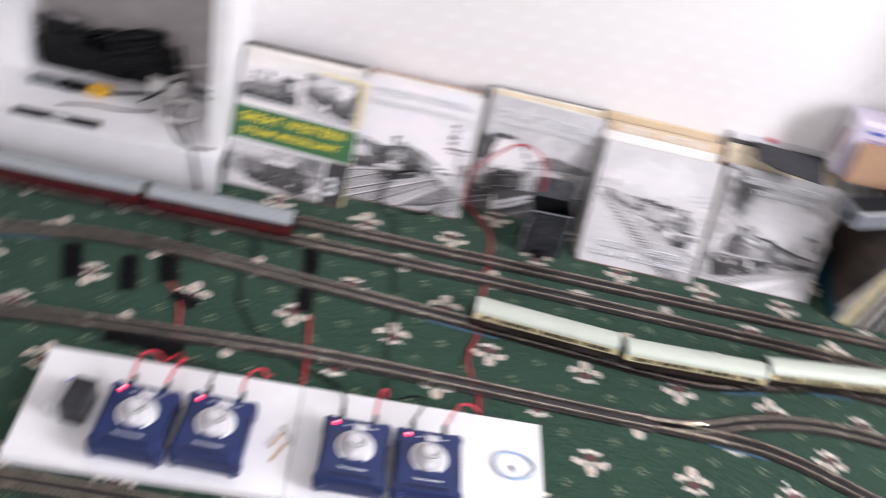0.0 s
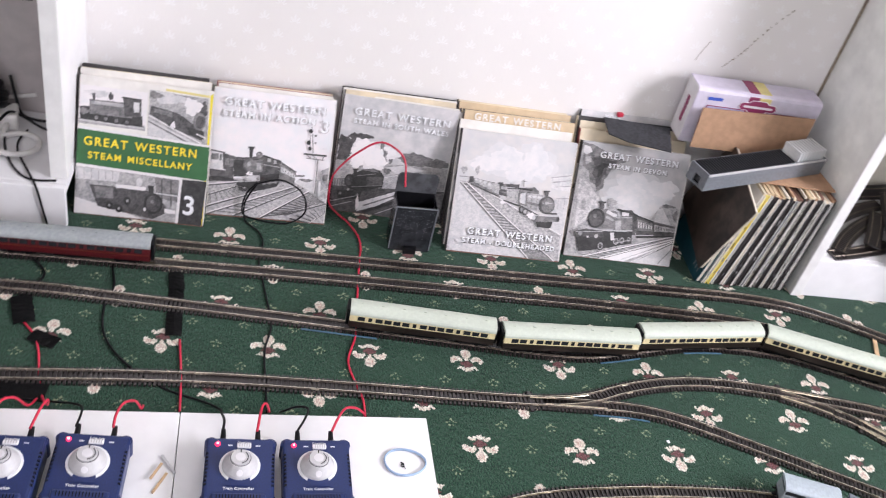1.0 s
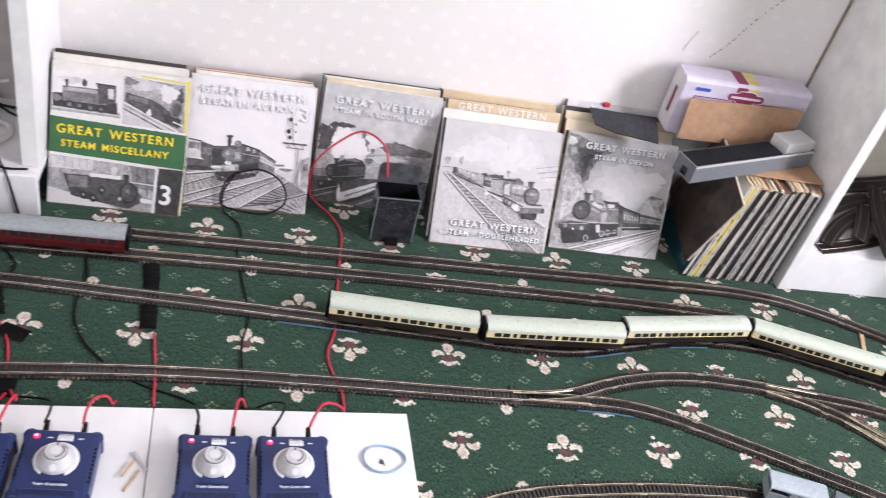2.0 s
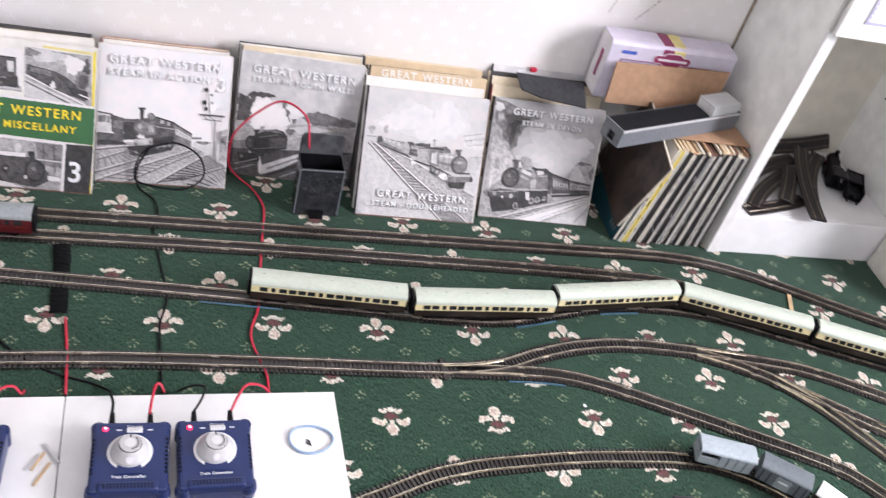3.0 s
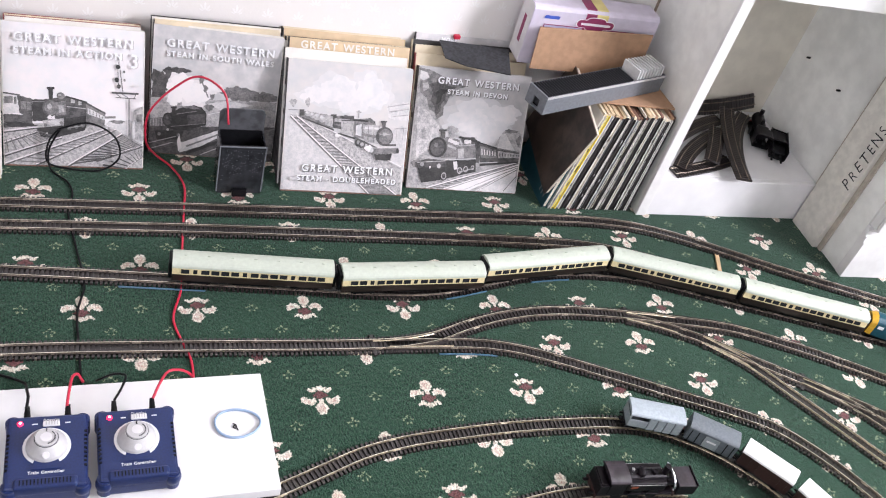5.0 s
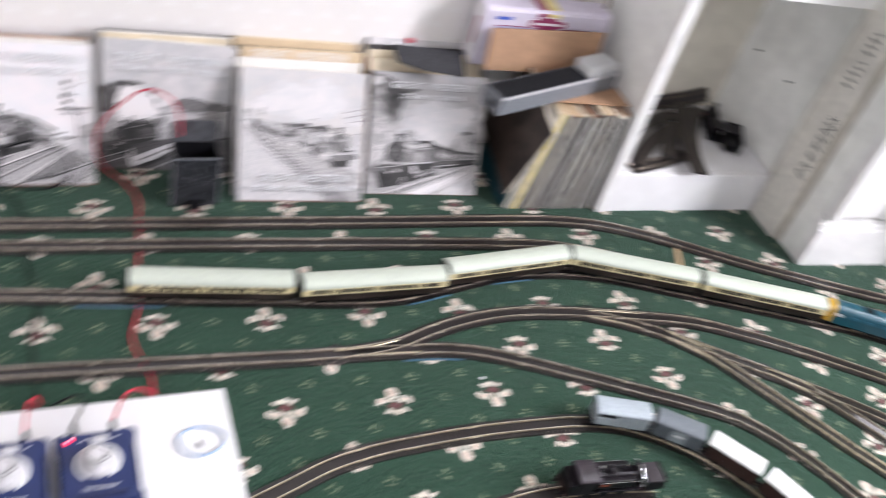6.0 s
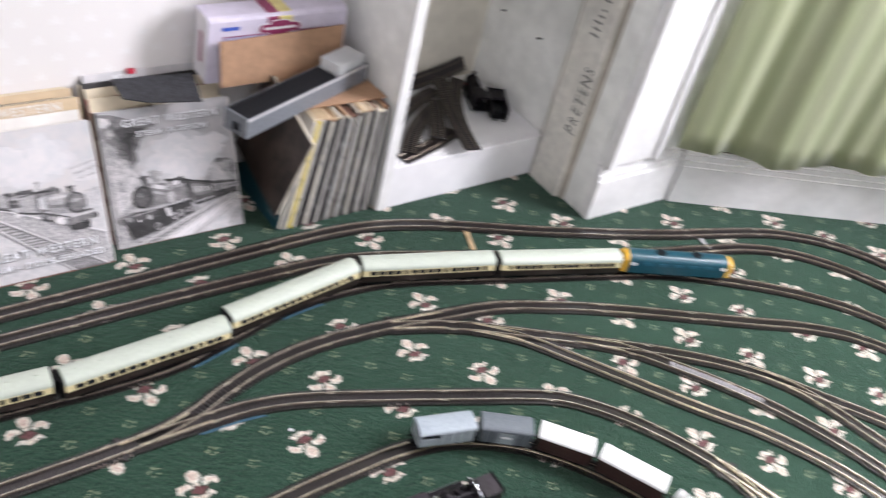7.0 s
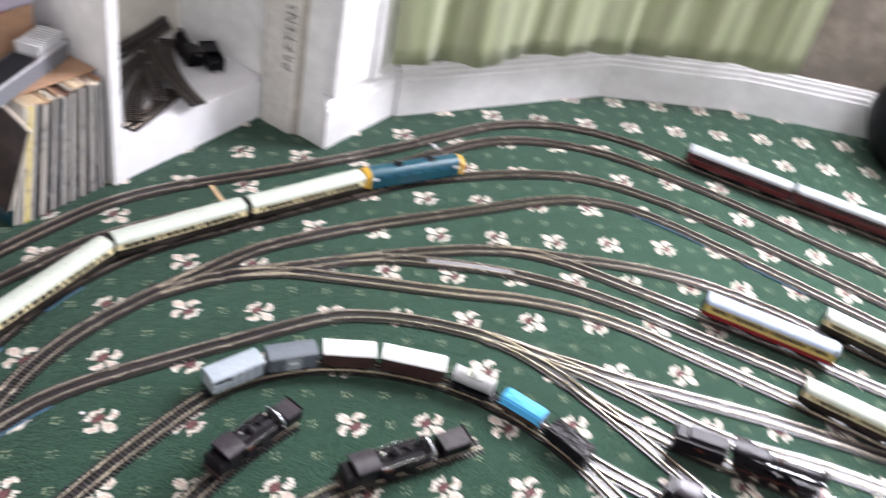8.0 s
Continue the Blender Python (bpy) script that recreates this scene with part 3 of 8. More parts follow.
# upright batten with handwriting on its face
def batten():
    ob = thing("wooden_upright", "off-white wooden upright with black marker handwriting", "upright", pose(SIDE_X, 0.195, 0))
    part("board", box(-0.016, -0.001, -0.040, 0.040, 0.0, 1.2, 0.0015), "bare_wood", ob)
    # strips that draw the shadow line down each side of the board
    part("edge_strip", box(-0.005, -0.001, 0.0405, 0.052, 0.0, 1.2, 0.001), "joint_shade", ob, "darker beige strip standing for the shade in the joint")
    part("edge_strip", box(-0.005, -0.001, -0.052, -0.0405, 0.0, 1.2, 0.001), "joint_shade", ob, "darker beige strip standing for the shade in the joint")
    rng = random.Random(6)
    face = Matrix.Translation((-0.0164, -0.026, 0.212)) @ Matrix(((0, 0, -1, 0), (0, 1, 0, 0), (1, 0, 0, 0), (0, 0, 0, 1)))
    for i, letter in enumerate("PRETENS"):
        words("handwriting", letter, 0.034 * rng.uniform(0.86, 1.1), ob, face @ pose((i - 3) * 0.0212, rng.uniform(-0.003, 0.003), 0, 0, 0, rng.uniform(-14, 4)), "marker", 0.0002, rng.uniform(0.75, 0.95), -0.0003)
    return ob


up = batten()
rng = random.Random(15)
for k in range(9):
    z = 0.338 + k * 0.0125 + (0.006 if k > 4 else 0)
    part("ink_bar", box(-0.0166, -0.0160, -0.020 + rng.uniform(0, 0.006), 0.004 - rng.uniform(0, 0.010), z, z + 0.0030), "marker", up)


# ---- fitted cupboards either side of the alcove ----
def cupboard_right():
    ob = thing("alcove_cupboard", "white board cupboard frame with a low base and shelf", "cupboard", pose(0, 0, 0))
    part("side_panel", box(0.986, 1.004, 0.246, 0.491, 0.0, 1.15, 0.001), "grey_wall", ob)
    part("front_edge", box(0.985, 1.006, 0.237, 0.2455, 0.0, 0.472, 0.0015), "white_gloss", ob, "white gloss front edging")
    part("base_front", box(1.0065, SIDE_X - 0.002, 0.240, 0.252, 0.0, 0.090, 0.002), "white_board", ob)
    part("base_top", box(1.0065, SIDE_X - 0.002, 0.2525, 0.491, 0.074, 0.090, 0.001), "white_board", ob)
    part("shelf_board", box(1.0045, SIDE_X - 0.002, 0.232, 0.491, 0.474, 0.500, 0.002), "white_board", ob)
    part("shelf_lip", box(0.985, SIDE_X - 0.002, 0.222, 0.2315, 0.473, 0.640, 0.002), "white_gloss", ob)
    for y, z in ((0.442, 0.261), (0.327, 0.259)):
        part("nail", tube(0.0022, 0.008, Matrix.Translation((SIDE_X - 0.004, y, z)) @ ALONG_X), "black", ob)
    return ob


def cupboard_left():
    ob = thing("alcove_cupboard", "white board cupboard frame with a low base beside the books", "cupboard", pose(0, 0, 0))
    part("side_panel", box(-0.362, -0.338, 0.274, 0.454, 0.081, 1.15, 0.001), "white_board", ob)
    part("front_edge", box(-0.363, -0.337, 0.262, 0.2735, 0.081, 1.15, 0.0015), "white_gloss", ob)
    part("side_panel", box(-0.80, -0.705, 0.372, 0.449, 0.081, 1.15, 0.001), "white_board", ob)
    part("base_front", box(-1.6, -0.3365, 0.2375, 0.249, 0.0, 0.080, 0.002), "white_board", ob)
    part("base_top", box(-1.6, -0.3365, 0.2495, 0.449, 0.064, 0.080, 0.001), "white_board", ob)
    return ob


def shelf_label():
    """Printed paper with a serrated border, stuck on the shelf's front board."""
    ob = thing("shelf_label", "white paper with a serrated lilac border on the shelf front", "label", pose(1.024, 0.2212, 0.502))
    part("sheet", box(0, 0.26, -0.0008, 0, 0, 0.125), "lettering", ob)
    border = box(0, 0.26, -0.0013, -0.0009, 0, 0.004)
    box(0, 0.004, -0.0013, -0.0009, 0.004, 0.125, 0.0, border)
    for k in range(15):
        z = 0.008 + k * 0.0078
        a = [border.verts.new((x, y, zz)) for y in (-0.0013, -0.0009) for x, zz in ((0.004, z), (0.0085, z + 0.0035), (0.004, z + 0.0050))]
        border.faces.new(a[:3])
        border.faces.new(a[3:][::-1])
        for q, r in ((0, 1), (1, 2), (2, 0)):
            border.faces.new((a[r], a[q], a[q + 3], a[r + 3]))
    part("border", border, "panel_violet", ob)
    return ob


cupboard_right()
cupboard_left()
shelf_label()


def curtain():
    """Full curtain hung round the bay in uneven folds."""
    ob = thing("curtain", "pale green striped curtain hanging in soft folds", "curtain", pose(0, 0, 0))
    a, b, c, d = Vector((1.540, 0.064)), Vector((2.072, -0.232)), Vector((2.303, -0.505)), Vector((2.350, -0.585))
    line = [a.lerp(b, i / 150) for i in range(150)] + [b.lerp(c, i / 92) for i in range(92)] + [c.lerp(d, i / 26) for i in range(27)]
    rng = random.Random(4)
    bm = bmesh.new()
    uv = bm.loops.layers.uv.new("UVMap")
    zs = [0.152 + 1.948 * (j / 18) ** 1.3 for j in range(19)]
    grid, run = [], 0.0
    ph = [rng.uniform(0, 6) for _ in range(4)]
    for i, p in enumerate(line):
        q = line[min(i + 1, len(line) - 1)] - line[max(i - 1, 0)]
        nrm = Vector((-q.y, q.x)).normalized()
        s = i * 0.0038
        wave = 0.0135 * math.sin(s * 43 + ph[0] + 1.6 * math.sin(s * 9 + ph[1])) + 0.0035 * math.sin(s * 118 + ph[2]) + 0.006 * math.sin(s * 19 + ph[3])
        wave *= min(1.0, 0.35 + s / 0.10)
        col = []
        for j, z in enumerate(zs):
            k = 0.75 + 0.25 * math.cos(j * 0.5 + s * 4)
            w = wave * k - 0.026
            col.append((bm.verts.new((p.x + nrm.x * w, p.y + nrm.y * w, z + ((0.004 * math.sin(s * 17 + 1) + 0.0015 * math.sin(s * 60)) if j == 0 else 0))), s, z))
        grid.append(col)
    for g, h in zip(grid, grid[1:]):
        for j in range(len(zs) - 1):
            quad = (g[j], h[j], h[j + 1], g[j + 1])
            f = bm.faces.new([v[0] for v in quad])
            for loop, v in zip(f.loops, quad):
                loop[uv].uv = (v[1], v[2])
    cloth = part("cloth", bm, "curtain", ob, smooth=True)
    sol = cloth.modifiers.new("thickness", "SOLIDIFY")
    sol.thickness = 0.002
    return ob


curtain()


# windows that let the daylight in; the rear one is unseen and added
def window_unit(name, m, w, h, label):
    ob = tagged(thing(name, label, "window", m), kind="structure")
    part("window_frame", box(-w / 2, w / 2, -0.03, 0.03, 0, 0.05, 0.004), "white_gloss", ob)
    part("window_frame", box(-w / 2, w / 2, -0.03, 0.03, h - 0.05, h, 0.004), "white_gloss", ob)
    for x in (-w / 2 + 0.025, 0, w / 2 - 0.025):
        part("window_frame", box(x - 0.025, x + 0.025, -0.028, 0.028, 0.05, h - 0.05, 0.004), "white_gloss", ob)
    part("window_sill", box(-w / 2 - 0.03, w / 2 + 0.03, -0.09, -0.03, -0.02, 0.012, 0.004), "white_gloss", ob)


_c = Vector(BAY[3]).lerp(Vector(BAY[4]), 0.33)
window_unit("window_1", pose(_c.x + 0.09, _c.y, 0.76, 0, 0, -90 + 3.6), 1.60, 1.38, "white framed bay window above a low wall")
window_unit("window_added", pose(-0.75, -3.41, 0.86, 0, 0, 180), 1.58, 1.28, "unseen white framed window added round the rear fill lamp")


# brown strip added as the shadow line where wall and panel meet
structure("trim", box(0.9812, 0.9852, 0.4515, 0.4545, 0.0, 1.15), "shade_and_crack", "thin brown strip for the shadow gap at the wall corner")


# fine crack running up the wallpaper
def crack():
    """Broken flecks along a hairline crack."""
    rng = random.Random(12)
    bm = bmesh.new()
    line = [(0.771, 0.345), (0.785, 0.362), (0.799, 0.380), (0.815, 0.410), (0.835, 0.442), (0.862, 0.476)]
    for (ax, az), (bx, bz) in zip(line, line[1:]):
        for k in range(4):
            f0 = (k + rng.uniform(0.0, 0.4)) / 4
            f1 = f0 + rng.uniform(0.05, 0.16)
            p = [(ax + (bx - ax) * f + rng.uniform(-0.0012, 0.0012), WALL_Y - 0.0003, az + (bz - az) * f) for f in (f0, (f0 + f1) / 2, f1)]
            cord(p, rng.uniform(0.0005, 0.0011), bm, segs=5)
    cord([(0.716, WALL_Y - 0.0003, 0.352), (0.722, WALL_Y - 0.0003, 0.372), (0.731, WALL_Y - 0.0003, 0.392)], 0.0005, bm, segs=5)
    return bm


tagged(mesh_object("trim_crack", crack(), "shade_and_crack"), "broken brown hairline crack in the wallpaper", "crack", kind="structure")


# ---- railway track ----
GAUGE, RAIL_TOP, PITCH = 0.0165, 0.0072, 0.0066


class Line:
    """A centre line on the floor with distance along it."""

    def __init__(self, points):
        self.p = spline([Vector((x, y, 0)) for x, y in points])
        self.s = [0.0]
        for a, b in zip(self.p, self.p[1:]):
            self.s.append(self.s[-1] + (b - a).length)

    def at(self, s):
        s = min(max(s, 0.0), self.s[-1] - 1e-6)
        lo = int(np.searchsorted(self.s, s, side="right")) - 1
        lo = min(lo, len(self.p) - 2)
        f = (s - self.s[lo]) / max(self.s[lo + 1] - self.s[lo], 1e-9)
        return self.p[lo].lerp(self.p[lo + 1], f)

    def heading(self, s):
        return (self.at(s + 0.006) - self.at(s - 0.006)).normalized()

    def near(self, x, y):
        q = Vector((x, y, 0))
        return min(zip(((p - q).length for p in self.p), self.s))[1]


PLAN = dict(
    outer=[(-2.2, 0.215), (-0.8, 0.216), (0.0, 0.216), (0.5, 0.214), (0.789, 0.214), (0.882, 0.211), (0.958, 0.200), (1.055, 0.168), (1.26, 0.072), (1.48, -0.020),
           (1.62, -0.068), (1.735, -0.112), (1.83, -0.178), (1.890, -0.251), (1.935, -0.348), (1.957, -0.445), (1.980, -0.62), (2.03, -0.87), (2.09, -1.25), (2.16, -1.7)],
    second=[(-2.2, 0.163), (-0.8, 0.165), (0.12, 0.166), (0.393, 0.161), (0.588, 0.157), (0.745, 0.151), (0.832, 0.144), (0.905, 0.128), (1.007, 0.092), (1.21, 0.013), (1.387, -0.049),
            (1.548, -0.096), (1.648, -0.131), (1.732, -0.185), (1.803, -0.268), (1.845, -0.35), (1.872, -0.45), (1.896, -0.6), (1.910, -0.85), (1.94, -1.25), (1.98, -1.7)],
    third=[(-2.2, -0.30), (-1.3, -0.12), (-0.85, 0.0), (-0.622, 0.055), (-0.503, 0.080), (-0.371, 0.087), (-0.187, 0.076), (0.0, 0.064), (0.3, 0.041), (0.43, 0.030), (0.524, 0.031), (0.62, 0.052), (0.69, 0.068),
           (0.773, 0.076), (0.838, 0.074), (0.911, 0.062), (1.081, 0.004), (1.285, -0.068), (1.40, -0.113), (1.52, -0.185), (1.638, -0.276), (1.720, -0.37), (1.765, -0.49), (1.790, -0.629), (1.805, -0.85), (1.81, -1.25), (1.83, -1.7)],
    fourth=[(-2.2, -0.30), (-1.2, -0.17), (-0.552, -0.106), (-0.36, -0.090), (-0.1, -0.075), (0.12, -0.075), (0.37, -0.079), (0.438, -0.077), (0.502, -0.066), (0.564, -0.043), (0.636, -0.024), (0.715, -0.016), (0.80, -0.021),
            (0.94, -0.041), (1.045, -0.062), (1.13, -0.097), (1.23, -0.146), (1.35, -0.214), (1.463, -0.279), (1.562, -0.336), (1.638, -0.398), (1.684, -0.468), (1.706, -0.55), (1.718, -0.7), (1.726, -0.85), (1.74, -1.25), (1.75, -1.7)],
    fan=[(0.848, -0.0305), (0.90, -0.049), (0.975, -0.086), (1.04, -0.128), (1.09, -0.16), (1.165, -0.209), (1.234, -0.255), (1.32, -0.322), (1.385, -0.388), (1.435, -0.458), (1.49, -0.535), (1.535, -0.61),
         (1.572, -0.69), (1.597, -0.78), (1.614, -0.90), (1.64, -1.25), (1.67, -1.7)],
    fan_b=[(1.377, -0.380), (1.395, -0.406), (1.422, -0.462), (1.444, -0.545), (1.466, -0.642), (1.485, -0.73), (1.53, -0.955), (1.58, -1.3), (1.63, -1.7)],
    fan_c=[(1.115, -0.176), (1.14, -0.193), (1.195, -0.240), (1.24, -0.296), (1.285, -0.357), (1.33, -0.430), (1.375, -0.53), (1.405, -0.631), (1.425, -0.733), (1.446, -0.837), (1.463, -0.934), (1.50, -1.3), (1.54, -1.7)],
    fan_d=[(0.970, -0.083), (1.0, -0.107), (1.036, -0.140), (1.08, -0.199), (1.13, -0.268), (1.175, -0.332), (1.225, -0.400), (1.272, -0.462), (1.325, -0.56), (1.353, -0.645), (1.369, -0.74), (1.385, -0.84), (1.40, -0.94), (1.44, -1.3), (1.49, -1.7)],
    inner=[(0.425, -0.0785), (0.46, -0.0795), (0.50, -0.080), (0.57, -0.0835), (0.62, -0.093), (0.67, -0.110), (0.783, -0.158), (0.868, -0.196), (0.95, -0.233), (1.01, -0.266), (1.065, -0.322), (1.11, -0.39), (1.14, -0.45),
           (1.162, -0.505), (1.181, -0.566), (1.20, -0.617), (1.226, -0.690), (1.272, -0.795), (1.321, -0.907), (1.388, -1.095), (1.45, -1.3), (1.56, -1.7)],
    yard_a=[(1.160, -0.502), (1.171, -0.54), (1.184, -0.59), (1.197, -0.65), (1.208, -0.72), (1.216, -0.79), (1.228, -0.86), (1.255, -0.94), (1.285, -1.01), (1.32, -1.12), (1.37, -1.3), (1.45, -1.7)],
    yard_b=[(1.145, -0.465), (1.154, -0.495), (1.160, -0.54), (1.158, -0.613), (1.149, -0.674), (1.137, -0.739), (1.123, -0.807), (1.106, -0.876), (1.06, -1.02), (0.98, -1.25)],
    yard_c=[(1.158, -0.613), (1.152, -0.67), (1.152, -0.732), (1.159, -0.791), (1.170, -0.857), (1.22, -1.024), (1.27, -1.2), (1.33, -1.5)],
    loop=[(-2.2, -0.52), (-1.2, -0.42), (-0.8, -0.385), (-0.44, -0.366), (-0.20, -0.362), (0.0, -0.362), (0.12, -0.349), (0.23, -0.313), (0.289, -0.290), (0.353, -0.265), (0.417, -0.251), (0.483, -0.244), (0.57, -0.238), (0.66, -0.2375), (0.73, -0.240),
          (0.79, -0.251), (0.848, -0.277), (0.902, -0.316), (0.95, -0.370), (0.991, -0.437), (1.020, -0.505), (1.034, -0.58), (1.034, -0.65), (1.024, -0.72), (1.006, -0.785), (0.97, -0.88), (0.90, -1.0)],
    loop_b=[(1.028, -0.54), (1.035, -0.58), (1.040, -0.63), (1.040, -0.69), (1.040, -0.75), (1.048, -0.83), (1.07, -1.0), (1.10, -1.2)],
    siding_a=[(0.36, -0.43), (0.48, -0.380), (0.58, -0.356), (0.66, -0.350), (0.74, -0.354), (0.80, -0.362)],
    siding_b=[(0.60, -0.448), (0.72, -0.474), (0.82, -0.520), (0.95, -0.584)],
)
LINES = {k: Line(v) for k, v in PLAN.items()}


def rail_bmesh(line, off):
    """One rail: a narrow head on a wider foot, swept along the line."""
    prof = [(-0.0008, 0.0038), (0.0008, 0.0038), (0.0008, 0.0043), (0.0004, 0.0050), (0.00062, 0.0060), (0.00062, RAIL_TOP), (-0.00062, RAIL_TOP), (-0.00062, 0.0060), (-0.0004, 0.0050), (-0.0008, 0.0043)]
    bm = bmesh.new()
    rings, n = [], int(line.s[-1] / 0.008)
    for i in range(n + 1):
        s = line.s[-1] * i / n
        p, h = line.at(s), line.heading(s)
        side = Vector((-h.y, h.x, 0))
        rings.append([bm.verts.new(p + side * (off + a) + Vector((0, 0, b))) for a, b in prof])
    k = len(prof)
    for a, b in zip(rings, rings[1:]):
        for i in range(k):
            bm.faces.new((a[i], a[(i + 1) % k], b[(i + 1) % k], b[i]))
    bm.faces.new(rings[0])
    bm.faces.new(rings[-1][::-1])
    return bm


def sleeper_mesh():
    """One moulded sleeper with its two rail chairs, the webs to the next and a plate for the shaded gap."""
    bm = box(-0.0018, 0.0018, -0.0158, 0.0158, 0.0, 0.0040)
    # dark plate added for the shade on the carpet between sleepers
    box(0.0018, PITCH - 0.0018, -0.0070, 0.0070, 0.0004, 0.0014, bm=bm)
    for o in (-GAUGE / 2, GAUGE / 2):
        box(-0.0011, 0.0011, o - 0.0022, o + 0.0022, 0.0038, 0.0046, bm=bm)
        box(0.0018, PITCH - 0.0018, o - 0.0011, o + 0.0011, 0.0004, 0.0030, bm=bm)
    me = bpy.data.meshes.new("sleeper")
    bm.to_mesh(me)
    bm.free()
    me.materials.append(M["sleeper"])
    return me


SLEEPER = sleeper_mesh()


def sleeper_run(poses):
    """Many sleepers joined in one mesh."""
    co = [v.co for v in SLEEPER.vertices]
    verts, faces = [], []
    for m in poses:
        base = len(verts)
        verts += [m @ c for c in co]
        faces += [[base + k for k in f.vertices] for f in SLEEPER.polygons]
    me = bpy.data.meshes.new("sleeper_run")
    me.from_pydata(verts, [], faces)
    me.materials.append(M["sleeper"])
    return me


def track(key, label, bright=False):
    """Two rails and their sleepers; sleepers far from the middle of the layout are joined."""
    line = LINES[key]
    ob = thing("model_railway_track", label, "track", group="railway tracks on the carpet")
    for o in (-GAUGE / 2, GAUGE / 2):
        rail = part("rail", rail_bmesh(line, o), "bright_rail" if bright else "rail", ob)
        rail.data.materials.append(M["rail_top"])
        for face in rail.data.polygons:
            if face.normal.z > 0.9 and face.center.z > RAIL_TOP - 0.0004:
                face.material_index = 1
    rest, s, count, rng = [], 0.0, 0, random.Random(7)
    while s < line.s[-1]:
        p, h = line.at(s), line.heading(s)
        m = Matrix.Translation(p) @ Matrix.Rotation(math.atan2(h.y, h.x), 4, "Z")
        if -0.45 < p.x < 2.0 and p.y > -1.0 and count < 300:
            sl = new("sleeper", SLEEPER)
            sl.parent, sl.matrix_local = ob, m
            count += 1
        else:
            rest.append(m)
        s += PITCH * rng.uniform(0.985, 1.015)
    joiner, s = None, 0.1
    while s < line.s[-1] - 0.05:
        for o in (-GAUGE / 2, GAUGE / 2):
            p, h = line.at(s), line.heading(s)
            m = Matrix.Translation(p) @ Matrix.Rotation(math.atan2(h.y, h.x), 4, "Z") @ Matrix.Translation((0, o, 0))
            if joiner is None:
                joiner = part("rail_joiner", box(-0.0055, 0.0055, -0.0013, 0.0013, 0.0036, 0.0058, 0.0003), "rail_top", ob, at=m)
            else:
                same_mesh("rail_joiner", joiner, ob, m)
        s += 0.168 * rng.choice((1, 1, 2))
    if rest:
        run = new("sleeper_run", sleeper_run(rest))
        run.parent = ob
        tagged(run, kind="stuff")
    return ob


for key, label in dict(
        outer="outermost model track, nickel rails on brown sleepers, close to the books", second="second model track of nickel rails on brown sleepers",
        third="third model track with a gentle kink and blue edge strips", fourth="model track passing the controller board and a turnout",
        fan="curved model track leading into the sidings", fan_b="siding track that holds the red and cream coach", fan_c="siding track with a pale dusty stretch",
        fan_d="siding track that holds a white-roofed coach", inner="inner model track curving off the turnout", yard_a="bright yard track fanning out of a turnout",
        yard_b="yard track with brassy curved rails", yard_c="yard track that holds the black tender engine", loop="innermost loop track carrying the goods wagons",
        loop_b="short yard branch off the inner loop", siding_a="short stub of track under the black tank engine", siding_b="short stub of track under the black tender engine").items():
    track(key, label, key in ("siding_a", "siding_b", "yard_a", "yard_b", "yard_c", "fan_d", "loop"))


def pale_sleepers():
    ln = LINES["fan_c"]
    ob = thing("track_section", "pale dusty sleepers on one stretch of siding", "track")
    first = None
    s0 = ln.near(1.235, -0.29)
    for i in range(24):
        s = s0 + i * PITCH
        p, h = ln.at(s), ln.heading(s)
        turn = Matrix.Translation(p) @ Matrix.Rotation(math.atan2(h.y, h.x), 4, "Z")
        m = turn @ Matrix.Translation((0.003, 0, 0.0026))
        if first is None:
            first = part("sleeper", box(-0.0017, 0.0017, -0.0064, 0.0064, -0.0022, 0.0022), "pale_sleeper", ob, at=m)
        else:
            same_mesh("sleeper", first, ob, m)


pale_sleepers()


def switch_blades(key_a, key_b, x, y, length):
    """Moving blades and check rails of a turnout."""
    ob = thing("turnout", "nickel turnout blades and check rails", "turnout", group="turnouts")
    for key, o in ((key_a, GAUGE / 2 - 0.0028), (key_b, -GAUGE / 2 + 0.0028)):
        ln = LINES[key]
        s0 = ln.near(x, y)
        pts = []
        for i in range(8):
            s = s0 + length * i / 7
            h = ln.heading(s)
            pts.append(ln.at(s) + Vector((-h.y, h.x, 0)) * o + Vector((0, 0, 0.0062)))
        part("blade", cord(pts, 0.0010, segs=4), "bright_rail", ob)
    ln = LINES[key_a]
    p, h = ln.at(ln.near(x, y)), ln.heading(ln.near(x, y))
    m = Matrix.Translation(p) @ Matrix.Rotation(math.atan2(h.y, h.x), 4, "Z")
    part("tie_bar", box(-0.0025, 0.0025, -0.020, 0.020, 0.001, 0.0045, 0.0005), "sleeper", ob, at=m)
    part("switch_box", box(-0.005, 0.005, 0.0165, 0.0205, 0.0, 0.004, 0.0008), "black", ob, at=m)


for a, b, x, y, l in (("fourth", "inner", 0.40, -0.079, 0.10), ("fourth", "fan", 0.85, -0.03, 0.09), ("fan", "fan_d", 0.975, -0.087, 0.08), ("fan", "fan_c", 1.12, -0.178, 0.08),
                      ("fan", "fan_b", 1.36, -0.362, 0.08), ("inner", "yard_a", 1.155, -0.49, 0.08), ("yard_b", "yard_a", 1.15, -0.48, 0.07), ("yard_b", "yard_c", 1.157, -0.62, 0.07), ("loop", "loop_b", 1.025, -0.52, 0.07)):
    switch_blades(a, b, x, y, l)


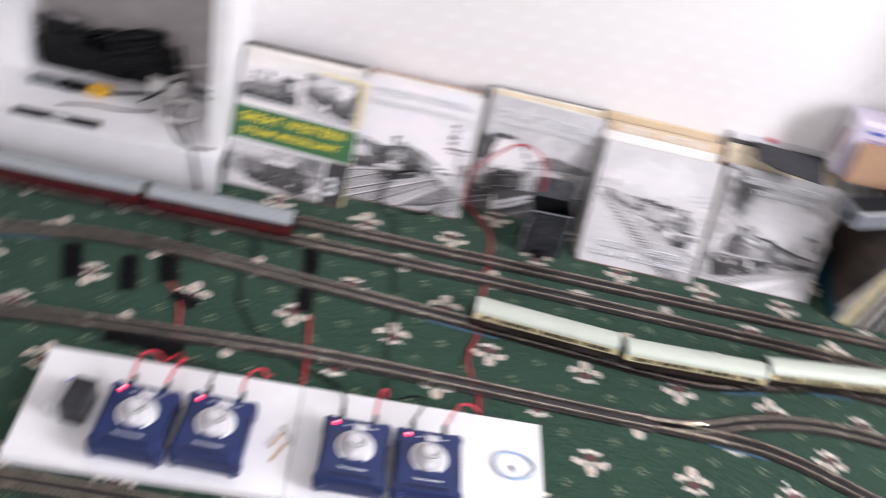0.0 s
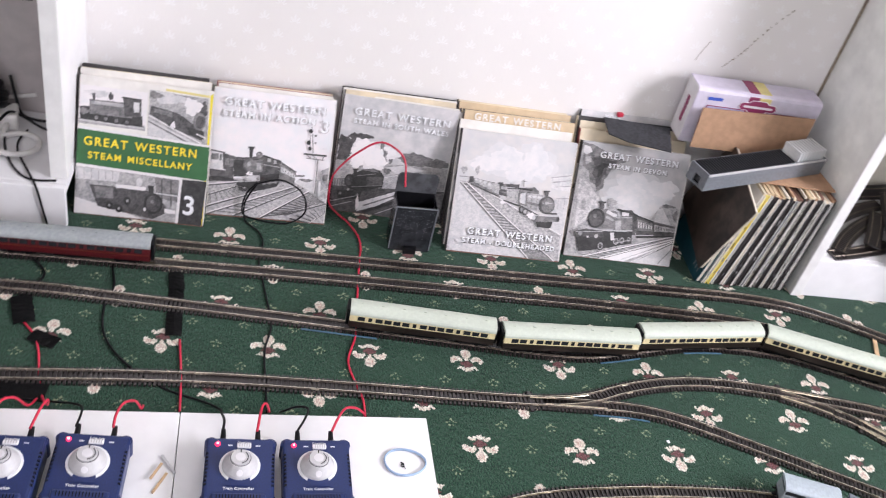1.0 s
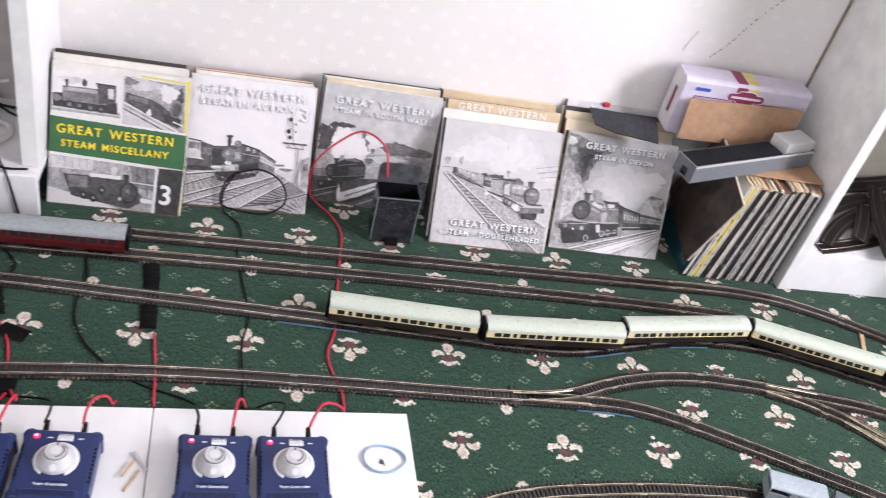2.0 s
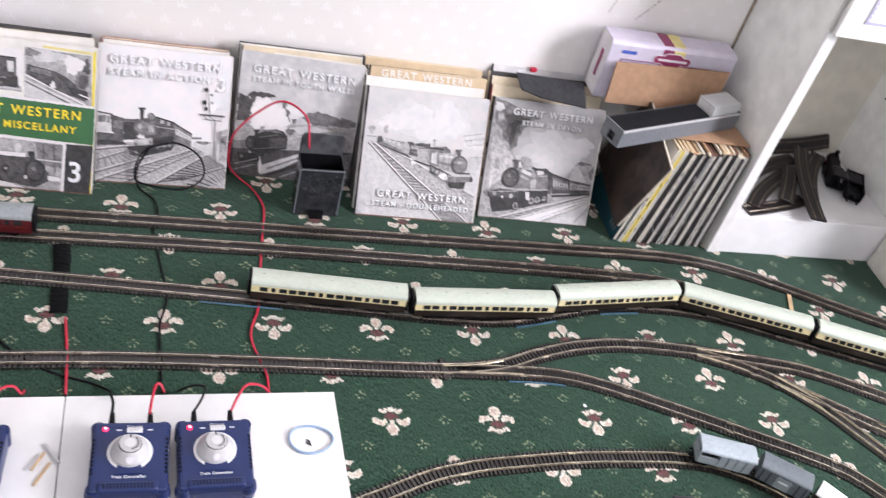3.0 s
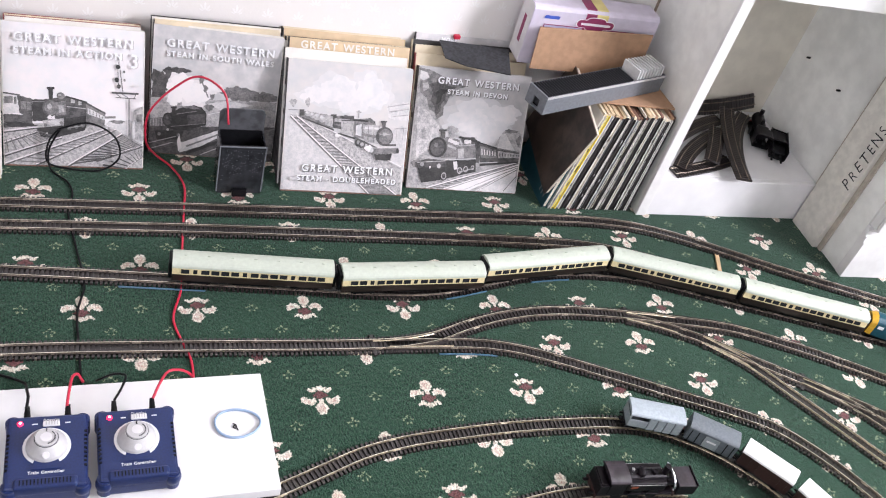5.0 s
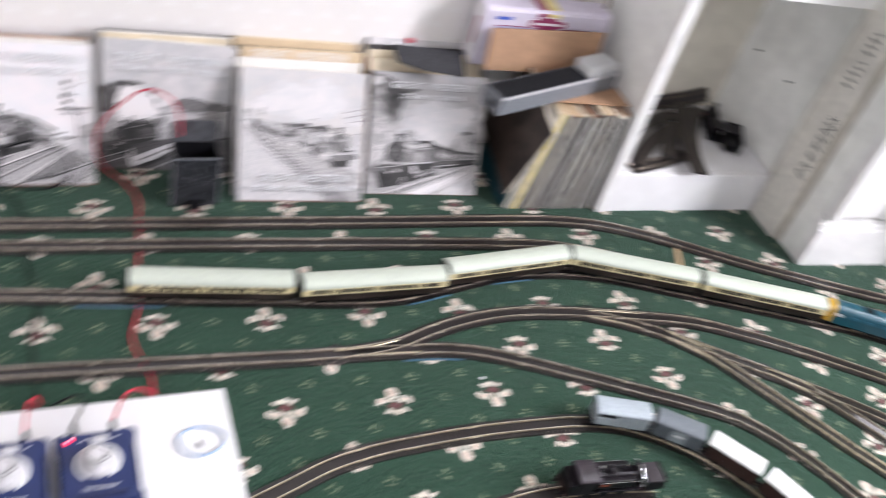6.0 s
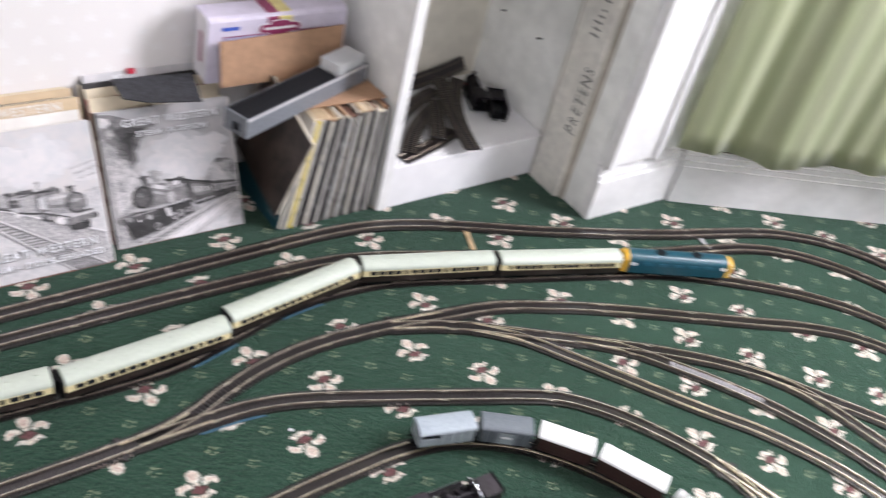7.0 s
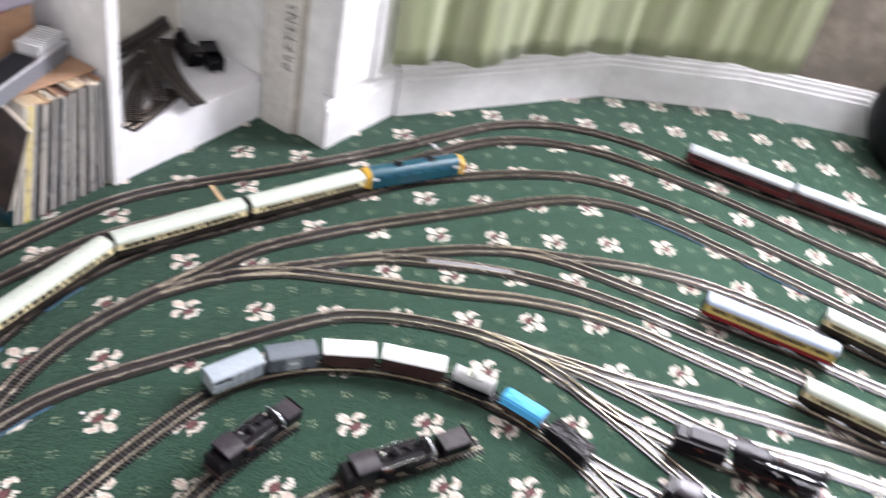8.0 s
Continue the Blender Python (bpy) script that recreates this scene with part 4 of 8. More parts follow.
def blue_strip(key, x, y, length, off):
    """Blue strip pushed against the sleeper ends."""
    ln = LINES[key]
    s0 = ln.near(x, y)
    pts = []
    for i in range(9):
        s = s0 + length * i / 8
        h = ln.heading(s)
        pts.append(ln.at(s) + Vector((-h.y, h.x, 0)) * off + Vector((0, 0, 0.0024)))
    ob = tagged(mesh_object("edge_strip", cord(pts, 0.0015, segs=6), "blue_tape"), "thin blue plastic strip beside the track", "plastic strip", "blue strips")
    return ob


for a in (("third", 0.05, 0.053, 0.12, -0.0185), ("third", 0.535, 0.030, 0.075, -0.0185), ("third", 0.70, 0.069, 0.075, -0.0175), ("inner", 0.50, -0.08, 0.095, -0.0185),
          ("fourth", 1.685, -0.50, 0.16, -0.018), ("fourth", 1.70, -0.74, 0.13, -0.018), ("third", -0.66, 0.045, 0.11, -0.0185)):
    blue_strip(*a)


def spacer(ax, ay, bx, by, material, label):
    a, b = Vector((ax, ay, 0)), Vector((bx, by, 0))
    h = b - a
    m = Matrix.Translation(a.lerp(b, 0.5)) @ Matrix.Rotation(math.atan2(h.y, h.x), 4, "Z")
    ob = mesh_object("track_spacer", box(-h.length / 2, h.length / 2, -0.004, 0.004, 0.0003, 0.0032, 0.0006), material)
    ob.matrix_world = m
    tagged(ob, label, "spacer")


spacer(1.113, 0.128, 1.094, 0.078, "wood", "small strip of bare wood between two tracks")
spacer(1.566, -0.064, 1.556, -0.096, "knob", "small pale strip between two tracks")


# ---- trains ----
def wheel_mesh(r=0.0068):
    bm = tube(r, 0.0030, ALONG_Y, segs=18)
    tube(r + 0.0009, 0.0008, Matrix.Translation((0, 0.0017, 0)) @ ALONG_Y, bm, 18)
    return bm


def add_wheels(parent, xs, r=0.0068, material="black"):
    first = None
    for x in xs:
        for sgn in (-1, 1):
            m = pose(x, sgn * 0.0078, r, 0, 0, 0 if sgn < 0 else 180)
            if first is None:
                first = part("wheel", wheel_mesh(r), material, parent, at=m)
            else:
                same_mesh("wheel", first, parent, m)


def bogie(parent, x):
    bm = box(x - 0.018, x + 0.018, -0.0125, -0.0105, 0.0035, 0.010, 0.0006)
    box(x - 0.018, x + 0.018, 0.0105, 0.0125, 0.0035, 0.010, 0.0006, bm)
    box(x - 0.003, x + 0.003, -0.0105, 0.0105, 0.006, 0.0105, 0.0, bm)
    for dx in (-0.013, 0.013):
        for y in (-0.0132, 0.0132):
            box(x + dx - 0.002, x + dx + 0.002, y - 0.0008, y + 0.0008, 0.004, 0.0085, 0.0, bm)
    b = part("bogie", bm, "black", parent)
    add_wheels(b, (x - 0.013, x + 0.013))


def roof_profile(w, z0, rise, n=12):
    pts = [(w * math.cos(math.pi * i / n), z0 + rise * math.sin(math.pi * i / n) ** 0.8) for i in range(n + 1)]
    return pts


def coach(name, label, group, lower, upper, roof, length=0.232, windows=15, seed=0, line_mat=None, waist=0.0255):
    """Bogie passenger coach: lower body, window band, panes, roof with vents, gangways, bogies."""
    ob = thing(name, label, "railway coach", group=group)
    h, w = length / 2, 0.0172
    part("underframe", box(-h + 0.004, h - 0.004, -0.014, 0.014, 0.0095, 0.0125, 0.0006), "black", ob)
    low = [(-w, 0.0128), (w, 0.0128), (w + 0.0006, 0.018), (w + 0.0005, waist), (-w - 0.0005, waist), (-w - 0.0006, 0.018)]
    part("lower_body", prism(low, -h, h), lower, ob)
    part("window_band", prism([(-w - 0.0003, waist + 0.0002), (w + 0.0003, waist + 0.0002), (w - 0.0012, 0.0372), (-w + 0.0012, 0.0372)], -h, h), upper, ob)
    part("roof", prism(roof_profile(w + 0.0002, 0.0374, 0.0112), -h - 0.0004, h + 0.0004), roof, ob, smooth=False)
    bm = bmesh.new()
    for i in range(7):
        x = -h + length * (i + 0.5) / 7
        box(x - 0.0022, x + 0.0022, -0.0015, 0.0015, 0.0482, 0.0498, 0.0, bm)
        box(x + 0.011 - 0.0003, x + 0.011 + 0.0003, -0.0135, 0.0135, 0.0443, 0.0447, 0.0, bm)
    part("roof_vents", bm, roof, ob)
    first, rng = None, random.Random(seed)
    step = (length - 0.022) / windows
    for sgn in (-1, 1):
        for i in range(windows):
            x = -h + 0.011 + step * (i + 0.5)
            wide = step * (0.80 if (i + seed) % 5 else 0.42)
            m = pose(x, sgn * (w - 0.0002), 0.0312, sgn * 7.0) @ Matrix.Diagonal((wide, 1, 1, 1))
            if first is None:
                first = part("pane", box(-0.5, 0.5, -0.0005, 0.0005, -0.0033, 0.0036), "glass_dark", ob, at=m)
            else:
                same_mesh("pane", first, ob, m)
    if line_mat:
        for sgn in (-1, 1):
            part("lining", box(-h, h, sgn * (w + 0.0009) - 0.0003, sgn * (w + 0.0009) + 0.0003, 0.0240, 0.0247), line_mat, ob)
    for sgn in (-1, 1):
        part("gangway", box(sgn * h, sgn * (h + 0.0055), -0.0135, 0.0135, 0.0125, 0.0440, 0.0025), "black", ob)
        bm = tube(0.0016, 0.006, Matrix.Translation((sgn * (h + 0.003), 0.009, 0.0125)) @ ALONG_X, segs=8)
        tube(0.0016, 0.006, Matrix.Translation((sgn * (h + 0.003), -0.009, 0.0125)) @ ALONG_X, bm, 8)
        part("buffer", bm, "black", ob)
        bogie(ob, sgn * length * 0.34)
    part("battery_box", box(-0.03, 0.025, -0.0125, 0.0125, 0.0045, 0.0094, 0.001), "black", ob)
    return ob


def diesel(name, label, body, length=0.222, roof=None, band=None):
    """Flat-ended diesel locomotive with a rounded roof, yellow noses and dark cab windows."""
    ob = thing(name, label, "diesel locomotive")
    h, w = length / 2, 0.0175
    prof = [(-w, 0.0115), (w, 0.0115), (w + 0.0004, 0.030)] + [(w * math.cos(math.pi * i / 12), 0.036 + 0.0125 * math.sin(math.pi * i / 12)) for i in range(13)] + [(-w - 0.0004, 0.030)]
    part("body", prism(prof, -h + 0.012, h - 0.012), body, ob)
    if roof:
        part("roof", prism(roof_profile(w - 0.001, 0.0385, 0.0108), -h + 0.014, h - 0.014), roof, ob)
    if band:
        for sgn in (-1, 1):
            part("waist_band", box(-h + 0.012, h - 0.012, sgn * (w + 0.0003) - 0.0004, sgn * (w + 0.0003) + 0.0004, 0.0245, 0.0265), band, ob)
    for sgn in (-1, 1):
        nose = prism([(y * 0.99, z) for y, z in prof], sgn * (h - 0.012), sgn * (h - 0.002))
        for v in nose.verts:
            if abs(v.co.x) > h - 0.005:
                v.co.y *= 0.90
                v.co.z = 0.012 + (v.co.z - 0.0115) * 0.88
        cab = part("nose", nose, "yellow", ob, "yellow warning end")
        for y in (-0.0075, 0.0075):
            part("windscreen", box(-0.0006, 0.0006, -0.0055, 0.0055, -0.0035, 0.0035), "glass_dark", cab, at=pose(sgn * (h - 0.0014), y, 0.034))
        part("head_code", box(sgn * (h - 0.0022), sgn * (h - 0.0008), -0.004, 0.004, 0.022, 0.027), "lettering", cab)
        for y in (-1, 1):
            part("cab_window", box(sgn * (h - 0.026), sgn * (h - 0.016), y * w - 0.0006, y * w + 0.0009, 0.029, 0.0355), "lettering", ob, "pale cab side window")
            bm = tube(0.002, 0.005, Matrix.Translation((sgn * (h + 0.0005), y * 0.0095, 0.0125)) @ ALONG_X, segs=8)
            part("buffer", bm, "black", ob)
        bogie(ob, sgn * length * 0.32)
        part("roof_fan", tube(0.009, 0.0012, Matrix.Translation((sgn * 0.036, 0, 0.0487)), segs=20), "black", ob)
    for y in (-1, 1):
        for i in range(5):
            x = -0.060 + i * 0.03
            part("side_grille", box(x - 0.009, x + 0.009, y * (w + 0.0004) - 0.0004, y * (w + 0.0004) + 0.0004, 0.030, 0.0355), "teal_grille" if body == "teal" else body, ob)
        part("footstep", box(-h + 0.02, h - 0.02, y * 0.0165 - 0.0008, y * 0.0165 + 0.0008, 0.0095, 0.0113), "black", ob)
    part("fuel_tank", box(-0.026, 0.026, -0.0135, 0.0135, 0.003, 0.0113, 0.0015), "black", ob)
    return ob


def wagon(name, label, body, roof, length=0.078, kind="van"):
    """Four-wheeled goods wagon."""
    ob = thing(name, label, "goods wagon", group="goods train")
    h, w = length / 2, 0.0158
    part("chassis", box(-h, h, -0.013, 0.013, 0.008, 0.0112, 0.0006), "black", ob)
    add_wheels(ob, (-length * 0.28, length * 0.28))
    for sgn in (-1, 1):
        part("coupling", box(sgn * h, sgn * (h + 0.006), -0.003, 0.003, 0.007, 0.0095), "black", ob)
        for y in (-0.009, 0.009):
            part("buffer", tube(0.0017, 0.006, Matrix.Translation((sgn * (h + 0.002), y, 0.0098)) @ ALONG_X, segs=8), "black", ob)
    if kind == "van":
        part("body", box(-h + 0.001, h - 0.001, -w, w, 0.0115, 0.036, 0.0004), body, ob)
        part("roof", prism(roof_profile(w + 0.0012, 0.0362, 0.0062), -h, h), roof, ob)
        bm = bmesh.new()
        for i in range(7):
            x = -h + length * (i + 0.5) / 7
            for y in (-1, 1):
                box(x - 0.0007, x + 0.0007, y * (w + 0.0004) - 0.0004, y * (w + 0.0004) + 0.0004, 0.0118, 0.0355, 0.0, bm)
        slate = body == "wagon_dark"
        tagged(part("framing", bm, "black" if slate else body, ob), kind="stuff")
        for y in (-1, 1):
            part("door", box(-0.011, 0.011, y * (w + 0.0009) - 0.0005, y * (w + 0.0009) + 0.0005, 0.0125, 0.0345, 0.0003), "wagon_grey" if slate else body, ob)
            if slate:
                part("lettering_bar", box(-0.007, 0.007, y * (w + 0.0016) - 0.0002, y * (w + 0.0016) + 0.0002, 0.0245, 0.0280), "lettering", ob)
        for sgn in (-1, 1):
            part("end_wall", box(sgn * (h - 0.0008), sgn * (h + 0.0002), -w + 0.001, w - 0.001, 0.012, 0.0355), "wagon_dark" if slate else "black", ob)
        part("end_frame", box(-h - 0.0006, -h + 0.0006, -0.002, 0.002, 0.012, 0.036), body, ob)
    elif kind == "brake":
        part("body", box(-h + 0.030, h - 0.001, -w, w, 0.0115, 0.036, 0.0004), "wagon_dark", ob)
        part("veranda_floor", box(-h + 0.001, -h + 0.030, -w, w, 0.0115, 0.0135, 0.0004), "wagon_dark", ob)
        part("roof", prism(roof_profile(w + 0.0012, 0.0362, 0.0062), -h, h), roof, ob)
        part("end_wall", box(-h + 0.001, -h + 0.002, -w, w, 0.0135, 0.030, 0.0003), body, ob)
        for y in (-1, 1):
            part("veranda_wall", box(-h + 0.002, -h + 0.030, y * w - 0.0008, y * w + 0.0008, 0.0135, 0.0275, 0.0003), body, ob)
            part("corner_post", box(-h + 0.001, -h + 0.003, y * (w - 0.001) - 0.001, y * (w - 0.001) + 0.001, 0.0275, 0.0362), body, ob)
            for i in range(4):
                x0, step = -h + 0.031, (length - 0.032) / 4
                part("side_panel", box(x0 + i * step, x0 + (i + 1) * step - 0.0022, y * (w + 0.0006) - 0.0006, y * (w + 0.0006) + 0.0006, 0.0120, 0.0350, 0.0003), body, ob)
    elif kind == "sheet":
        part("body", box(-h + 0.001, h - 0.001, -w, w, 0.0115, 0.026, 0.0004), body, ob)
        bm = bmesh.new()
        bmesh.ops.create_grid(bm, x_segments=16, y_segments=10, size=0.5)
        for v in bm.verts:
            x, y = v.co.x, v.co.y
            drop = max(0.0, abs(y) - 0.36) * 0.05 + max(0.0, abs(x) - 0.44) * 0.05
            v.co = (x * (length - 0.004), y * 0.036, 0.0345 - drop - 0.02 * y * y + 0.0012 * noise.noise((x * 5, y * 5, 1)))
        bmesh.ops.solidify(bm, geom=bm.faces[:], thickness=0.0008)
        part("tarpaulin", bm, roof, ob, "bright blue sheet")
    elif kind == "tank":
        part("barrel", tube(0.0135, length * 0.86, Matrix.Translation((0, 0, 0.027)) @ ALONG_X, segs=22), body, ob, smooth=False)
        part("dome", tube(0.006, 0.006, Matrix.Translation((0, 0, 0.0425)), segs=16), body, ob)
        part("walkway", box(-0.012, 0.012, -0.010, 0.010, 0.0395, 0.0405), roof, ob)
        for sgn in (-1, 1):
            part("strap", tube(0.0139, 0.0016, Matrix.Translation((sgn * length * 0.25, 0, 0.027)) @ ALONG_X, segs=22), roof, ob)
    else:
        part("body", box(-h + 0.001, h - 0.001, -w, w, 0.0115, 0.028, 0.0004), body, ob)
        bm = bmesh.new()
        bmesh.ops.create_grid(bm, x_segments=14, y_segments=8, size=0.5)
        for v in bm.verts:
            v.co = (v.co.x * (length - 0.006), v.co.y * 0.028, 0.0285 + 0.002 * noise.noise((v.co.x * 9, v.co.y * 9, 3)))
        part("coal_load", bm, "loco_black", ob)
    return ob


def tank_engine(name, label, nose=0.0, gap=0.002):
    """Pannier tank engine: square tanks, domes, cab and bunker; nose is the length of a flat-topped box carried in front."""
    ob = thing(name, label, "steam locomotive")
    part("footplate", box(-0.066, 0.066, -0.0165, 0.0165, 0.0125, 0.0145, 0.0005), "loco_black", ob)
    add_wheels(ob, (-0.03, 0.0, 0.03), 0.0095, "loco_black")
    part("boiler", tube(0.0105, 0.098, Matrix.Translation((0.014, 0, 0.030)) @ ALONG_X, segs=20), "loco_black", ob, smooth=False)
    for y in (-1, 1):
        part("side_tank", box(-0.020, 0.046, y * 0.0075, y * 0.0168, 0.0225, 0.0385, 0.0022), "loco_black", ob)
        part("grab_rail", cord([(-0.018, y * 0.0172, 0.0365), (0.014, y * 0.0174, 0.0367), (0.044, y * 0.0172, 0.0365)], 0.0005, segs=6), "steel", ob)
        part("number_plate", box(-0.014, -0.002, y * 0.0171 - 0.0003, y * 0.0171 + 0.0003, 0.029, 0.033), "gold_line", ob)
        part("coupling_rod", box(-0.031, 0.031, y * 0.0112 - 0.0006, y * 0.0112 + 0.0006, 0.006, 0.0082), "steel", ob)
        for x in (-0.03, 0.0, 0.03):
            part("splasher", tube(0.0105, 0.004, Matrix.Translation((x, y * 0.0135, 0.0135)) @ ALONG_Y, segs=16), "loco_black", ob)
    part("smokebox", tube(0.0115, 0.014, Matrix.Translation((0.057, 0, 0.030)) @ ALONG_X, segs=20), "loco_black", ob)
    part("chimney", tube(0.0042, 0.015, Matrix.Translation((0.046, 0, 0.0475)), segs=14, r2=0.0050), "loco_black", ob)
    dome = bmesh.new()
    bmesh.ops.create_uvsphere(dome, u_segments=16, v_segments=10, radius=0.0072, matrix=Matrix.Translation((0.006, 0, 0.0425)))
    part("steam_dome", dome, "loco_black", ob, smooth=True)
    part("filler_cap", tube(0.004, 0.006, Matrix.Translation((0.028, 0, 0.042)), segs=12), "loco_black", ob)
    part("safety_valve", tube(0.0026, 0.010, Matrix.Translation((-0.012, 0, 0.045)), segs=12), "steel", ob)
    part("lubricator_pipe", cord([(0.060, -0.0175, 0.0265), (0.060, -0.0170, 0.034), (0.058, -0.010, 0.0425), (0.056, 0.004, 0.0455), (0.055, 0.012, 0.0445)], 0.0022, segs=10), "steel", ob, "bright bare metal pipe")
    cab = box(-0.050, -0.022, -0.0168, 0.0168, 0.0145, 0.041, 0.0008)
    part("cab", cab, "loco_black", ob)
    part("cab_roof", prism(roof_profile(0.0185, 0.0412, 0.0062), -0.053, -0.019), "cab_sheen", ob, "black roof coloured purplish grey for its reflection")
    if nose:
        x0 = 0.0685 + gap
        deck = part("front_box", box(x0, x0 + nose, -0.0165, 0.0165, 0.011, 0.0295, 0.0012), "loco_black", ob)
        part("lid", box(x0 + 0.001, x0 + nose - 0.003, -0.0155, 0.0155, 0.0296, 0.0308, 0.0004), "cab_sheen", deck, "black lid coloured purplish grey for its reflection")
        part("lip", box(x0 + nose - 0.0025, x0 + nose - 0.0005, -0.0165, 0.0165, 0.0296, 0.0330, 0.0005), "loco_black", deck)
        part("coupling", box(0.0685, x0, -0.004, 0.004, 0.0095, 0.013), "wagon_brown", ob)
    for y in (-0.0075, 0.0075):
        part("cab_window", tube(0.0042, 0.001, Matrix.Translation((-0.0213, y, 0.0375)) @ ALONG_X, segs=14), "glass_dark", ob)
    part("bunker", box(-0.066, -0.0505, -0.0165, 0.0165, 0.0145, 0.034, 0.001), "loco_black", ob)
    part("coal_load", box(-0.064, -0.0525, -0.0145, 0.0145, 0.033, 0.036, 0.001), "loco_black", ob)
    for sgn in (-1, 1):
        part("buffer_beam", box(sgn * 0.066, sgn * 0.0685, -0.0168, 0.0168, 0.009, 0.0145), "wagon_brown", ob)
        for y in (-0.0105, 0.0105):
            part("buffer", tube(0.0024, 0.008, Matrix.Translation((sgn * 0.0725, y, 0.0125)) @ ALONG_X, segs=10), "loco_black", ob)
    return ob


def tender_engine(name, label, body):
    """Steam engine with a tapered boiler, cab, splashers and a separate tender body."""
    ob = thing(name, label, "steam locomotive")
    part("footplate", box(-0.058, 0.080, -0.0165, 0.0165, 0.0145, 0.0162, 0.0005), "loco_black", ob)
    add_wheels(ob, (-0.034, -0.004, 0.026), 0.0115, "loco_black")
    add_wheels(ob, (0.050, 0.068), 0.0062, "loco_black")
    part("boiler", tube(0.0122, 0.092, Matrix.Translation((0.012, 0, 0.034)) @ ALONG_X, segs=22, r2=0.0108), body, ob)
    part("firebox", box(-0.040, -0.010, -0.0118, 0.0118, 0.0165, 0.0475, 0.004), body, ob)
    part("smokebox", tube(0.0118, 0.020, Matrix.Translation((0.067, 0, 0.034)) @ ALONG_X, segs=22), "loco_black", ob)
    part("chimney", tube(0.0045, 0.014, Matrix.Translation((0.068, 0, 0.0505)), segs=16, r2=0.0038), "loco_black", ob)
    part("safety_valve", tube(0.0034, 0.010, Matrix.Translation((0.004, 0, 0.0495)), segs=14, r2=0.0024), "gold_line", ob)
    cab = box(-0.060, -0.040, -0.0165, -0.0155, 0.0162, 0.046)
    box(-0.060, -0.040, 0.0155, 0.0165, 0.0162, 0.046, 0.0, cab)
    box(-0.0412, -0.040, -0.0155, 0.0155, 0.0162, 0.046, 0.0, cab)
    part("cab", cab, body, ob)
    part("cab_roof", prism(roof_profile(0.0172, 0.0462, 0.0056), -0.066, -0.038), "loco_black", ob)
    for y in (-1, 1):
        part("cylinder", tube(0.0062, 0.024, Matrix.Translation((0.056, y * 0.0148, 0.0115)) @ ALONG_X, segs=16), "loco_black", ob)
        part("coupling_rod", box(-0.036, 0.050, y * 0.0128 - 0.0006, y * 0.0128 + 0.0006, 0.0085, 0.0108), "steel", ob)
        part("grab_rail", cord([(-0.036, y * 0.0125, 0.040), (0.02, y * 0.0122, 0.040), (0.074, y * 0.0118, 0.040)], 0.0005, segs=6), "steel", ob)
        part("lining", box(-0.057, 0.078, y * 0.0166 - 0.0003, y * 0.0166 + 0.0003, 0.0148, 0.0158), "gold_line", ob)
        for x in (-0.034, -0.004, 0.026):
            part("splasher", tube(0.0128, 0.0035, Matrix.Translation((x, y * 0.0142, 0.0125)) @ ALONG_Y, segs=18), body, ob)
    part("buffer_beam", box(0.080, 0.0825, -0.0168, 0.0168, 0.010, 0.0165), "cover_red", ob)
    for y in (-0.0105, 0.0105):
        part("buffer", tube(0.0024, 0.008, Matrix.Translation((0.0865, y, 0.0135)) @ ALONG_X, segs=10), "loco_black", ob)
    x0, tail = -0.150, 0.082
    tender = part("tender", box(x0, -0.068, -0.0162, 0.0162, 0.0135, 0.036, 0.0012), body, ob)
    part("coal_load", box(x0 + 0.018, -0.072, -0.0125, 0.0125, 0.0362, 0.041, 0.003), "loco_black", tender)
    part("tank_top", box(x0 + 0.002, x0 + 0.016, -0.0135, 0.0135, 0.0362, 0.0385, 0.001), body, tender)
    for y in (-1, 1):
        part("lining", box(x0 + 0.001, -0.069, y * 0.0165 - 0.0003, y * 0.0165 + 0.0003, 0.0335, 0.0345), "knob", tender)
        part("crest", box(x0 + tail / 2 - 0.006, x0 + tail / 2 + 0.006, y * 0.0165 - 0.0003, y * 0.0165 + 0.0003, 0.022, 0.0255), "gold_line", tender)
        part("tender_frame", box(x0, -0.068, y * 0.0125 - 0.0008, y * 0.0125 + 0.0008, 0.005, 0.0134), "loco_black", tender)
    add_wheels(tender, (x0 + 0.012, x0 + 0.041, -0.080), 0.0082, "loco_black")
    return ob


def on_track(ob, key, s, base, stretch=1.0):
    """Stand a vehicle on its two bogie points at distance s along a line."""
    ln = LINES[key]
    a, b = ln.at(s - base / 2), ln.at(s + base / 2)
    h = (b - a).normalized()
    ob.matrix_world = Matrix.Translation(a.lerp(b, 0.5) + Vector((0, 0, RAIL_TOP))) @ Matrix.Rotation(math.atan2(h.y, h.x), 4, "Z") @ Matrix.Diagonal((stretch, 1, 1, 1))
    return ob


COACH_STEP = 0.2445

# blue diesel with five chocolate and cream coaches on the third track
s_head = LINES["third"].near(1.505, -0.176)
on_track(diesel("diesel_locomotive", "rail blue model diesel locomotive with yellow ends", "teal"), "third", s_head - 0.111, 0.14)
for i in range(5):
    c = coach("railway_coach", "chocolate and cream model coach with a white roof", "chocolate and cream coaches", "brown", "cream", "white_roof", seed=i)
    on_track(c, "third", s_head - 0.222 - 0.008 - 0.116 - i * COACH_STEP, 0.158)

# maroon train with a green steam engine on the outer track
s_tail = LINES["outer"].near(1.966, -0.500)
for i in range(4):
    c = coach("railway_coach", "maroon model coach with a grey roof on the outer track", "maroon coaches", "maroon", "maroon", "grey_roof", seed=i + 1, line_mat="gold_line")
    on_track(c, "outer", s_tail + 0.118 + i * COACH_STEP, 0.158)
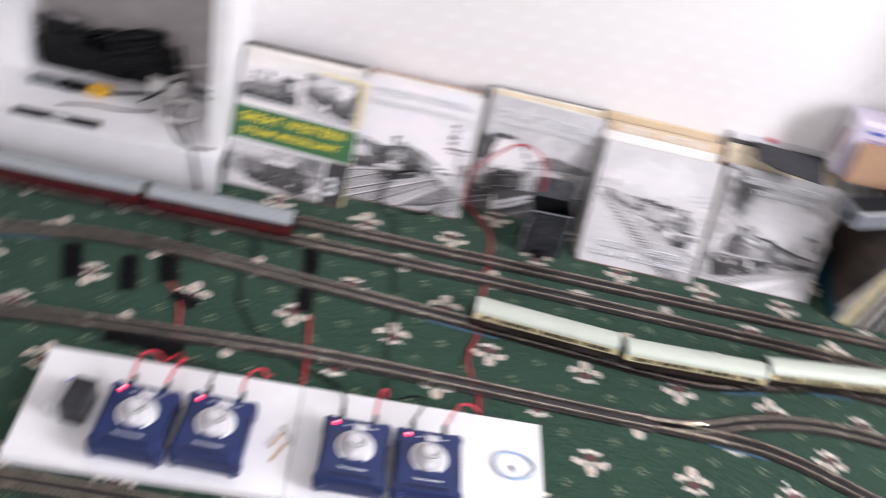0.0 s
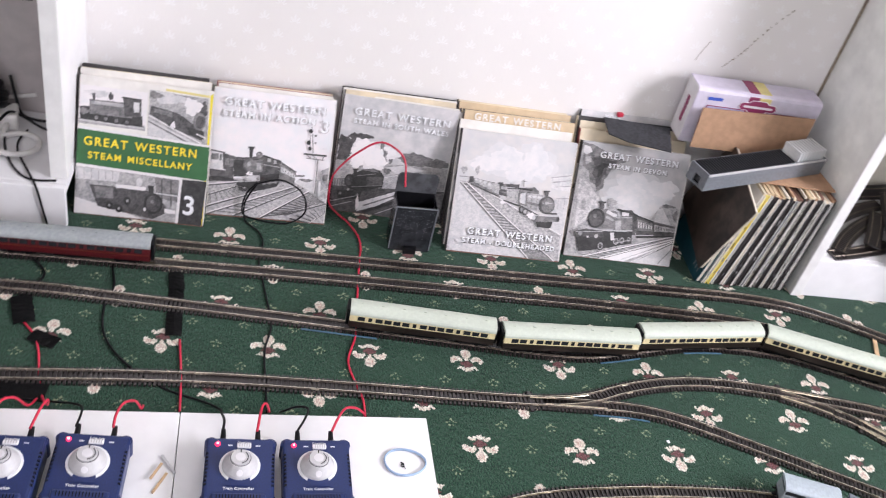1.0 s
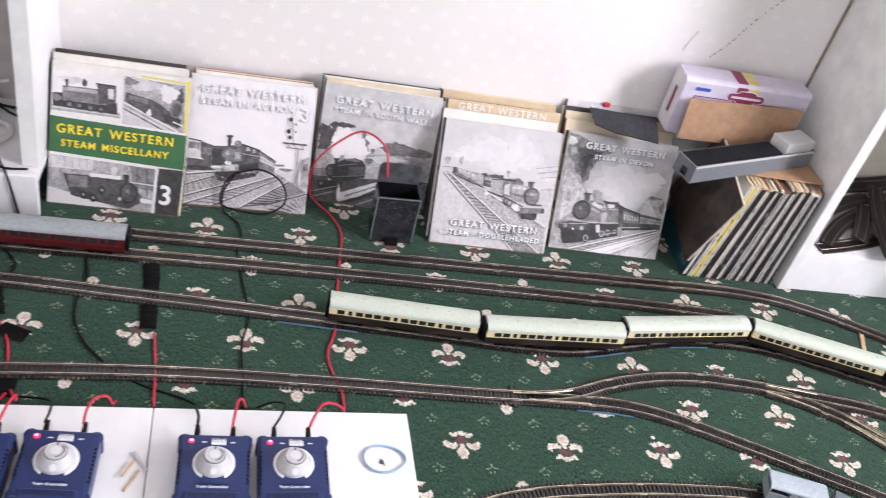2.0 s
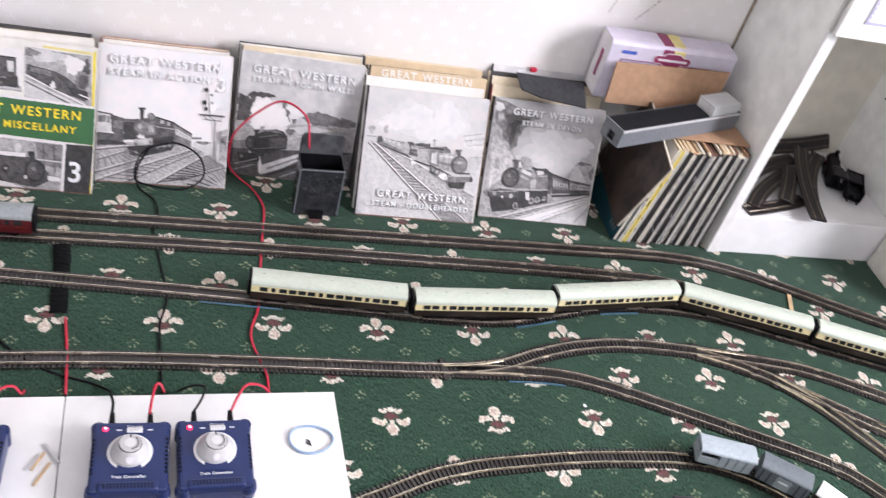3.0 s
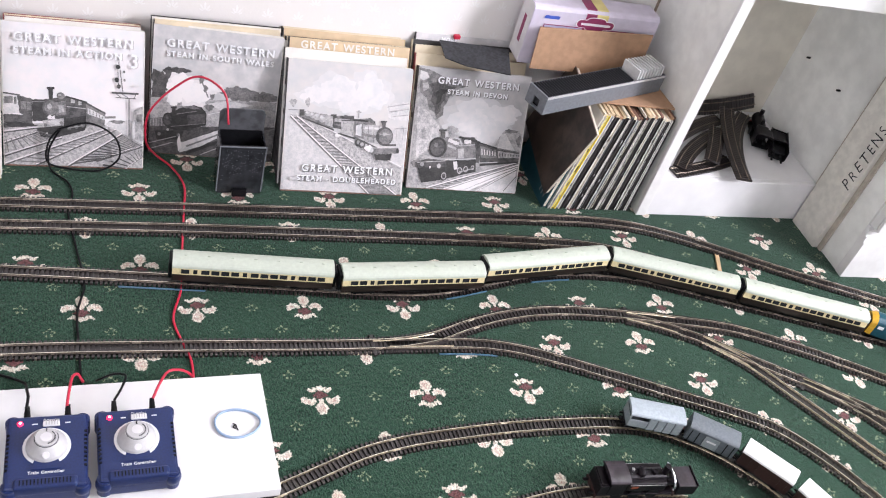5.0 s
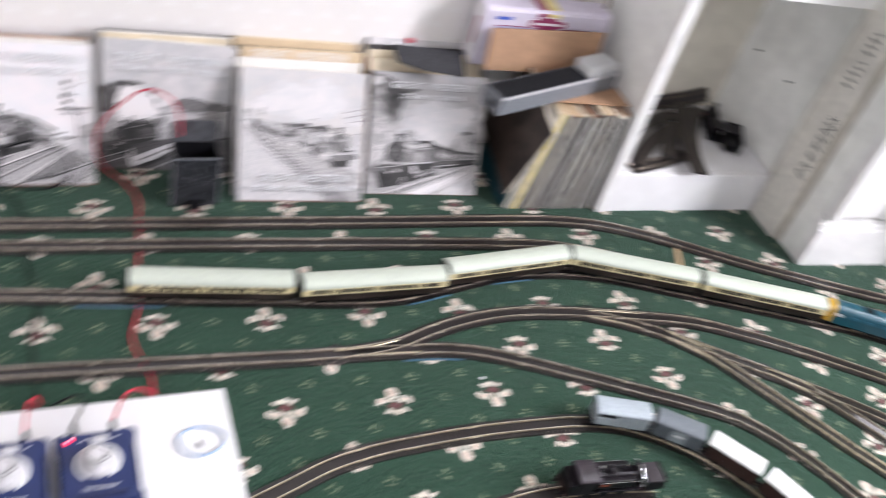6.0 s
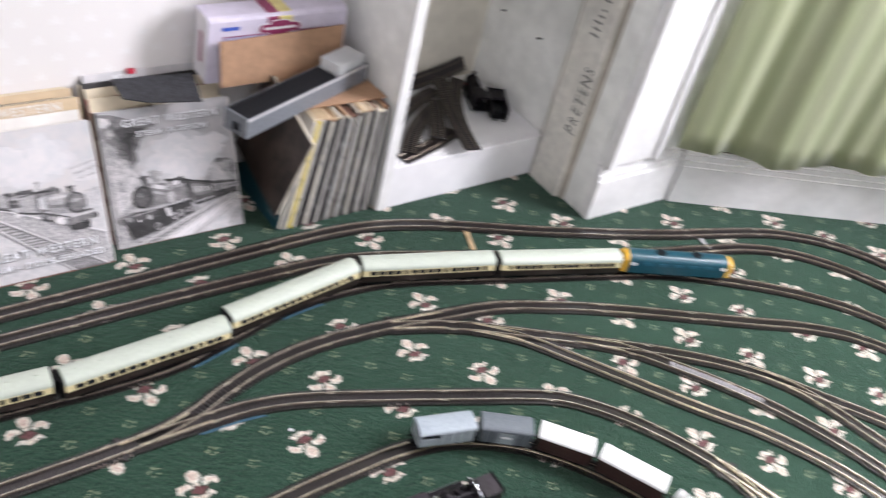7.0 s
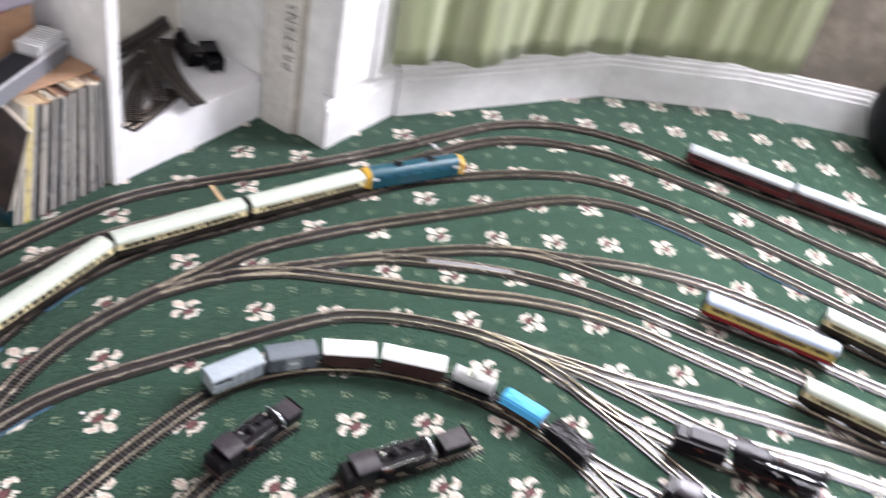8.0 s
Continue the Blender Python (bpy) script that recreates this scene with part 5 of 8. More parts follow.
on_track(tender_engine("steam_locomotive", "dark green model steam engine with tender", "loco_green"), "outer", s_tail + 4 * COACH_STEP + 0.158, 0.12)

# tail of the other maroon train on the second track, hauled by a green diesel
s_tail = LINES["second"].near(-0.192, 0.165)
for i in range(5):
    c = coach("railway_coach", "maroon model coach with a grey roof on the second track", "maroon coaches", "maroon", "maroon", "grey_roof", seed=i + 2, line_mat="gold_line")
    on_track(c, "second", s_tail - 0.118 - i * COACH_STEP, 0.158)
on_track(diesel("diesel_locomotive", "dark green model diesel locomotive with grey roof and yellow ends", "loco_green", roof="grey_roof", band="cream"), "second", s_tail - 5 * COACH_STEP - 0.113, 0.14)

# goods train on the inner loop
GOODS = [("brake", "pale grey goods brake van with an open veranda", "wagon_grey", "van_grey", 0.084), ("van", "slate grey goods van", "wagon_dark", "wagon_dark", 0.074),
         ("van", "brown goods van with a white roof", "wagon_brown", "van_roof", 0.080), ("van", "long brown goods van with a white roof", "wagon_brown", "van_roof", 0.098),
         ("tank", "silver tank wagon with a raised walkway", "tank_silver", "steel", 0.074), ("sheet", "open wagon under a bright blue sheet", "wagon_brown", "wagon_blue", 0.074), ("open", "dark open wagon loaded with coal", "loco_black", "loco_black", 0.074)]
s = LINES["loop"].near(0.745, -0.242)
for kind, label, body, roof, length in GOODS:
    s += length / 2
    on_track(wagon("goods_wagon", label, body, roof, length, kind), "loop", s, length * 0.56)
    s += length / 2 + 0.011

# engines and coaches standing in the yard
on_track(tank_engine("tank_engine", "black pannier tank engine standing on a short stub", 0.034), "siding_a", LINES["siding_a"].near(0.710, -0.352), 0.06, stretch=0.88)
on_track(tank_engine("tank_engine", "black tank engine with a flat box before it on a stub", 0.045, 0.010), "siding_b", LINES["siding_b"].near(0.812, -0.517), 0.06, stretch=1.04)
on_track(coach("railway_coach", "crimson and cream model coach with a pale blue roof", "", "crimson", "coach_yellow", "blue_roof", seed=3, waist=0.0215), "fan_b", LINES["fan_b"].near(1.508, -0.845), 0.158)
on_track(coach("railway_coach", "cream model coach with a white roof beside the sidings", "chocolate and cream coaches", "brown", "cream", "white_roof", seed=2), "fan", LINES["fan"].near(1.622, -1.035), 0.158)
on_track(coach("railway_coach", "chocolate and cream model coach standing in a siding", "chocolate and cream coaches", "brown", "cream", "white_roof", seed=5), "fan_d", LINES["fan_d"].near(1.412, -1.055), 0.158)
on_track(tender_engine("steam_locomotive", "black tender engine with bright rods in the yard", "loco_black"), "yard_c", LINES["yard_c"].near(1.182, -0.955), 0.08)
on_track(tank_engine("tank_engine", "black tank engine at the end of the yard"), "loop_b", LINES["loop_b"].near(1.055, -0.90), 0.06)


# ---- books leaning against the back wall ----
def cloud(u, v, ru, rv, seed):
    rng = random.Random(seed)
    ph = [rng.uniform(0, 6.28) for _ in range(3)]
    out = []
    for i in range(40):
        a = 2 * math.pi * i / 40
        k = 1 + 0.16 * math.sin(3 * a + ph[0]) + 0.10 * math.sin(7 * a + ph[1]) + 0.06 * math.sin(13 * a + ph[2])
        out.append((u + ru * k * math.cos(a), v + rv * k * math.sin(a)))
    return out


def bar(u0, v0, u1, v1, w):
    d = Vector((u1 - u0, v1 - v0)).normalized()
    n = Vector((-d.y, d.x)) * w / 2
    return [(u0 - n.x, v0 - n.y), (u1 - n.x, v1 - n.y), (u1 + n.x, v1 + n.y), (u0 + n.x, v0 + n.y)]


def ties(p, tone, a0, a1, b0, b1, n, w):
    """Printed sleepers between two rails, closing up with distance."""
    for i in range(n):
        f = 1 - (1 - (i + 0.5) / n) ** 1.8
        p(tone, bar(a0[0] + (a1[0] - a0[0]) * f, a0[1] + (a1[1] - a0[1]) * f, b0[0] + (b1[0] - b0[0]) * f, b0[1] + (b1[1] - b0[1]) * f, w * (1.05 - 0.8 * f)))


def art_action(p):
    """Tank engine coming round a curve of many rails under a bracket signal."""
    p("print_light", [(0.720, 0.326), (0.753, 0.358), (0.999, 0.360), (1.002, 0.170), (0.837, 0.240)])
    p("print_ground", [(-0.003, 0.293), (0.240, 0.310), (0.700, 0.327), (0.864, 0.256), (1.000, 0.184), (1.000, 0.004), (-0.000, 0.003)])
    p("print_grey", [(0.712, 0.366), (0.793, 0.372), (0.793, 0.388), (0.712, 0.382)])
    p("print_grey", cloud(0.807, 0.346, 0.053, 0.013, 2))
    p("print_light", [(-0.004, 0.514), (0.096, 0.509), (0.111, 0.375), (-0.003, 0.367)])
    p("print_dark", bar(-0.004, 0.514, 0.116, 0.502, 0.011))
    p("print_grey", [(0.006, 0.438), (0.065, 0.443), (0.065, 0.493), (0.006, 0.489)])
    p("print_grey", [(0.074, 0.438), (0.092, 0.440), (0.092, 0.490), (0.073, 0.488)])
    p("print_dark", [(-0.003, 0.367), (0.199, 0.361), (0.200, 0.286), (-0.002, 0.268)])
    p("print_dark", [(0.096, 0.503), (0.197, 0.482), (0.199, 0.335), (0.111, 0.375)])
    p("print_grey", [(0.120, 0.402), (0.155, 0.405), (0.154, 0.463), (0.119, 0.460)])
    p("print_grey", [(0.163, 0.397), (0.193, 0.400), (0.192, 0.460), (0.162, 0.458)])
    p("print_black", [(0.197, 0.477), (0.334, 0.487), (0.337, 0.332), (0.199, 0.322)])
    p("print_grey", bar(0.197, 0.461, 0.332, 0.471, 0.005))
    p("print_black", cloud(0.105, 0.295, 0.106, 0.018, 3))
    p("print_dark", [(0.325, 0.487), (0.439, 0.513), (0.577, 0.482), (0.581, 0.308), (0.376, 0.272)])
    p("print_black", [(0.375, 0.341), (0.579, 0.383), (0.581, 0.305), (0.376, 0.269)])
    p("print_dark", disc(0.323, 0.425, 0.053, 0.063, 18))
    p("print_grey", disc(0.327, 0.426, 0.044, 0.054, 18))
    p("print_mid", disc(0.319, 0.433, 0.016, 0.021, 18))
    p("print_grey", [(0.359, 0.465), (0.434, 0.482), (0.436, 0.383), (0.361, 0.369)])
    p("print_mid", [(0.381, 0.443), (0.419, 0.451), (0.420, 0.398), (0.385, 0.391)])
    p("print_mid", bar(0.441, 0.440, 0.576, 0.431, 0.007))
    p("print_black", [(0.312, 0.560), (0.347, 0.563), (0.341, 0.488), (0.318, 0.486)])
    p("print_black", bar(0.302, 0.563, 0.356, 0.566, 0.015))
    p("print_grey", disc(0.399, 0.514, 0.029, 0.024, 18))
    p("print_mid", disc(0.392, 0.520, 0.011, 0.009, 18))
    p("print_dark", [(0.439, 0.506), (0.564, 0.484), (0.565, 0.438), (0.440, 0.460)])
    p("print_mid", [(0.470, 0.466), (0.499, 0.468), (0.499, 0.500), (0.469, 0.498)])
    p("print_mid", [(0.524, 0.454), (0.548, 0.456), (0.547, 0.485), (0.523, 0.483)])
    p("print_black", bar(0.434, 0.511, 0.585, 0.477, 0.012))
    p("print_mid", [(0.269, 0.333), (0.418, 0.355), (0.419, 0.304), (0.292, 0.274)])
    p("print_white", cloud(0.320, 0.357, 0.016, 0.015, 5))
    p("print_light", cloud(0.355, 0.324, 0.040, 0.018, 6))
    p("print_black", [(0.224, 0.277), (0.427, 0.305), (0.578, 0.305), (0.566, 0.272), (0.337, 0.205), (0.255, 0.215)])
    p("print_grey", disc(0.289, 0.300, 0.012, 0.013, 18))
    p("print_grey", disc(0.402, 0.322, 0.012, 0.013, 18))
    p("print_white", disc(0.298, 0.240, 0.008, 0.007, 18))
    p("print_black", disc(0.457, 0.291, 0.027, 0.029, 18))
    p("print_grey", disc(0.457, 0.291, 0.015, 0.016, 18))
    p("print_black", disc(0.508, 0.300, 0.027, 0.029, 18))
    p("print_grey", disc(0.508, 0.300, 0.015, 0.016, 18))
    p("print_black", disc(0.554, 0.311, 0.027, 0.029, 18))
    p("print_grey", disc(0.554, 0.311, 0.015, 0.016, 18))
    p("print_mid", bar(0.450, 0.288, 0.558, 0.309, 0.005))
    p("print_grey", [(0.577, 0.474), (0.718, 0.400), (0.713, 0.312), (0.581, 0.311)])
    p("print_dark", bar(0.575, 0.474, 0.719, 0.404, 0.013))
    p("print_light", [(0.589, 0.440), (0.712, 0.382), (0.712, 0.355), (0.590, 0.395)])
    p("print_dark", bar(0.605, 0.425, 0.606, 0.396, 0.005))
    p("print_dark", bar(0.629, 0.415, 0.629, 0.388, 0.005))
    p("print_dark", bar(0.652, 0.405, 0.652, 0.380, 0.005))
    p("print_dark", bar(0.675, 0.394, 0.676, 0.373, 0.005))
    p("print_dark", bar(0.698, 0.384, 0.699, 0.365, 0.005))
    p("print_dark", bar(-0.003, 0.235, 0.241, 0.278, 0.009))
    p("print_white", bar(-0.003, 0.248, 0.240, 0.285, 0.007))
    p("print_dark", bar(-0.002, 0.156, 0.234, 0.247, 0.009))
    p("print_white", bar(-0.002, 0.169, 0.234, 0.254, 0.007))
    p("print_dark", bar(-0.001, 0.066, 0.404, 0.214, 0.011))
    p("print_white", bar(-0.001, 0.079, 0.404, 0.220, 0.008))
    p("print_dark", bar(-0.000, 0.003, 0.734, 0.291, 0.012))
    p("print_white", bar(-0.000, 0.016, 0.734, 0.298, 0.009))
    p("print_dark", bar(0.218, 0.003, 0.795, 0.287, 0.011))
    p("print_white", bar(0.217, 0.016, 0.795, 0.294, 0.008))
    p("print_dark", bar(0.449, 0.004, 0.843, 0.258, 0.012))
    p("print_white", bar(0.449, 0.018, 0.843, 0.265, 0.009))
    p("print_dark", bar(0.652, 0.049, 1.002, 0.174, 0.013))
    p("print_white", bar(0.652, 0.063, 1.001, 0.181, 0.010))
    p("print_dark", bar(0.871, -0.018, 1.001, 0.098, 0.011))
    p("print_white", bar(0.871, -0.004, 1.001, 0.105, 0.008))
    ties(p, "print_grey", (-0.002, 0.182), (0.227, 0.261), (-0.001, 0.083), (0.391, 0.217), 12, 0.009)
    ties(p, "print_grey", (0.027, 0.023), (0.734, 0.292), (0.231, 0.017), (0.795, 0.288), 18, 0.009)
    ties(p, "print_dark", (0.456, 0.013), (0.843, 0.254), (0.652, 0.055), (0.995, 0.172), 15, 0.011)
    ties(p, "print_dark", (0.666, 0.013), (0.995, 0.162), (0.844, -0.006), (0.997, 0.096), 9, 0.011)
    p("print_grey", bar(0.890, 0.520, 0.893, 0.244, 0.009))
    p("print_dark", bar(0.764, 0.559, 0.961, 0.560, 0.013))
    p("print_dark", bar(0.792, 0.526, 0.940, 0.524, 0.005))
    p("print_dark", bar(0.791, 0.556, 0.832, 0.527, 0.005))
    p("print_dark", bar(0.942, 0.560, 0.924, 0.523, 0.005))
    p("print_dark", bar(0.831, 0.558, 0.883, 0.528, 0.004))
    p("print_grey", bar(0.822, 0.726, 0.844, 0.571, 0.007))
    p("print_grey", bar(0.805, 0.749, 0.814, 0.590, 0.005))
    p("print_black", disc(0.808, 0.744, 0.017, 0.016, 18))
    p("print_black", disc(0.799, 0.652, 0.016, 0.018, 18))
    p("print_black", disc(0.814, 0.606, 0.015, 0.016, 18))
    p("print_grey", disc(0.851, 0.711, 0.009, 0.009, 18))
    p("print_grey", disc(0.856, 0.653, 0.009, 0.009, 18))
    p("print_dark", bar(0.812, 0.779, 0.816, 0.750, 0.005))
    p("print_white", disc(0.937, 0.614, 0.024, 0.007, 18))
    p("print_mid", [(0.924, 0.436), (0.990, 0.471), (0.998, 0.218), (0.932, 0.226)])
    p("print_light", [(0.919, 0.232), (0.938, 0.234), (0.934, 0.356), (0.915, 0.354)])
    p("print_grey", [(0.950, 0.357), (0.988, 0.360), (0.986, 0.414), (0.949, 0.411)])


def art_wales(p):
    """Goods engine blowing off under trees beside a stone wall."""
    p("print_dark", cloud(0.061, 0.581, 0.067, 0.080, 1))
    p("print_dark", cloud(0.155, 0.651, 0.062, 0.047, 2))
    p("print_dark", cloud(0.241, 0.674, 0.053, 0.019, 3))
    p("print_dark", cloud(0.050, 0.491, 0.051, 0.063, 4))
    p("print_dark", cloud(0.116, 0.553, 0.056, 0.055, 5))
    p("print_grey", cloud(0.636, 0.537, 0.087, 0.055, 6))
    p("print_grey", cloud(0.763, 0.530, 0.126, 0.050, 7))
    p("print_grey", cloud(0.918, 0.527, 0.084, 0.041, 8))
    p("print_grey", cloud(0.454, 0.516, 0.034, 0.069, 9))
    p("print_mid", [(-0.002, 0.446), (1.003, 0.495), (1.001, 0.285), (-0.003, 0.209)])
    p("print_light", [(0.449, 0.435), (0.596, 0.471), (0.821, 0.455), (0.542, 0.391)])
    p("print_white", cloud(0.256, 0.548, 0.138, 0.102, 1))
    p("print_white", cloud(0.329, 0.461, 0.121, 0.085, 2))
    p("print_white", cloud(0.470, 0.563, 0.079, 0.055, 3))
    p("print_white", cloud(0.188, 0.476, 0.070, 0.077, 4))
    p("smoke_white", cloud(0.235, 0.560, 0.110, 0.080, 11))
    p("smoke_white", cloud(0.340, 0.500, 0.095, 0.075, 12))
    p("smoke_white", cloud(0.430, 0.570, 0.075, 0.045, 13))
    p("smoke_white", cloud(0.185, 0.455, 0.055, 0.055, 14))
    p("print_grey", bar(0.363, 0.652, 0.444, 0.483, 0.010))
    p("print_grey", cloud(0.381, 0.621, 0.018, 0.033, 3))
    p("print_grey", cloud(0.418, 0.553, 0.017, 0.028, 4))
    p("print_grey", [(0.001, 0.278), (0.124, 0.300), (0.126, 0.211), (0.001, 0.196)])
    p("print_mid", bar(0.009, 0.272, 0.010, 0.211, 0.006))
    p("print_mid", bar(0.030, 0.275, 0.031, 0.213, 0.006))
    p("print_mid", bar(0.051, 0.277, 0.052, 0.216, 0.006))
    p("print_mid", bar(0.072, 0.280, 0.073, 0.218, 0.006))
    p("print_mid", bar(0.093, 0.282, 0.094, 0.220, 0.006))
    p("print_mid", bar(0.114, 0.285, 0.115, 0.223, 0.006))
    p("print_dark", [(-0.001, 0.215), (1.000, 0.291), (1.000, -0.000), (-0.000, -0.000)])
    p("print_mid", [(0.438, 0.340), (0.598, 0.392), (1.000, 0.394), (0.999, 0.345), (0.440, 0.269)])
    p("print_light", bar(0.438, 0.343, 0.598, 0.394, 0.007))
    p("print_black", [(0.137, 0.325), (0.233, 0.380), (0.334, 0.413), (0.401, 0.402), (0.440, 0.354), (0.443, 0.259), (0.239, 0.194), (0.140, 0.209)])
    p("print_black", disc(0.141, 0.278, 0.042, 0.058, 18))
    p("print_dark", disc(0.140, 0.278, 0.031, 0.044, 18))
    p("print_grey", disc(0.135, 0.291, 0.010, 0.012, 18))
    p("print_black", [(0.166, 0.377), (0.198, 0.381), (0.196, 0.322), (0.172, 0.319)])
    p("print_black", bar(0.158, 0.379, 0.205, 0.385, 0.013))
    p("print_grey", cloud(0.317, 0.392, 0.070, 0.011, 5))
    p("print_dark", [(0.291, 0.329), (0.431, 0.353), (0.433, 0.274), (0.300, 0.250)])
    p("print_grey", bar(0.207, 0.330, 0.360, 0.367, 0.006))
    p("print_grey", bar(0.168, 0.226, 0.433, 0.274, 0.006))
    p("print_black", [(0.043, 0.184), (0.274, 0.200), (0.248, 0.123), (0.059, 0.115)])
    p("print_mid", disc(0.144, 0.199, 0.011, 0.011, 18))
    p("print_grey", disc(0.079, 0.157, 0.013, 0.014, 18))
    p("print_grey", disc(0.229, 0.162, 0.013, 0.014, 18))
    p("print_grey", cloud(0.457, 0.407, 0.037, 0.025, 2))
    p("print_light", [(0.249, 0.099), (0.602, 0.253), (0.672, 0.242), (0.410, 0.082), (0.247, 0.016)])
    p("print_white", [(0.222, 0.112), (0.237, 0.169), (0.265, 0.059), (0.236, 0.026)])
    p("print_grey", bar(0.299, 0.073, 0.603, 0.219, 0.014))
    p("print_mid", bar(-0.001, 0.077, 0.212, 0.149, 0.007))
    p("print_mid", bar(-0.001, 0.027, 0.193, 0.100, 0.007))
    p("print_black", bar(0.300, 0.014, 0.715, 0.209, 0.025))
    p("print_mid", bar(0.412, 0.011, 0.772, 0.191, 0.007))
    p("print_grey", [(0.604, 0.157), (1.001, 0.285), (0.998, 0.068), (0.608, 0.021)])


def art_doubleheaded(p):
    """Two engines at the head of a tank train on a curving main line."""
    for k, tone in enumerate(("haze_warm", "print_pale")):
        for n, (u, v, ru, rv) in enumerate(((0.667, 0.79, 0.15, 0.15), (0.41, 0.79, 0.19, 0.11), (0.22, 0.74, 0.12, 0.07), (0.53, 0.70, 0.12, 0.09))):
            p(tone, cloud(u, v, ru * (1.12 - 0.22 * k), rv * (1.12 - 0.22 * k), n + 3 + 6 * k))
    p("print_light", [(0.806, 0.708), (1.005, 0.759), (1.012, 0.598), (0.835, 0.601)])
    p("print_mid", bar(0.816, 0.694, 1.004, 0.735, 0.008))
    p("print_mid", bar(0.831, 0.657, 1.006, 0.693, 0.011))
    p("print_mid", bar(0.864, 0.623, 1.008, 0.645, 0.008))
    p("print_pale_ground", [(0.020, 0.584), (0.111, 0.622), (0.342, 0.611), (0.842, 0.497), (1.008, 0.583), (1.001, 0.003), (0.001, 0.004)])
    p("print_mid", cloud(0.056, 0.675, 0.027, 0.028, 2))
    p("print_mid", bar(0.022, 0.619, 0.111, 0.622, 0.008))
    p("print_mid", cloud(0.170, 0.686, 0.018, 0.034, 6))
    p("print_ground", [(0.033, 0.585), (0.140, 0.584), (0.538, 0.406), (0.975, 0.229), (0.990, 0.003), (0.712, 0.004), (0.276, 0.362)])
    ties(p, "print_grey", (0.048, 0.575), (0.728, 0.005), (0.098, 0.575), (0.954, 0.004), 34, 0.014)
    p("print_grey", bar(0.038, 0.571, 0.710, 0.004, 0.008))
    p("print_white", bar(0.045, 0.577, 0.723, 0.005, 0.008))
    p("print_grey", bar(0.084, 0.570, 0.944, 0.004, 0.008))
    p("print_white", bar(0.092, 0.576, 0.957, 0.004, 0.008))
    p("print_white", bar(0.175, 0.563, 0.977, 0.232, 0.009))
    p("print_mid", bar(0.348, 0.485, 0.975, 0.214, 0.012))
    p("print_grey", [(0.111, 0.622), (0.377, 0.596), (0.382, 0.495), (0.113, 0.573)])
    p("print_dark", [(0.113, 0.579), (0.147, 0.581), (0.145, 0.630), (0.111, 0.627)])
    p("print_mid", disc(0.174, 0.600, 0.021, 0.022, 18))
    p("print_light", disc(0.170, 0.608, 0.011, 0.008, 18))
    p("print_mid", disc(0.211, 0.591, 0.024, 0.025, 18))
    p("print_light", disc(0.208, 0.599, 0.012, 0.009, 18))
    p("print_mid", disc(0.251, 0.582, 0.027, 0.028, 18))
    p("print_light", disc(0.248, 0.591, 0.014, 0.010, 18))
    p("print_mid", disc(0.292, 0.570, 0.030, 0.031, 18))
    p("print_light", disc(0.288, 0.579, 0.015, 0.011, 18))
    p("print_dark", bar(0.129, 0.568, 0.394, 0.487, 0.011))
    p("print_mid", [(0.315, 0.595), (0.376, 0.608), (0.381, 0.507), (0.318, 0.526)])
    p("print_dark", [(0.377, 0.596), (0.545, 0.610), (0.553, 0.477), (0.381, 0.507)])
    p("print_mid", bar(0.390, 0.568, 0.537, 0.563, 0.027))
    p("print_grey", bar(0.392, 0.534, 0.539, 0.520, 0.012))
    p("print_dark", [(0.464, 0.582), (0.491, 0.583), (0.490, 0.609), (0.462, 0.608)])
    p("print_grey", disc(0.420, 0.587, 0.015, 0.014, 18))
    p("print_grey", bar(0.581, 0.654, 0.584, 0.595, 0.006))
    p("print_grey", bar(0.563, 0.641, 0.602, 0.640, 0.005))
    p("print_dark", [(0.359, 0.592), (0.404, 0.595), (0.404, 0.610), (0.358, 0.606)])
    p("print_mid", [(0.446, 0.563), (0.547, 0.570), (0.554, 0.453), (0.451, 0.470)])
    p("print_dark", bar(0.446, 0.566, 0.550, 0.573, 0.009))
    p("print_dark", bar(0.427, 0.465, 0.568, 0.434, 0.014))
    p("print_white", cloud(0.424, 0.449, 0.024, 0.013, 3))
    p("print_grey", [(0.551, 0.579), (0.681, 0.602), (0.726, 0.564), (0.736, 0.423), (0.567, 0.444)])
    p("print_light", [(0.566, 0.533), (0.613, 0.551), (0.619, 0.454), (0.570, 0.463)])
    p("print_black", bar(0.547, 0.578, 0.723, 0.572, 0.014))
    p("print_dark", [(0.631, 0.514), (0.655, 0.515), (0.653, 0.556), (0.628, 0.554)])
    p("print_mid", [(0.623, 0.548), (0.792, 0.547), (0.802, 0.400), (0.646, 0.418)])
    p("print_light", bar(0.640, 0.523, 0.781, 0.523, 0.018))
    p("print_grey", bar(0.637, 0.470, 0.783, 0.452, 0.021))
    p("print_grey", bar(0.669, 0.542, 0.677, 0.411, 0.005))
    p("print_grey", bar(0.715, 0.545, 0.724, 0.414, 0.005))
    p("print_grey", bar(0.758, 0.548, 0.767, 0.416, 0.005))
    p("print_dark", disc(0.810, 0.466, 0.072, 0.074, 18))
    p("print_grey", disc(0.819, 0.466, 0.057, 0.061, 18))
    p("print_mid", disc(0.809, 0.484, 0.018, 0.014, 18))
    p("print_mid", bar(0.774, 0.478, 0.861, 0.487, 0.005))
    p("print_dark", [(0.775, 0.576), (0.813, 0.578), (0.811, 0.525), (0.783, 0.523)])
    p("print_dark", bar(0.767, 0.578, 0.821, 0.582, 0.012))
    p("print_grey", disc(0.690, 0.570, 0.026, 0.018, 18))
    p("print_dark", bar(0.567, 0.442, 0.758, 0.371, 0.011))
    p("print_dark", disc(0.664, 0.381, 0.027, 0.031, 18))
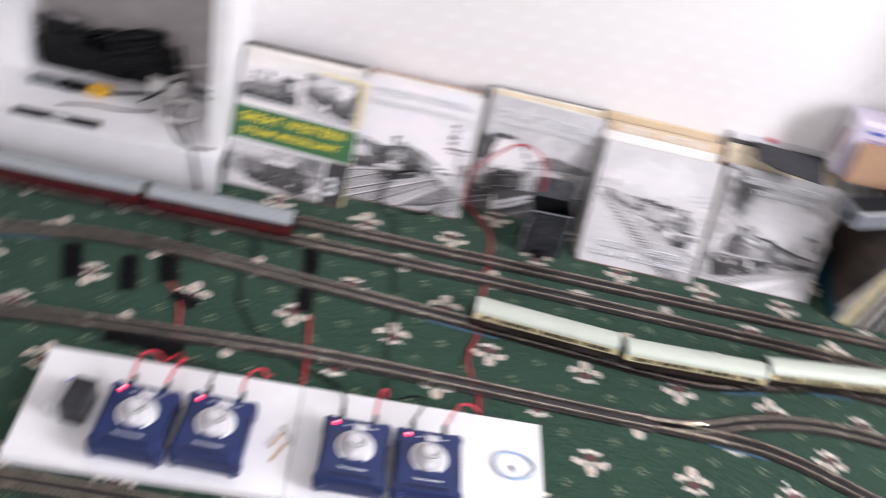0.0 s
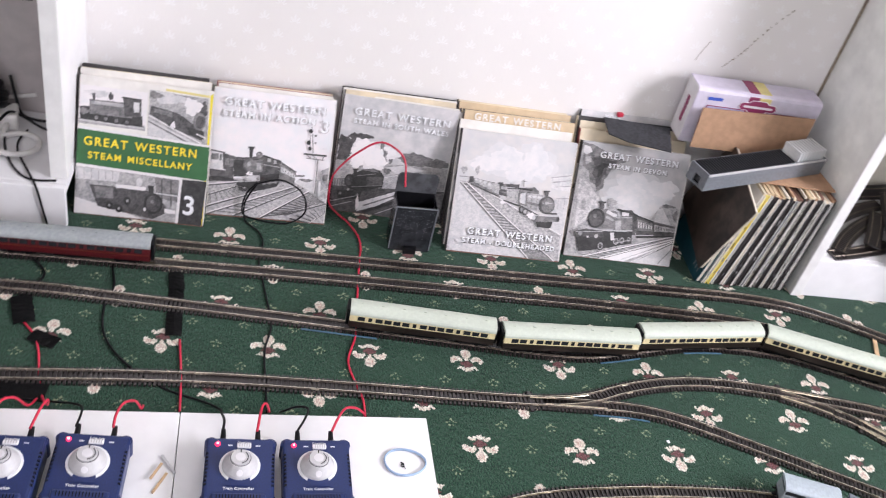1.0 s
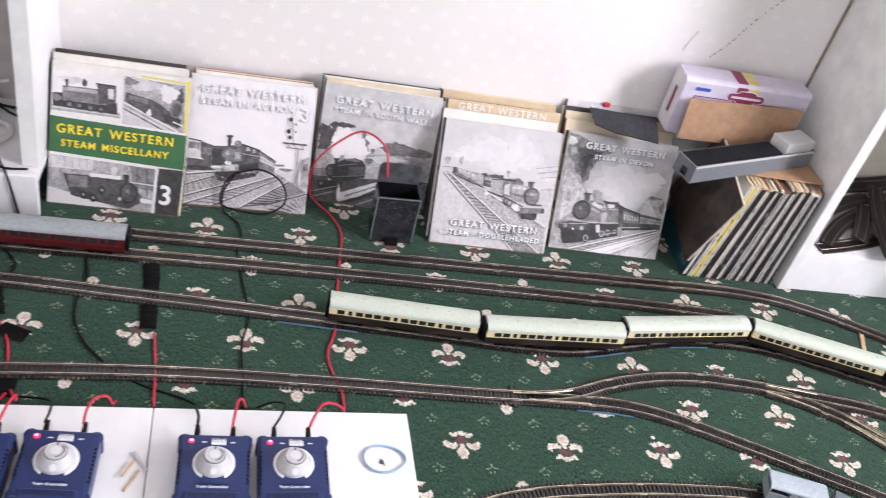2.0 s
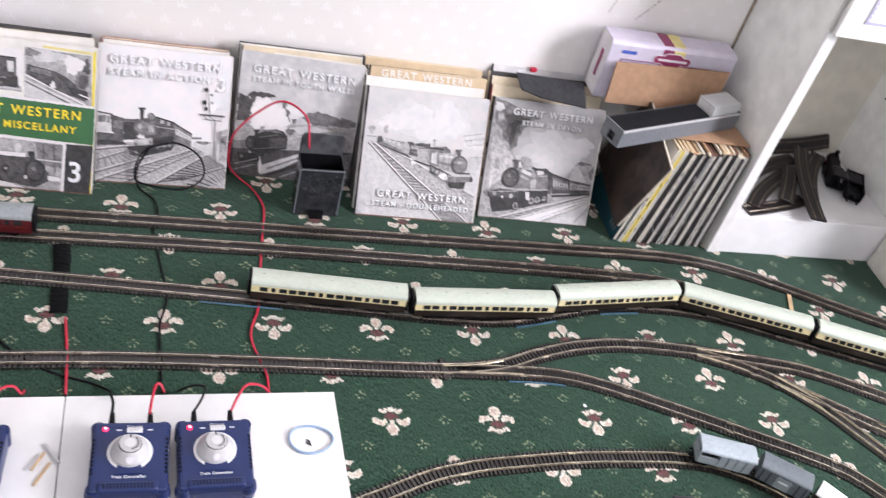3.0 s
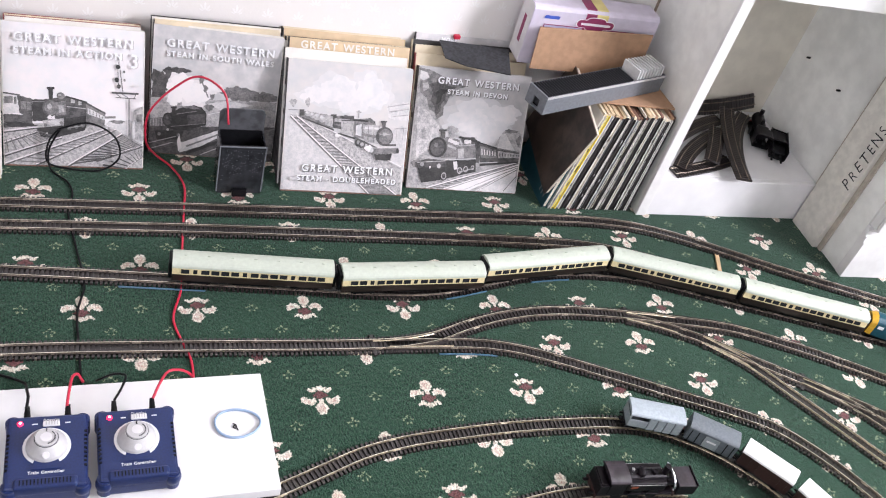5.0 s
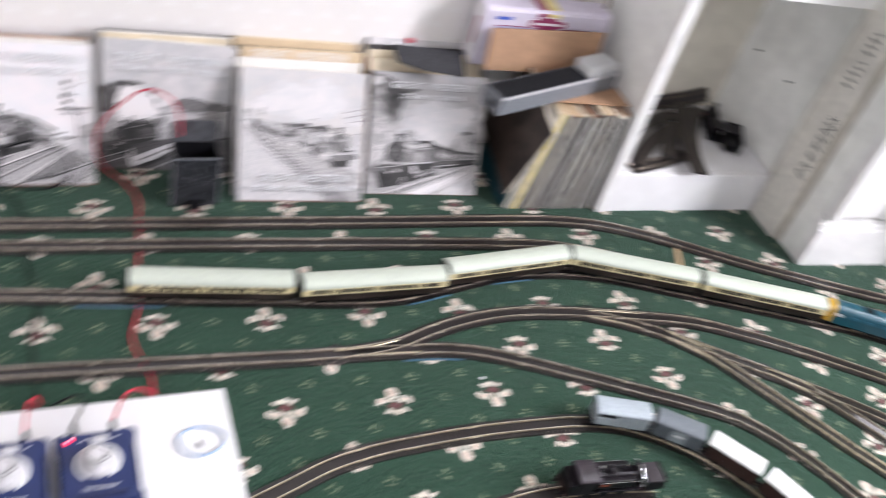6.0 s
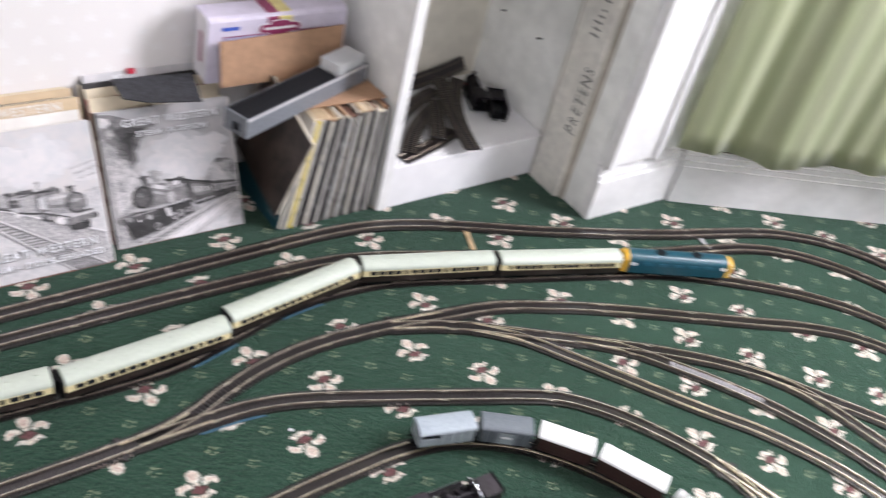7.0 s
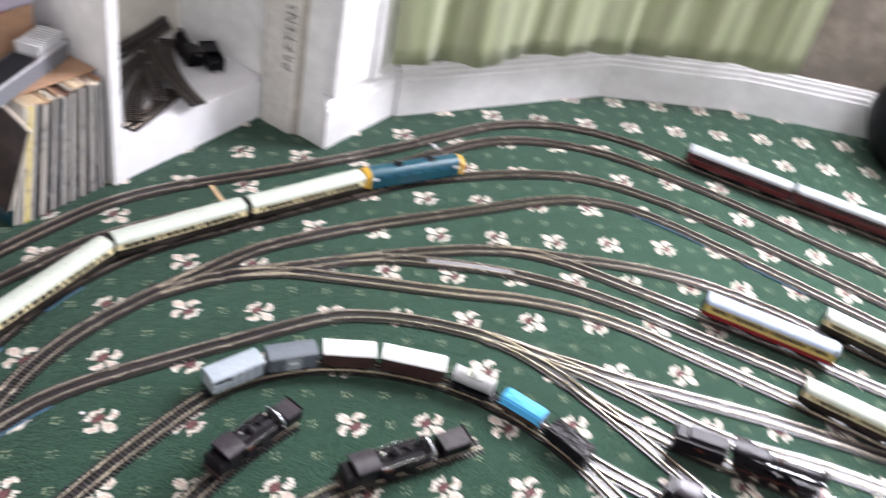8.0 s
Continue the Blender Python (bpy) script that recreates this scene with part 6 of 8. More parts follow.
    p("print_mid", disc(0.664, 0.381, 0.014, 0.016, 18))
    p("print_dark", disc(0.597, 0.406, 0.027, 0.031, 18))
    p("print_mid", disc(0.597, 0.406, 0.014, 0.016, 18))
    p("print_dark", disc(0.629, 0.393, 0.027, 0.031, 18))
    p("print_mid", disc(0.629, 0.393, 0.014, 0.016, 18))
    p("print_white", cloud(0.684, 0.364, 0.030, 0.026, 6))
    p("print_grey", [(0.705, 0.368), (0.935, 0.384), (0.943, 0.340), (0.718, 0.319)])
    p("print_dark", bar(0.818, 0.398, 0.914, 0.404, 0.014))
    p("print_black", [(0.738, 0.320), (0.885, 0.334), (0.876, 0.277), (0.752, 0.277)])
    p("print_light", disc(0.715, 0.351, 0.014, 0.018, 18))
    p("print_dark", disc(0.929, 0.360, 0.014, 0.018, 18))
    p("print_light", bar(0.727, 0.370, 0.928, 0.384, 0.006))
    p("print_light", cloud(0.060, 0.043, 0.054, 0.026, 2))
    p("print_light", cloud(0.115, 0.097, 0.060, 0.014, 3))
    p("print_mid", bar(0.886, 0.530, 0.996, 0.544, 0.006))
    p("print_mid", bar(0.907, 0.531, 0.908, 0.442, 0.005))
    p("print_mid", bar(0.963, 0.535, 0.963, 0.446, 0.005))


def art_devon(p):
    """Tank engine and coaches below an overhanging cliff."""
    for k, tone in enumerate(("haze_dim", "haze_mid", "print_haze")):
        for n, (u, v, ru, rv) in enumerate(((0.54, 0.63, 0.27, 0.16), (0.42, 0.54, 0.18, 0.13), (0.69, 0.52, 0.17, 0.12))):
            p(tone, cloud(u, v, ru * (1.18 - 0.17 * k), rv * (1.18 - 0.17 * k), n + 1 + 5 * k))
    for u, v, ru, rv, n in ((0.63, 0.62, 0.24, 0.105, 21), (0.50, 0.54, 0.15, 0.085, 22), (0.78, 0.66, 0.16, 0.09, 23)):
        p("print_haze", cloud(u, v, ru, rv, n))
        p("print_pale", cloud(u + 0.02, v, ru * 0.72, rv * 0.72, n + 4))
    p("print_mid", [(-0.001, 0.995), (0.383, 0.838), (0.301, 0.765), (0.222, 0.712), (0.225, 0.559), (0.276, 0.492), (0.231, 0.341), (0.115, 0.209), (0.018, 0.141), (0.006, 0.543)])
    p("print_rock", [(0.023, 0.681), (0.121, 0.642), (0.221, 0.540), (0.256, 0.468), (0.164, 0.336), (0.057, 0.252)])
    p("print_grey", [(0.002, 0.985), (0.10, 0.975), (0.22, 0.93), (0.34, 0.905), (0.42, 0.868), (0.36, 0.845), (0.33, 0.80), (0.285, 0.775), (0.27, 0.72), (0.245, 0.69), (0.25, 0.62), (0.20, 0.585), (0.17, 0.64), (0.12, 0.66), (0.09, 0.75), (0.03, 0.79)])
    p("print_dark", [(0.10, 0.86), (0.17, 0.89), (0.27, 0.86), (0.35, 0.862), (0.30, 0.825), (0.255, 0.80), (0.25, 0.745), (0.22, 0.71), (0.225, 0.65), (0.185, 0.615), (0.165, 0.69), (0.125, 0.73), (0.14, 0.80)])
    p("print_black", [(0.16, 0.80), (0.21, 0.835), (0.27, 0.825), (0.225, 0.785), (0.215, 0.73), (0.18, 0.70), (0.175, 0.76)])
    p("print_light", [(0.012, 0.965), (0.07, 0.955), (0.095, 0.915), (0.05, 0.885), (0.012, 0.90)])
    p("print_mid", [(0.04, 0.86), (0.085, 0.88), (0.10, 0.83), (0.06, 0.80)])
    p("print_mid", cloud(0.094, 0.456, 0.030, 0.046, 5))
    p("print_grey", cloud(0.064, 0.205, 0.040, 0.040, 6))
    p("print_mid", [(0.735, 0.391), (0.814, 0.530), (0.879, 0.545), (0.995, 0.512), (0.992, 0.287), (0.774, 0.362)])
    p("print_light", [(0.791, 0.497), (0.830, 0.512), (0.988, 0.312), (0.773, 0.368)])
    p("print_grey", cloud(0.881, 0.532, 0.060, 0.015, 4))
    p("print_grey", cloud(0.963, 0.455, 0.020, 0.046, 6))
    p("print_mid", [(0.014, 0.168), (0.624, 0.241), (0.985, 0.290), (1.000, 0.002), (0.001, 0.002)])
    p("print_light", [(0.62, 0.002), (0.976, 0.206), (1.001, 0.002)])
    ties(p, "print_grey", (0.127, 0.013), (0.980, 0.276), (0.319, 0.002), (0.988, 0.251), 22, 0.009)
    p("print_white", [(0.36, 0.004), (0.978, 0.238), (0.986, 0.214), (0.56, 0.002)])
    p("print_dark", bar(0.182, -0.004, 0.989, 0.269, 0.013))
    p("print_white", bar(0.180, 0.010, 0.987, 0.275, 0.010))
    p("print_dark", bar(0.334, -0.008, 0.989, 0.245, 0.013))
    p("print_white", bar(0.332, 0.006, 0.988, 0.251, 0.010))
    p("print_dark", bar(0.497, -0.015, 0.989, 0.229, 0.012))
    p("print_white", bar(0.495, -0.001, 0.988, 0.235, 0.009))
    p("print_dark", bar(0.632, -0.014, 0.985, 0.213, 0.012))
    p("print_white", bar(0.629, 0.000, 0.984, 0.219, 0.009))
    p("print_grey", bar(0.882, 0.014, 0.988, 0.155, 0.007))
    p("print_dark", [(0.602, 0.413), (0.772, 0.377), (0.980, 0.357), (0.987, 0.277), (0.632, 0.232)])
    p("print_grey", [(0.616, 0.389), (0.767, 0.364), (0.778, 0.298), (0.633, 0.289)])
    p("print_mid", [(0.782, 0.359), (0.978, 0.347), (0.983, 0.312), (0.792, 0.299)])
    p("print_white", bar(0.633, 0.368, 0.642, 0.318, 0.008))
    p("print_white", bar(0.658, 0.364, 0.666, 0.317, 0.008))
    p("print_white", bar(0.682, 0.360, 0.690, 0.316, 0.008))
    p("print_white", bar(0.707, 0.357, 0.714, 0.316, 0.008))
    p("print_white", bar(0.731, 0.353, 0.738, 0.315, 0.008))
    p("print_white", bar(0.756, 0.349, 0.762, 0.315, 0.008))
    p("print_dark", bar(0.801, 0.344, 0.806, 0.313, 0.007))
    p("print_dark", bar(0.827, 0.343, 0.832, 0.315, 0.007))
    p("print_dark", bar(0.853, 0.341, 0.857, 0.316, 0.007))
    p("print_dark", bar(0.879, 0.340, 0.883, 0.318, 0.007))
    p("print_dark", bar(0.905, 0.339, 0.908, 0.320, 0.007))
    p("print_dark", bar(0.930, 0.337, 0.933, 0.321, 0.007))
    p("print_dark", bar(0.956, 0.336, 0.959, 0.323, 0.007))
    p("print_black", bar(0.597, 0.419, 0.771, 0.381, 0.013))
    p("print_grey", bar(0.771, 0.381, 0.979, 0.360, 0.010))
    p("print_black", bar(0.632, 0.228, 0.984, 0.277, 0.015))
    p("print_light", bar(0.629, 0.247, 0.791, 0.264, 0.007))
    p("print_mid", cloud(0.350, 0.506, 0.047, 0.034, 3))
    p("print_light", cloud(0.431, 0.480, 0.040, 0.022, 4))
    p("print_grey", [(0.227, 0.422), (0.317, 0.447), (0.425, 0.429), (0.465, 0.290), (0.278, 0.263)])
    p("print_light", bar(0.324, 0.422, 0.421, 0.391, 0.030))
    p("print_mid", bar(0.324, 0.378, 0.400, 0.352, 0.020))
    p("print_black", disc(0.236, 0.354, 0.080, 0.086, 18))
    p("print_dark", disc(0.233, 0.353, 0.062, 0.069, 18))
    p("print_grey", disc(0.220, 0.371, 0.017, 0.018, 18))
    p("print_dark", [(0.242, 0.489), (0.286, 0.492), (0.290, 0.432), (0.258, 0.430)])
    p("print_dark", bar(0.228, 0.495, 0.298, 0.500, 0.015))
    p("print_mid", disc(0.360, 0.453, 0.033, 0.023, 18))
    p("print_dark", [(0.436, 0.449), (0.546, 0.461), (0.612, 0.411), (0.623, 0.247), (0.563, 0.243)])
    p("print_grey", [(0.395, 0.386), (0.565, 0.408), (0.592, 0.276), (0.414, 0.265)])
    p("print_mid", bar(0.403, 0.377, 0.563, 0.398, 0.010))
    p("print_mid", [(0.417, 0.353), (0.467, 0.360), (0.480, 0.279), (0.430, 0.272)])
    p("print_black", bar(0.415, 0.454, 0.608, 0.420, 0.017))
    p("print_light", [(0.467, 0.401), (0.528, 0.405), (0.523, 0.436), (0.462, 0.432)])
    p("print_black", [(0.065, 0.218), (0.314, 0.249), (0.588, 0.270), (0.604, 0.170), (0.338, 0.094), (0.125, 0.050)])
    p("print_dark", [(0.052, 0.217), (0.159, 0.255), (0.317, 0.249), (0.333, 0.194), (0.077, 0.172)])
    p("print_mid", bar(0.070, 0.218, 0.318, 0.246, 0.007))
    p("print_mid", disc(0.115, 0.206, 0.017, 0.020, 18))
    p("print_mid", disc(0.264, 0.199, 0.017, 0.020, 18))
    p("print_light", bar(0.313, 0.255, 0.586, 0.282, 0.007))
    p("print_black", disc(0.318, 0.118, 0.032, 0.041, 18))
    p("print_mid", disc(0.318, 0.118, 0.023, 0.030, 18))
    p("print_dark", disc(0.318, 0.118, 0.016, 0.021, 18))
    p("print_black", disc(0.455, 0.173, 0.033, 0.040, 18))
    p("print_mid", disc(0.455, 0.173, 0.024, 0.029, 18))
    p("print_dark", disc(0.455, 0.173, 0.017, 0.020, 18))
    p("print_black", disc(0.507, 0.187, 0.030, 0.037, 18))
    p("print_mid", disc(0.507, 0.187, 0.022, 0.027, 18))
    p("print_dark", disc(0.507, 0.187, 0.015, 0.018, 18))
    p("print_black", disc(0.568, 0.204, 0.022, 0.026, 18))
    p("print_mid", disc(0.568, 0.204, 0.016, 0.019, 18))
    p("print_dark", disc(0.568, 0.204, 0.011, 0.013, 18))
    p("print_light", [(0.387, 0.244), (0.423, 0.250), (0.434, 0.184), (0.404, 0.176)])
    p("print_mid", bar(0.452, 0.160, 0.573, 0.196, 0.007))
    p("print_black", [(0.090, 0.142), (0.258, 0.167), (0.256, 0.073), (0.122, 0.050)])
    p("print_white", disc(0.187, 0.185, 0.008, 0.011, 18))


def art_miscellany(p):
    """Three framed photographs round a green title band."""
    p("yellow_print", [(0.974, 0.975), (1.001, 0.993), (1.003, 0.004), (0.985, 0.005)])
    p("pale_yellow", [(0.635, 0.982), (0.966, 0.974), (0.968, 0.957), (0.637, 0.965)])
    p("print_white", [(0.004, 0.931), (0.507, 0.937), (0.503, 0.661), (0.004, 0.665)])
    p("print_mid", [(0.004, 0.700), (0.491, 0.701), (0.503, 0.661), (0.004, 0.661)])
    p("print_light", cloud(0.135, 0.883, 0.085, 0.024, 2))
    p("print_black", [(0.008, 0.780), (0.080, 0.789), (0.474, 0.762), (0.479, 0.686), (0.012, 0.690)])
    p("print_grey", [(0.076, 0.837), (0.392, 0.845), (0.396, 0.738), (0.085, 0.734)])
    p("print_mid", [(0.087, 0.828), (0.386, 0.833), (0.389, 0.809), (0.090, 0.804)])
    p("print_dark", [(0.093, 0.881), (0.117, 0.884), (0.118, 0.836), (0.101, 0.834)])
    p("print_dark", disc(0.233, 0.872, 0.019, 0.024, 18))
    p("print_dark", bar(0.230, 0.904, 0.232, 0.882, 0.010))
    p("print_dark", [(0.323, 0.877), (0.458, 0.878), (0.464, 0.757), (0.340, 0.744)])
    p("print_light", [(0.401, 0.856), (0.447, 0.855), (0.447, 0.786), (0.409, 0.784)])
    p("print_black", bar(0.312, 0.879, 0.461, 0.878, 0.010))
    p("print_black", disc(0.133, 0.713, 0.026, 0.028, 18))
    p("print_grey", disc(0.133, 0.713, 0.014, 0.014, 18))
    p("print_black", disc(0.203, 0.712, 0.026, 0.028, 18))
    p("print_grey", disc(0.203, 0.712, 0.014, 0.014, 18))
    p("print_black", disc(0.282, 0.708, 0.026, 0.028, 18))
    p("print_grey", disc(0.282, 0.708, 0.014, 0.014, 18))
    p("print_black", disc(0.361, 0.705, 0.026, 0.028, 18))
    p("print_grey", disc(0.361, 0.705, 0.014, 0.014, 18))
    p("print_light", bar(0.009, 0.683, 0.491, 0.677, 0.007))
    p("print_grey", cloud(0.042, 0.750, 0.031, 0.024, 4))
    p("print_mid", [(0.518, 0.959), (0.960, 0.949), (0.981, 0.613), (0.521, 0.629)])
    p("print_light", cloud(0.669, 0.917, 0.120, 0.041, 3))
    p("print_grey", cloud(0.564, 0.927, 0.051, 0.024, 4))
    p("print_dark", cloud(0.926, 0.868, 0.034, 0.052, 5))
    p("print_light", [(0.521, 0.751), (0.899, 0.616), (0.776, 0.617), (0.523, 0.636)])
    p("print_grey", bar(0.519, 0.736, 0.828, 0.617, 0.012))
    p("print_white", bar(0.521, 0.778, 0.934, 0.621, 0.010))
    p("print_dark", [(0.534, 0.850), (0.750, 0.816), (0.943, 0.709), (0.934, 0.642), (0.712, 0.706), (0.527, 0.786)])
    p("print_grey", [(0.557, 0.835), (0.698, 0.819), (0.702, 0.785), (0.560, 0.805)])
    p("print_white", cloud(0.847, 0.878, 0.065, 0.059, 1))
    p("print_grey", disc(0.905, 0.778, 0.048, 0.066, 18))
    p("print_dark", disc(0.909, 0.775, 0.032, 0.048, 18))
    p("print_black", [(0.814, 0.730), (0.948, 0.710), (0.951, 0.651), (0.829, 0.683)])
    p("print_white", cloud(0.709, 0.730, 0.017, 0.024, 5))
    p("print_white", bar(0.889, 0.688, 0.963, 0.666, 0.009))
    p("print_white", [(-0.003, 0.643), (1.015, 0.617), (1.016, 0.600), (-0.003, 0.622)])
    p("cover_green", [(-0.003, 0.622), (1.012, 0.601), (1.011, 0.351), (-0.025, 0.371)])
    p("print_white", [(-0.025, 0.371), (0.810, 0.353), (0.811, 0.332), (-0.025, 0.350)])
    p("print_mid", [(-0.025, 0.350), (0.798, 0.334), (0.796, 0.009), (0.000, -0.000)])
    p("print_white", [(-0.010, 0.120), (0.118, 0.098), (0.528, 0.010), (-0.000, 0.003)])
    p("print_light", [(-0.024, 0.346), (0.329, 0.340), (0.319, 0.265), (-0.017, 0.257)])
    p("print_mid", bar(0.007, 0.340, 0.013, 0.261, 0.007))
    p("print_mid", bar(0.060, 0.340, 0.067, 0.265, 0.007))
    p("print_mid", bar(0.114, 0.340, 0.121, 0.268, 0.007))
    p("print_mid", bar(0.168, 0.340, 0.174, 0.271, 0.007))
    p("print_mid", bar(0.221, 0.340, 0.228, 0.275, 0.007))
    p("print_mid", bar(0.275, 0.340, 0.281, 0.278, 0.007))
    p("print_grey", [(0.601, 0.333), (0.792, 0.330), (0.791, 0.169), (0.620, 0.182)])
    p("print_dark", bar(0.652, 0.326, 0.667, 0.153, 0.010))
    p("print_dark", bar(0.724, 0.324, 0.739, 0.128, 0.010))
    p("print_light", bar(0.616, 0.216, 0.793, 0.211, 0.009))
    p("print_dark", [(0.107, 0.225), (0.520, 0.236), (0.635, 0.202), (0.723, 0.084), (0.600, 0.016), (0.176, 0.070)])
    p("print_white", bar(0.307, 0.236, 0.537, 0.238, 0.027))
    p("print_grey", [(0.144, 0.215), (0.287, 0.220), (0.295, 0.141), (0.162, 0.131)])
    p("print_light", disc(0.482, 0.283, 0.024, 0.034, 18))
    p("print_black", disc(0.600, 0.134, 0.072, 0.079, 18))
    p("print_dark", disc(0.600, 0.134, 0.055, 0.062, 18))
    p("print_grey", disc(0.592, 0.147, 0.014, 0.014, 18))
    p("print_black", [(0.548, 0.267), (0.599, 0.267), (0.599, 0.207), (0.563, 0.206)])
    p("print_black", disc(0.265, 0.085, 0.029, 0.031, 18))
    p("print_mid", disc(0.265, 0.085, 0.010, 0.010, 18))
    p("print_black", disc(0.339, 0.070, 0.029, 0.031, 18))
    p("print_mid", disc(0.339, 0.070, 0.010, 0.010, 18))
    p("print_black", disc(0.401, 0.134, 0.029, 0.031, 18))
    p("print_mid", disc(0.401, 0.134, 0.010, 0.010, 18))
    p("print_white", [(0.689, 0.107), (0.778, 0.101), (0.779, 0.073), (0.693, 0.076)])
    p("print_light", disc(0.537, 0.085, 0.012, 0.014, 18))
    p("print_white", [(0.790, 0.343), (0.811, 0.343), (0.802, 0.007), (0.780, 0.007)])
    p("print_black", [(0.811, 0.343), (1.015, 0.345), (0.986, 0.005), (0.802, 0.007)])


ART = dict(action=art_action, wales=art_wales, doubleheaded=art_doubleheaded, devon=art_devon, miscellany=art_miscellany)


def ragged(pts, seed):
    """Break the straight edges of a larger printed shape into small uneven steps, as in a half-tone print."""
    us, vs = [q[0] for q in pts], [q[1] for q in pts]
    area = abs(sum(pts[k - 1][0] * q[1] - q[0] * pts[k - 1][1] for k, q in enumerate(pts))) / 2
    if area / max(max(us) - min(us), max(vs) - min(vs)) < 0.006:
        return pts
    rng, out = random.Random(seed), []
    for k, b in enumerate(pts):
        a = pts[k - 1]
        n = max(1, int(math.dist(a, b) / 0.0028))
        for i in range(n):
            f = i / n
            r = 0.0005 if i else 0.0
            out.append((a[0] + (b[0] - a[0]) * f + rng.uniform(-r, r), a[1] + (b[1] - a[1]) * f + rng.uniform(-r, r)))
    return out


def book(label, x, y, w, h, lean, t, cover, spine, art=None, titles=(), turn=0.0, back="cover_white"):
    """A hardback standing on its lower edge: two boards, spine and page block, with its printed jacket."""
    ob = thing("book", label, "book", pose(x, y, 0.0006, 90 - lean, 0, turn), "books along the wall")
    part("front_cover", box(-w / 2, w / 2, 0, h, -0.0018, 0.0, 0.0004), cover, ob)
    part("back_cover", box(-w / 2, w / 2, 0, h, -t, -t + 0.0018, 0.0004), back, ob)
    part("page_block", box(-w / 2 + 0.001, w / 2 - 0.004, 0.003, h - 0.003, -t + 0.0019, -0.0019), "pages", ob)
    if art:
        part("worn_lower_edge", box(-w / 2, w / 2, -0.0006, 0.0016, -0.0016, 0.0007, 0.0003), "worn_board", ob, "brown worn board edge")
        part("worn_fore_edge", box(w / 2 - 0.0012, w / 2 + 0.0004, 0.002, h - 0.002, -0.0016, 0.0006, 0.0003), "cover_white", ob)
    sp = part("spine", box(-w / 2 - 0.0016, -w / 2 - 0.0001, 0, h, -t, 0.0, 0.0005), spine, ob)
    layers = [0]
    if art:
        prints = {}

        def p(tone, shape):
            pts = [((min(max(u, 0.0), 1.0) - 0.5) * w, min(max(v, 0.0), 1.0) * h) for u, v in shape]
            clean = [q for k, q in enumerate(pts) if (Vector(q) - Vector(pts[k - 1])).length > 1e-6]
            if len(clean) > 2:
                clean = ragged(clean, layers[0])
                flat(clean, 0.00004 + 0.000024 * layers[0], 0.00002, prints.setdefault(tone, bmesh.new()))
                layers[0] += 1

        ART[art](p)
        for tone, bm in prints.items():
            tagged(part("cover_print", bm, tone, ob), kind="stuff")
        for i, v in enumerate((0.15, 0.40, 0.62)):
            part("spine_lettering", box(-w / 2 - 0.0020, -w / 2 - 0.0016, h * v, h * (v + 0.18), -t * 0.75, -t * 0.3), "knob", sp)
    zt = 0.0010 + 0.000024 * layers[0]
    for text, size, u, v, mat, stretch in titles:
        words("title", text, size * 0.89, ob, Matrix.Translation(((u - 0.5) * w, v * h, zt)), mat, 0.0003, stretch, 0.0004, 1.24)
        if mat == "lettering":
            words("title_shadow", text, size * 0.89, ob, Matrix.Translation(((u - 0.5) * w + 0.0012, v * h - 0.0010, zt - 0.0003)), "print_dark" if art in ("devon", "doubleheaded") else "haze_dim", 0.0002, stretch, 0.0005, 1.24)
    return ob


def stack(x, y, w, h, lean, t, count, seed, covers, drop=0.0, jitter=0.02, tops=(), spines=()):
    """Books behind the front one, each set a thickness further back; drop lowers the tops row by row, tops sets them one by one."""
    rng = random.Random(seed)
    yy, tt = y, t
    for i in range(count):
        yy += tt / math.cos(radians(lean)) + 0.0008
        tt = rng.uniform(0.0075, 0.0125)
        hh = h * (1 - drop * (i + 1) + rng.uniform(-jitter, jitter))
        hh = h * tops[i] if tops else hh
        ww = w * rng.uniform(0.95, 1.0)
        cov = covers[i % len(covers)]
        titles = [("GREAT WESTERN", 0.0195, 0.48, 0.955, "cover_white", 1.0)] if (seed, i) == (12, 1) else [("MORE", 0.011, 0.30, 0.965, "lettering", 1.0)] if (seed, i) == (15, 3) else ()
        book("hardback book partly hidden in a leaning stack", x + rng.uniform(-0.005, 0.005), yy, ww, hh, lean - 0.4 * i, tt, cov, spines[i % len(spines)] if spines else rng.choice(("cover_dark", "cover_red", "cover_cream", "cover_dark")), titles=titles, turn=rng.uniform(-0.7, 0.7), back=rng.choice(("cover_dark", "cover_cream", "cover_red")))


GW = "GREAT WESTERN"
book("white book with a green band and yellow title", -0.2290, 0.2770, 0.210, 0.232, 21, 0.014, "cover_white", "cover_dark", "miscellany",
     [(GW, 0.0225, 0.48, 0.540, "yellow_print", 0.96), ("STEAM MISCELLANY", 0.0178, 0.48, 0.440, "yellow_print", 0.96), ("3", 0.052, 0.875, 0.145, "lettering", 0.95)], turn=-1.5)
stack(-0.228, 0.2770, 0.208, 0.234, 21, 0.014, 2, 1, ["cover_white", "cover_dark", "cover_white"], -0.006, 0.010)
book("pale book with a station photograph of a tank engine", -0.019, 0.312, 0.205, 0.222, 24, 0.013, "photo_warm", "cover_white", "action",
     [(GW, 0.0205, 0.50, 0.905, "lettering", 1.0), ("STEAM IN ACTION", 0.0170, 0.46, 0.815, "lettering", 1.0), ("3", 0.034, 0.925, 0.785, "lettering", 0.9)], turn=1.0)
stack(-0.017, 0.312, 0.205, 0.222, 24, 0.013, 2, 2, ["cover_white", "cover_cream"], 0.008, 0.006)
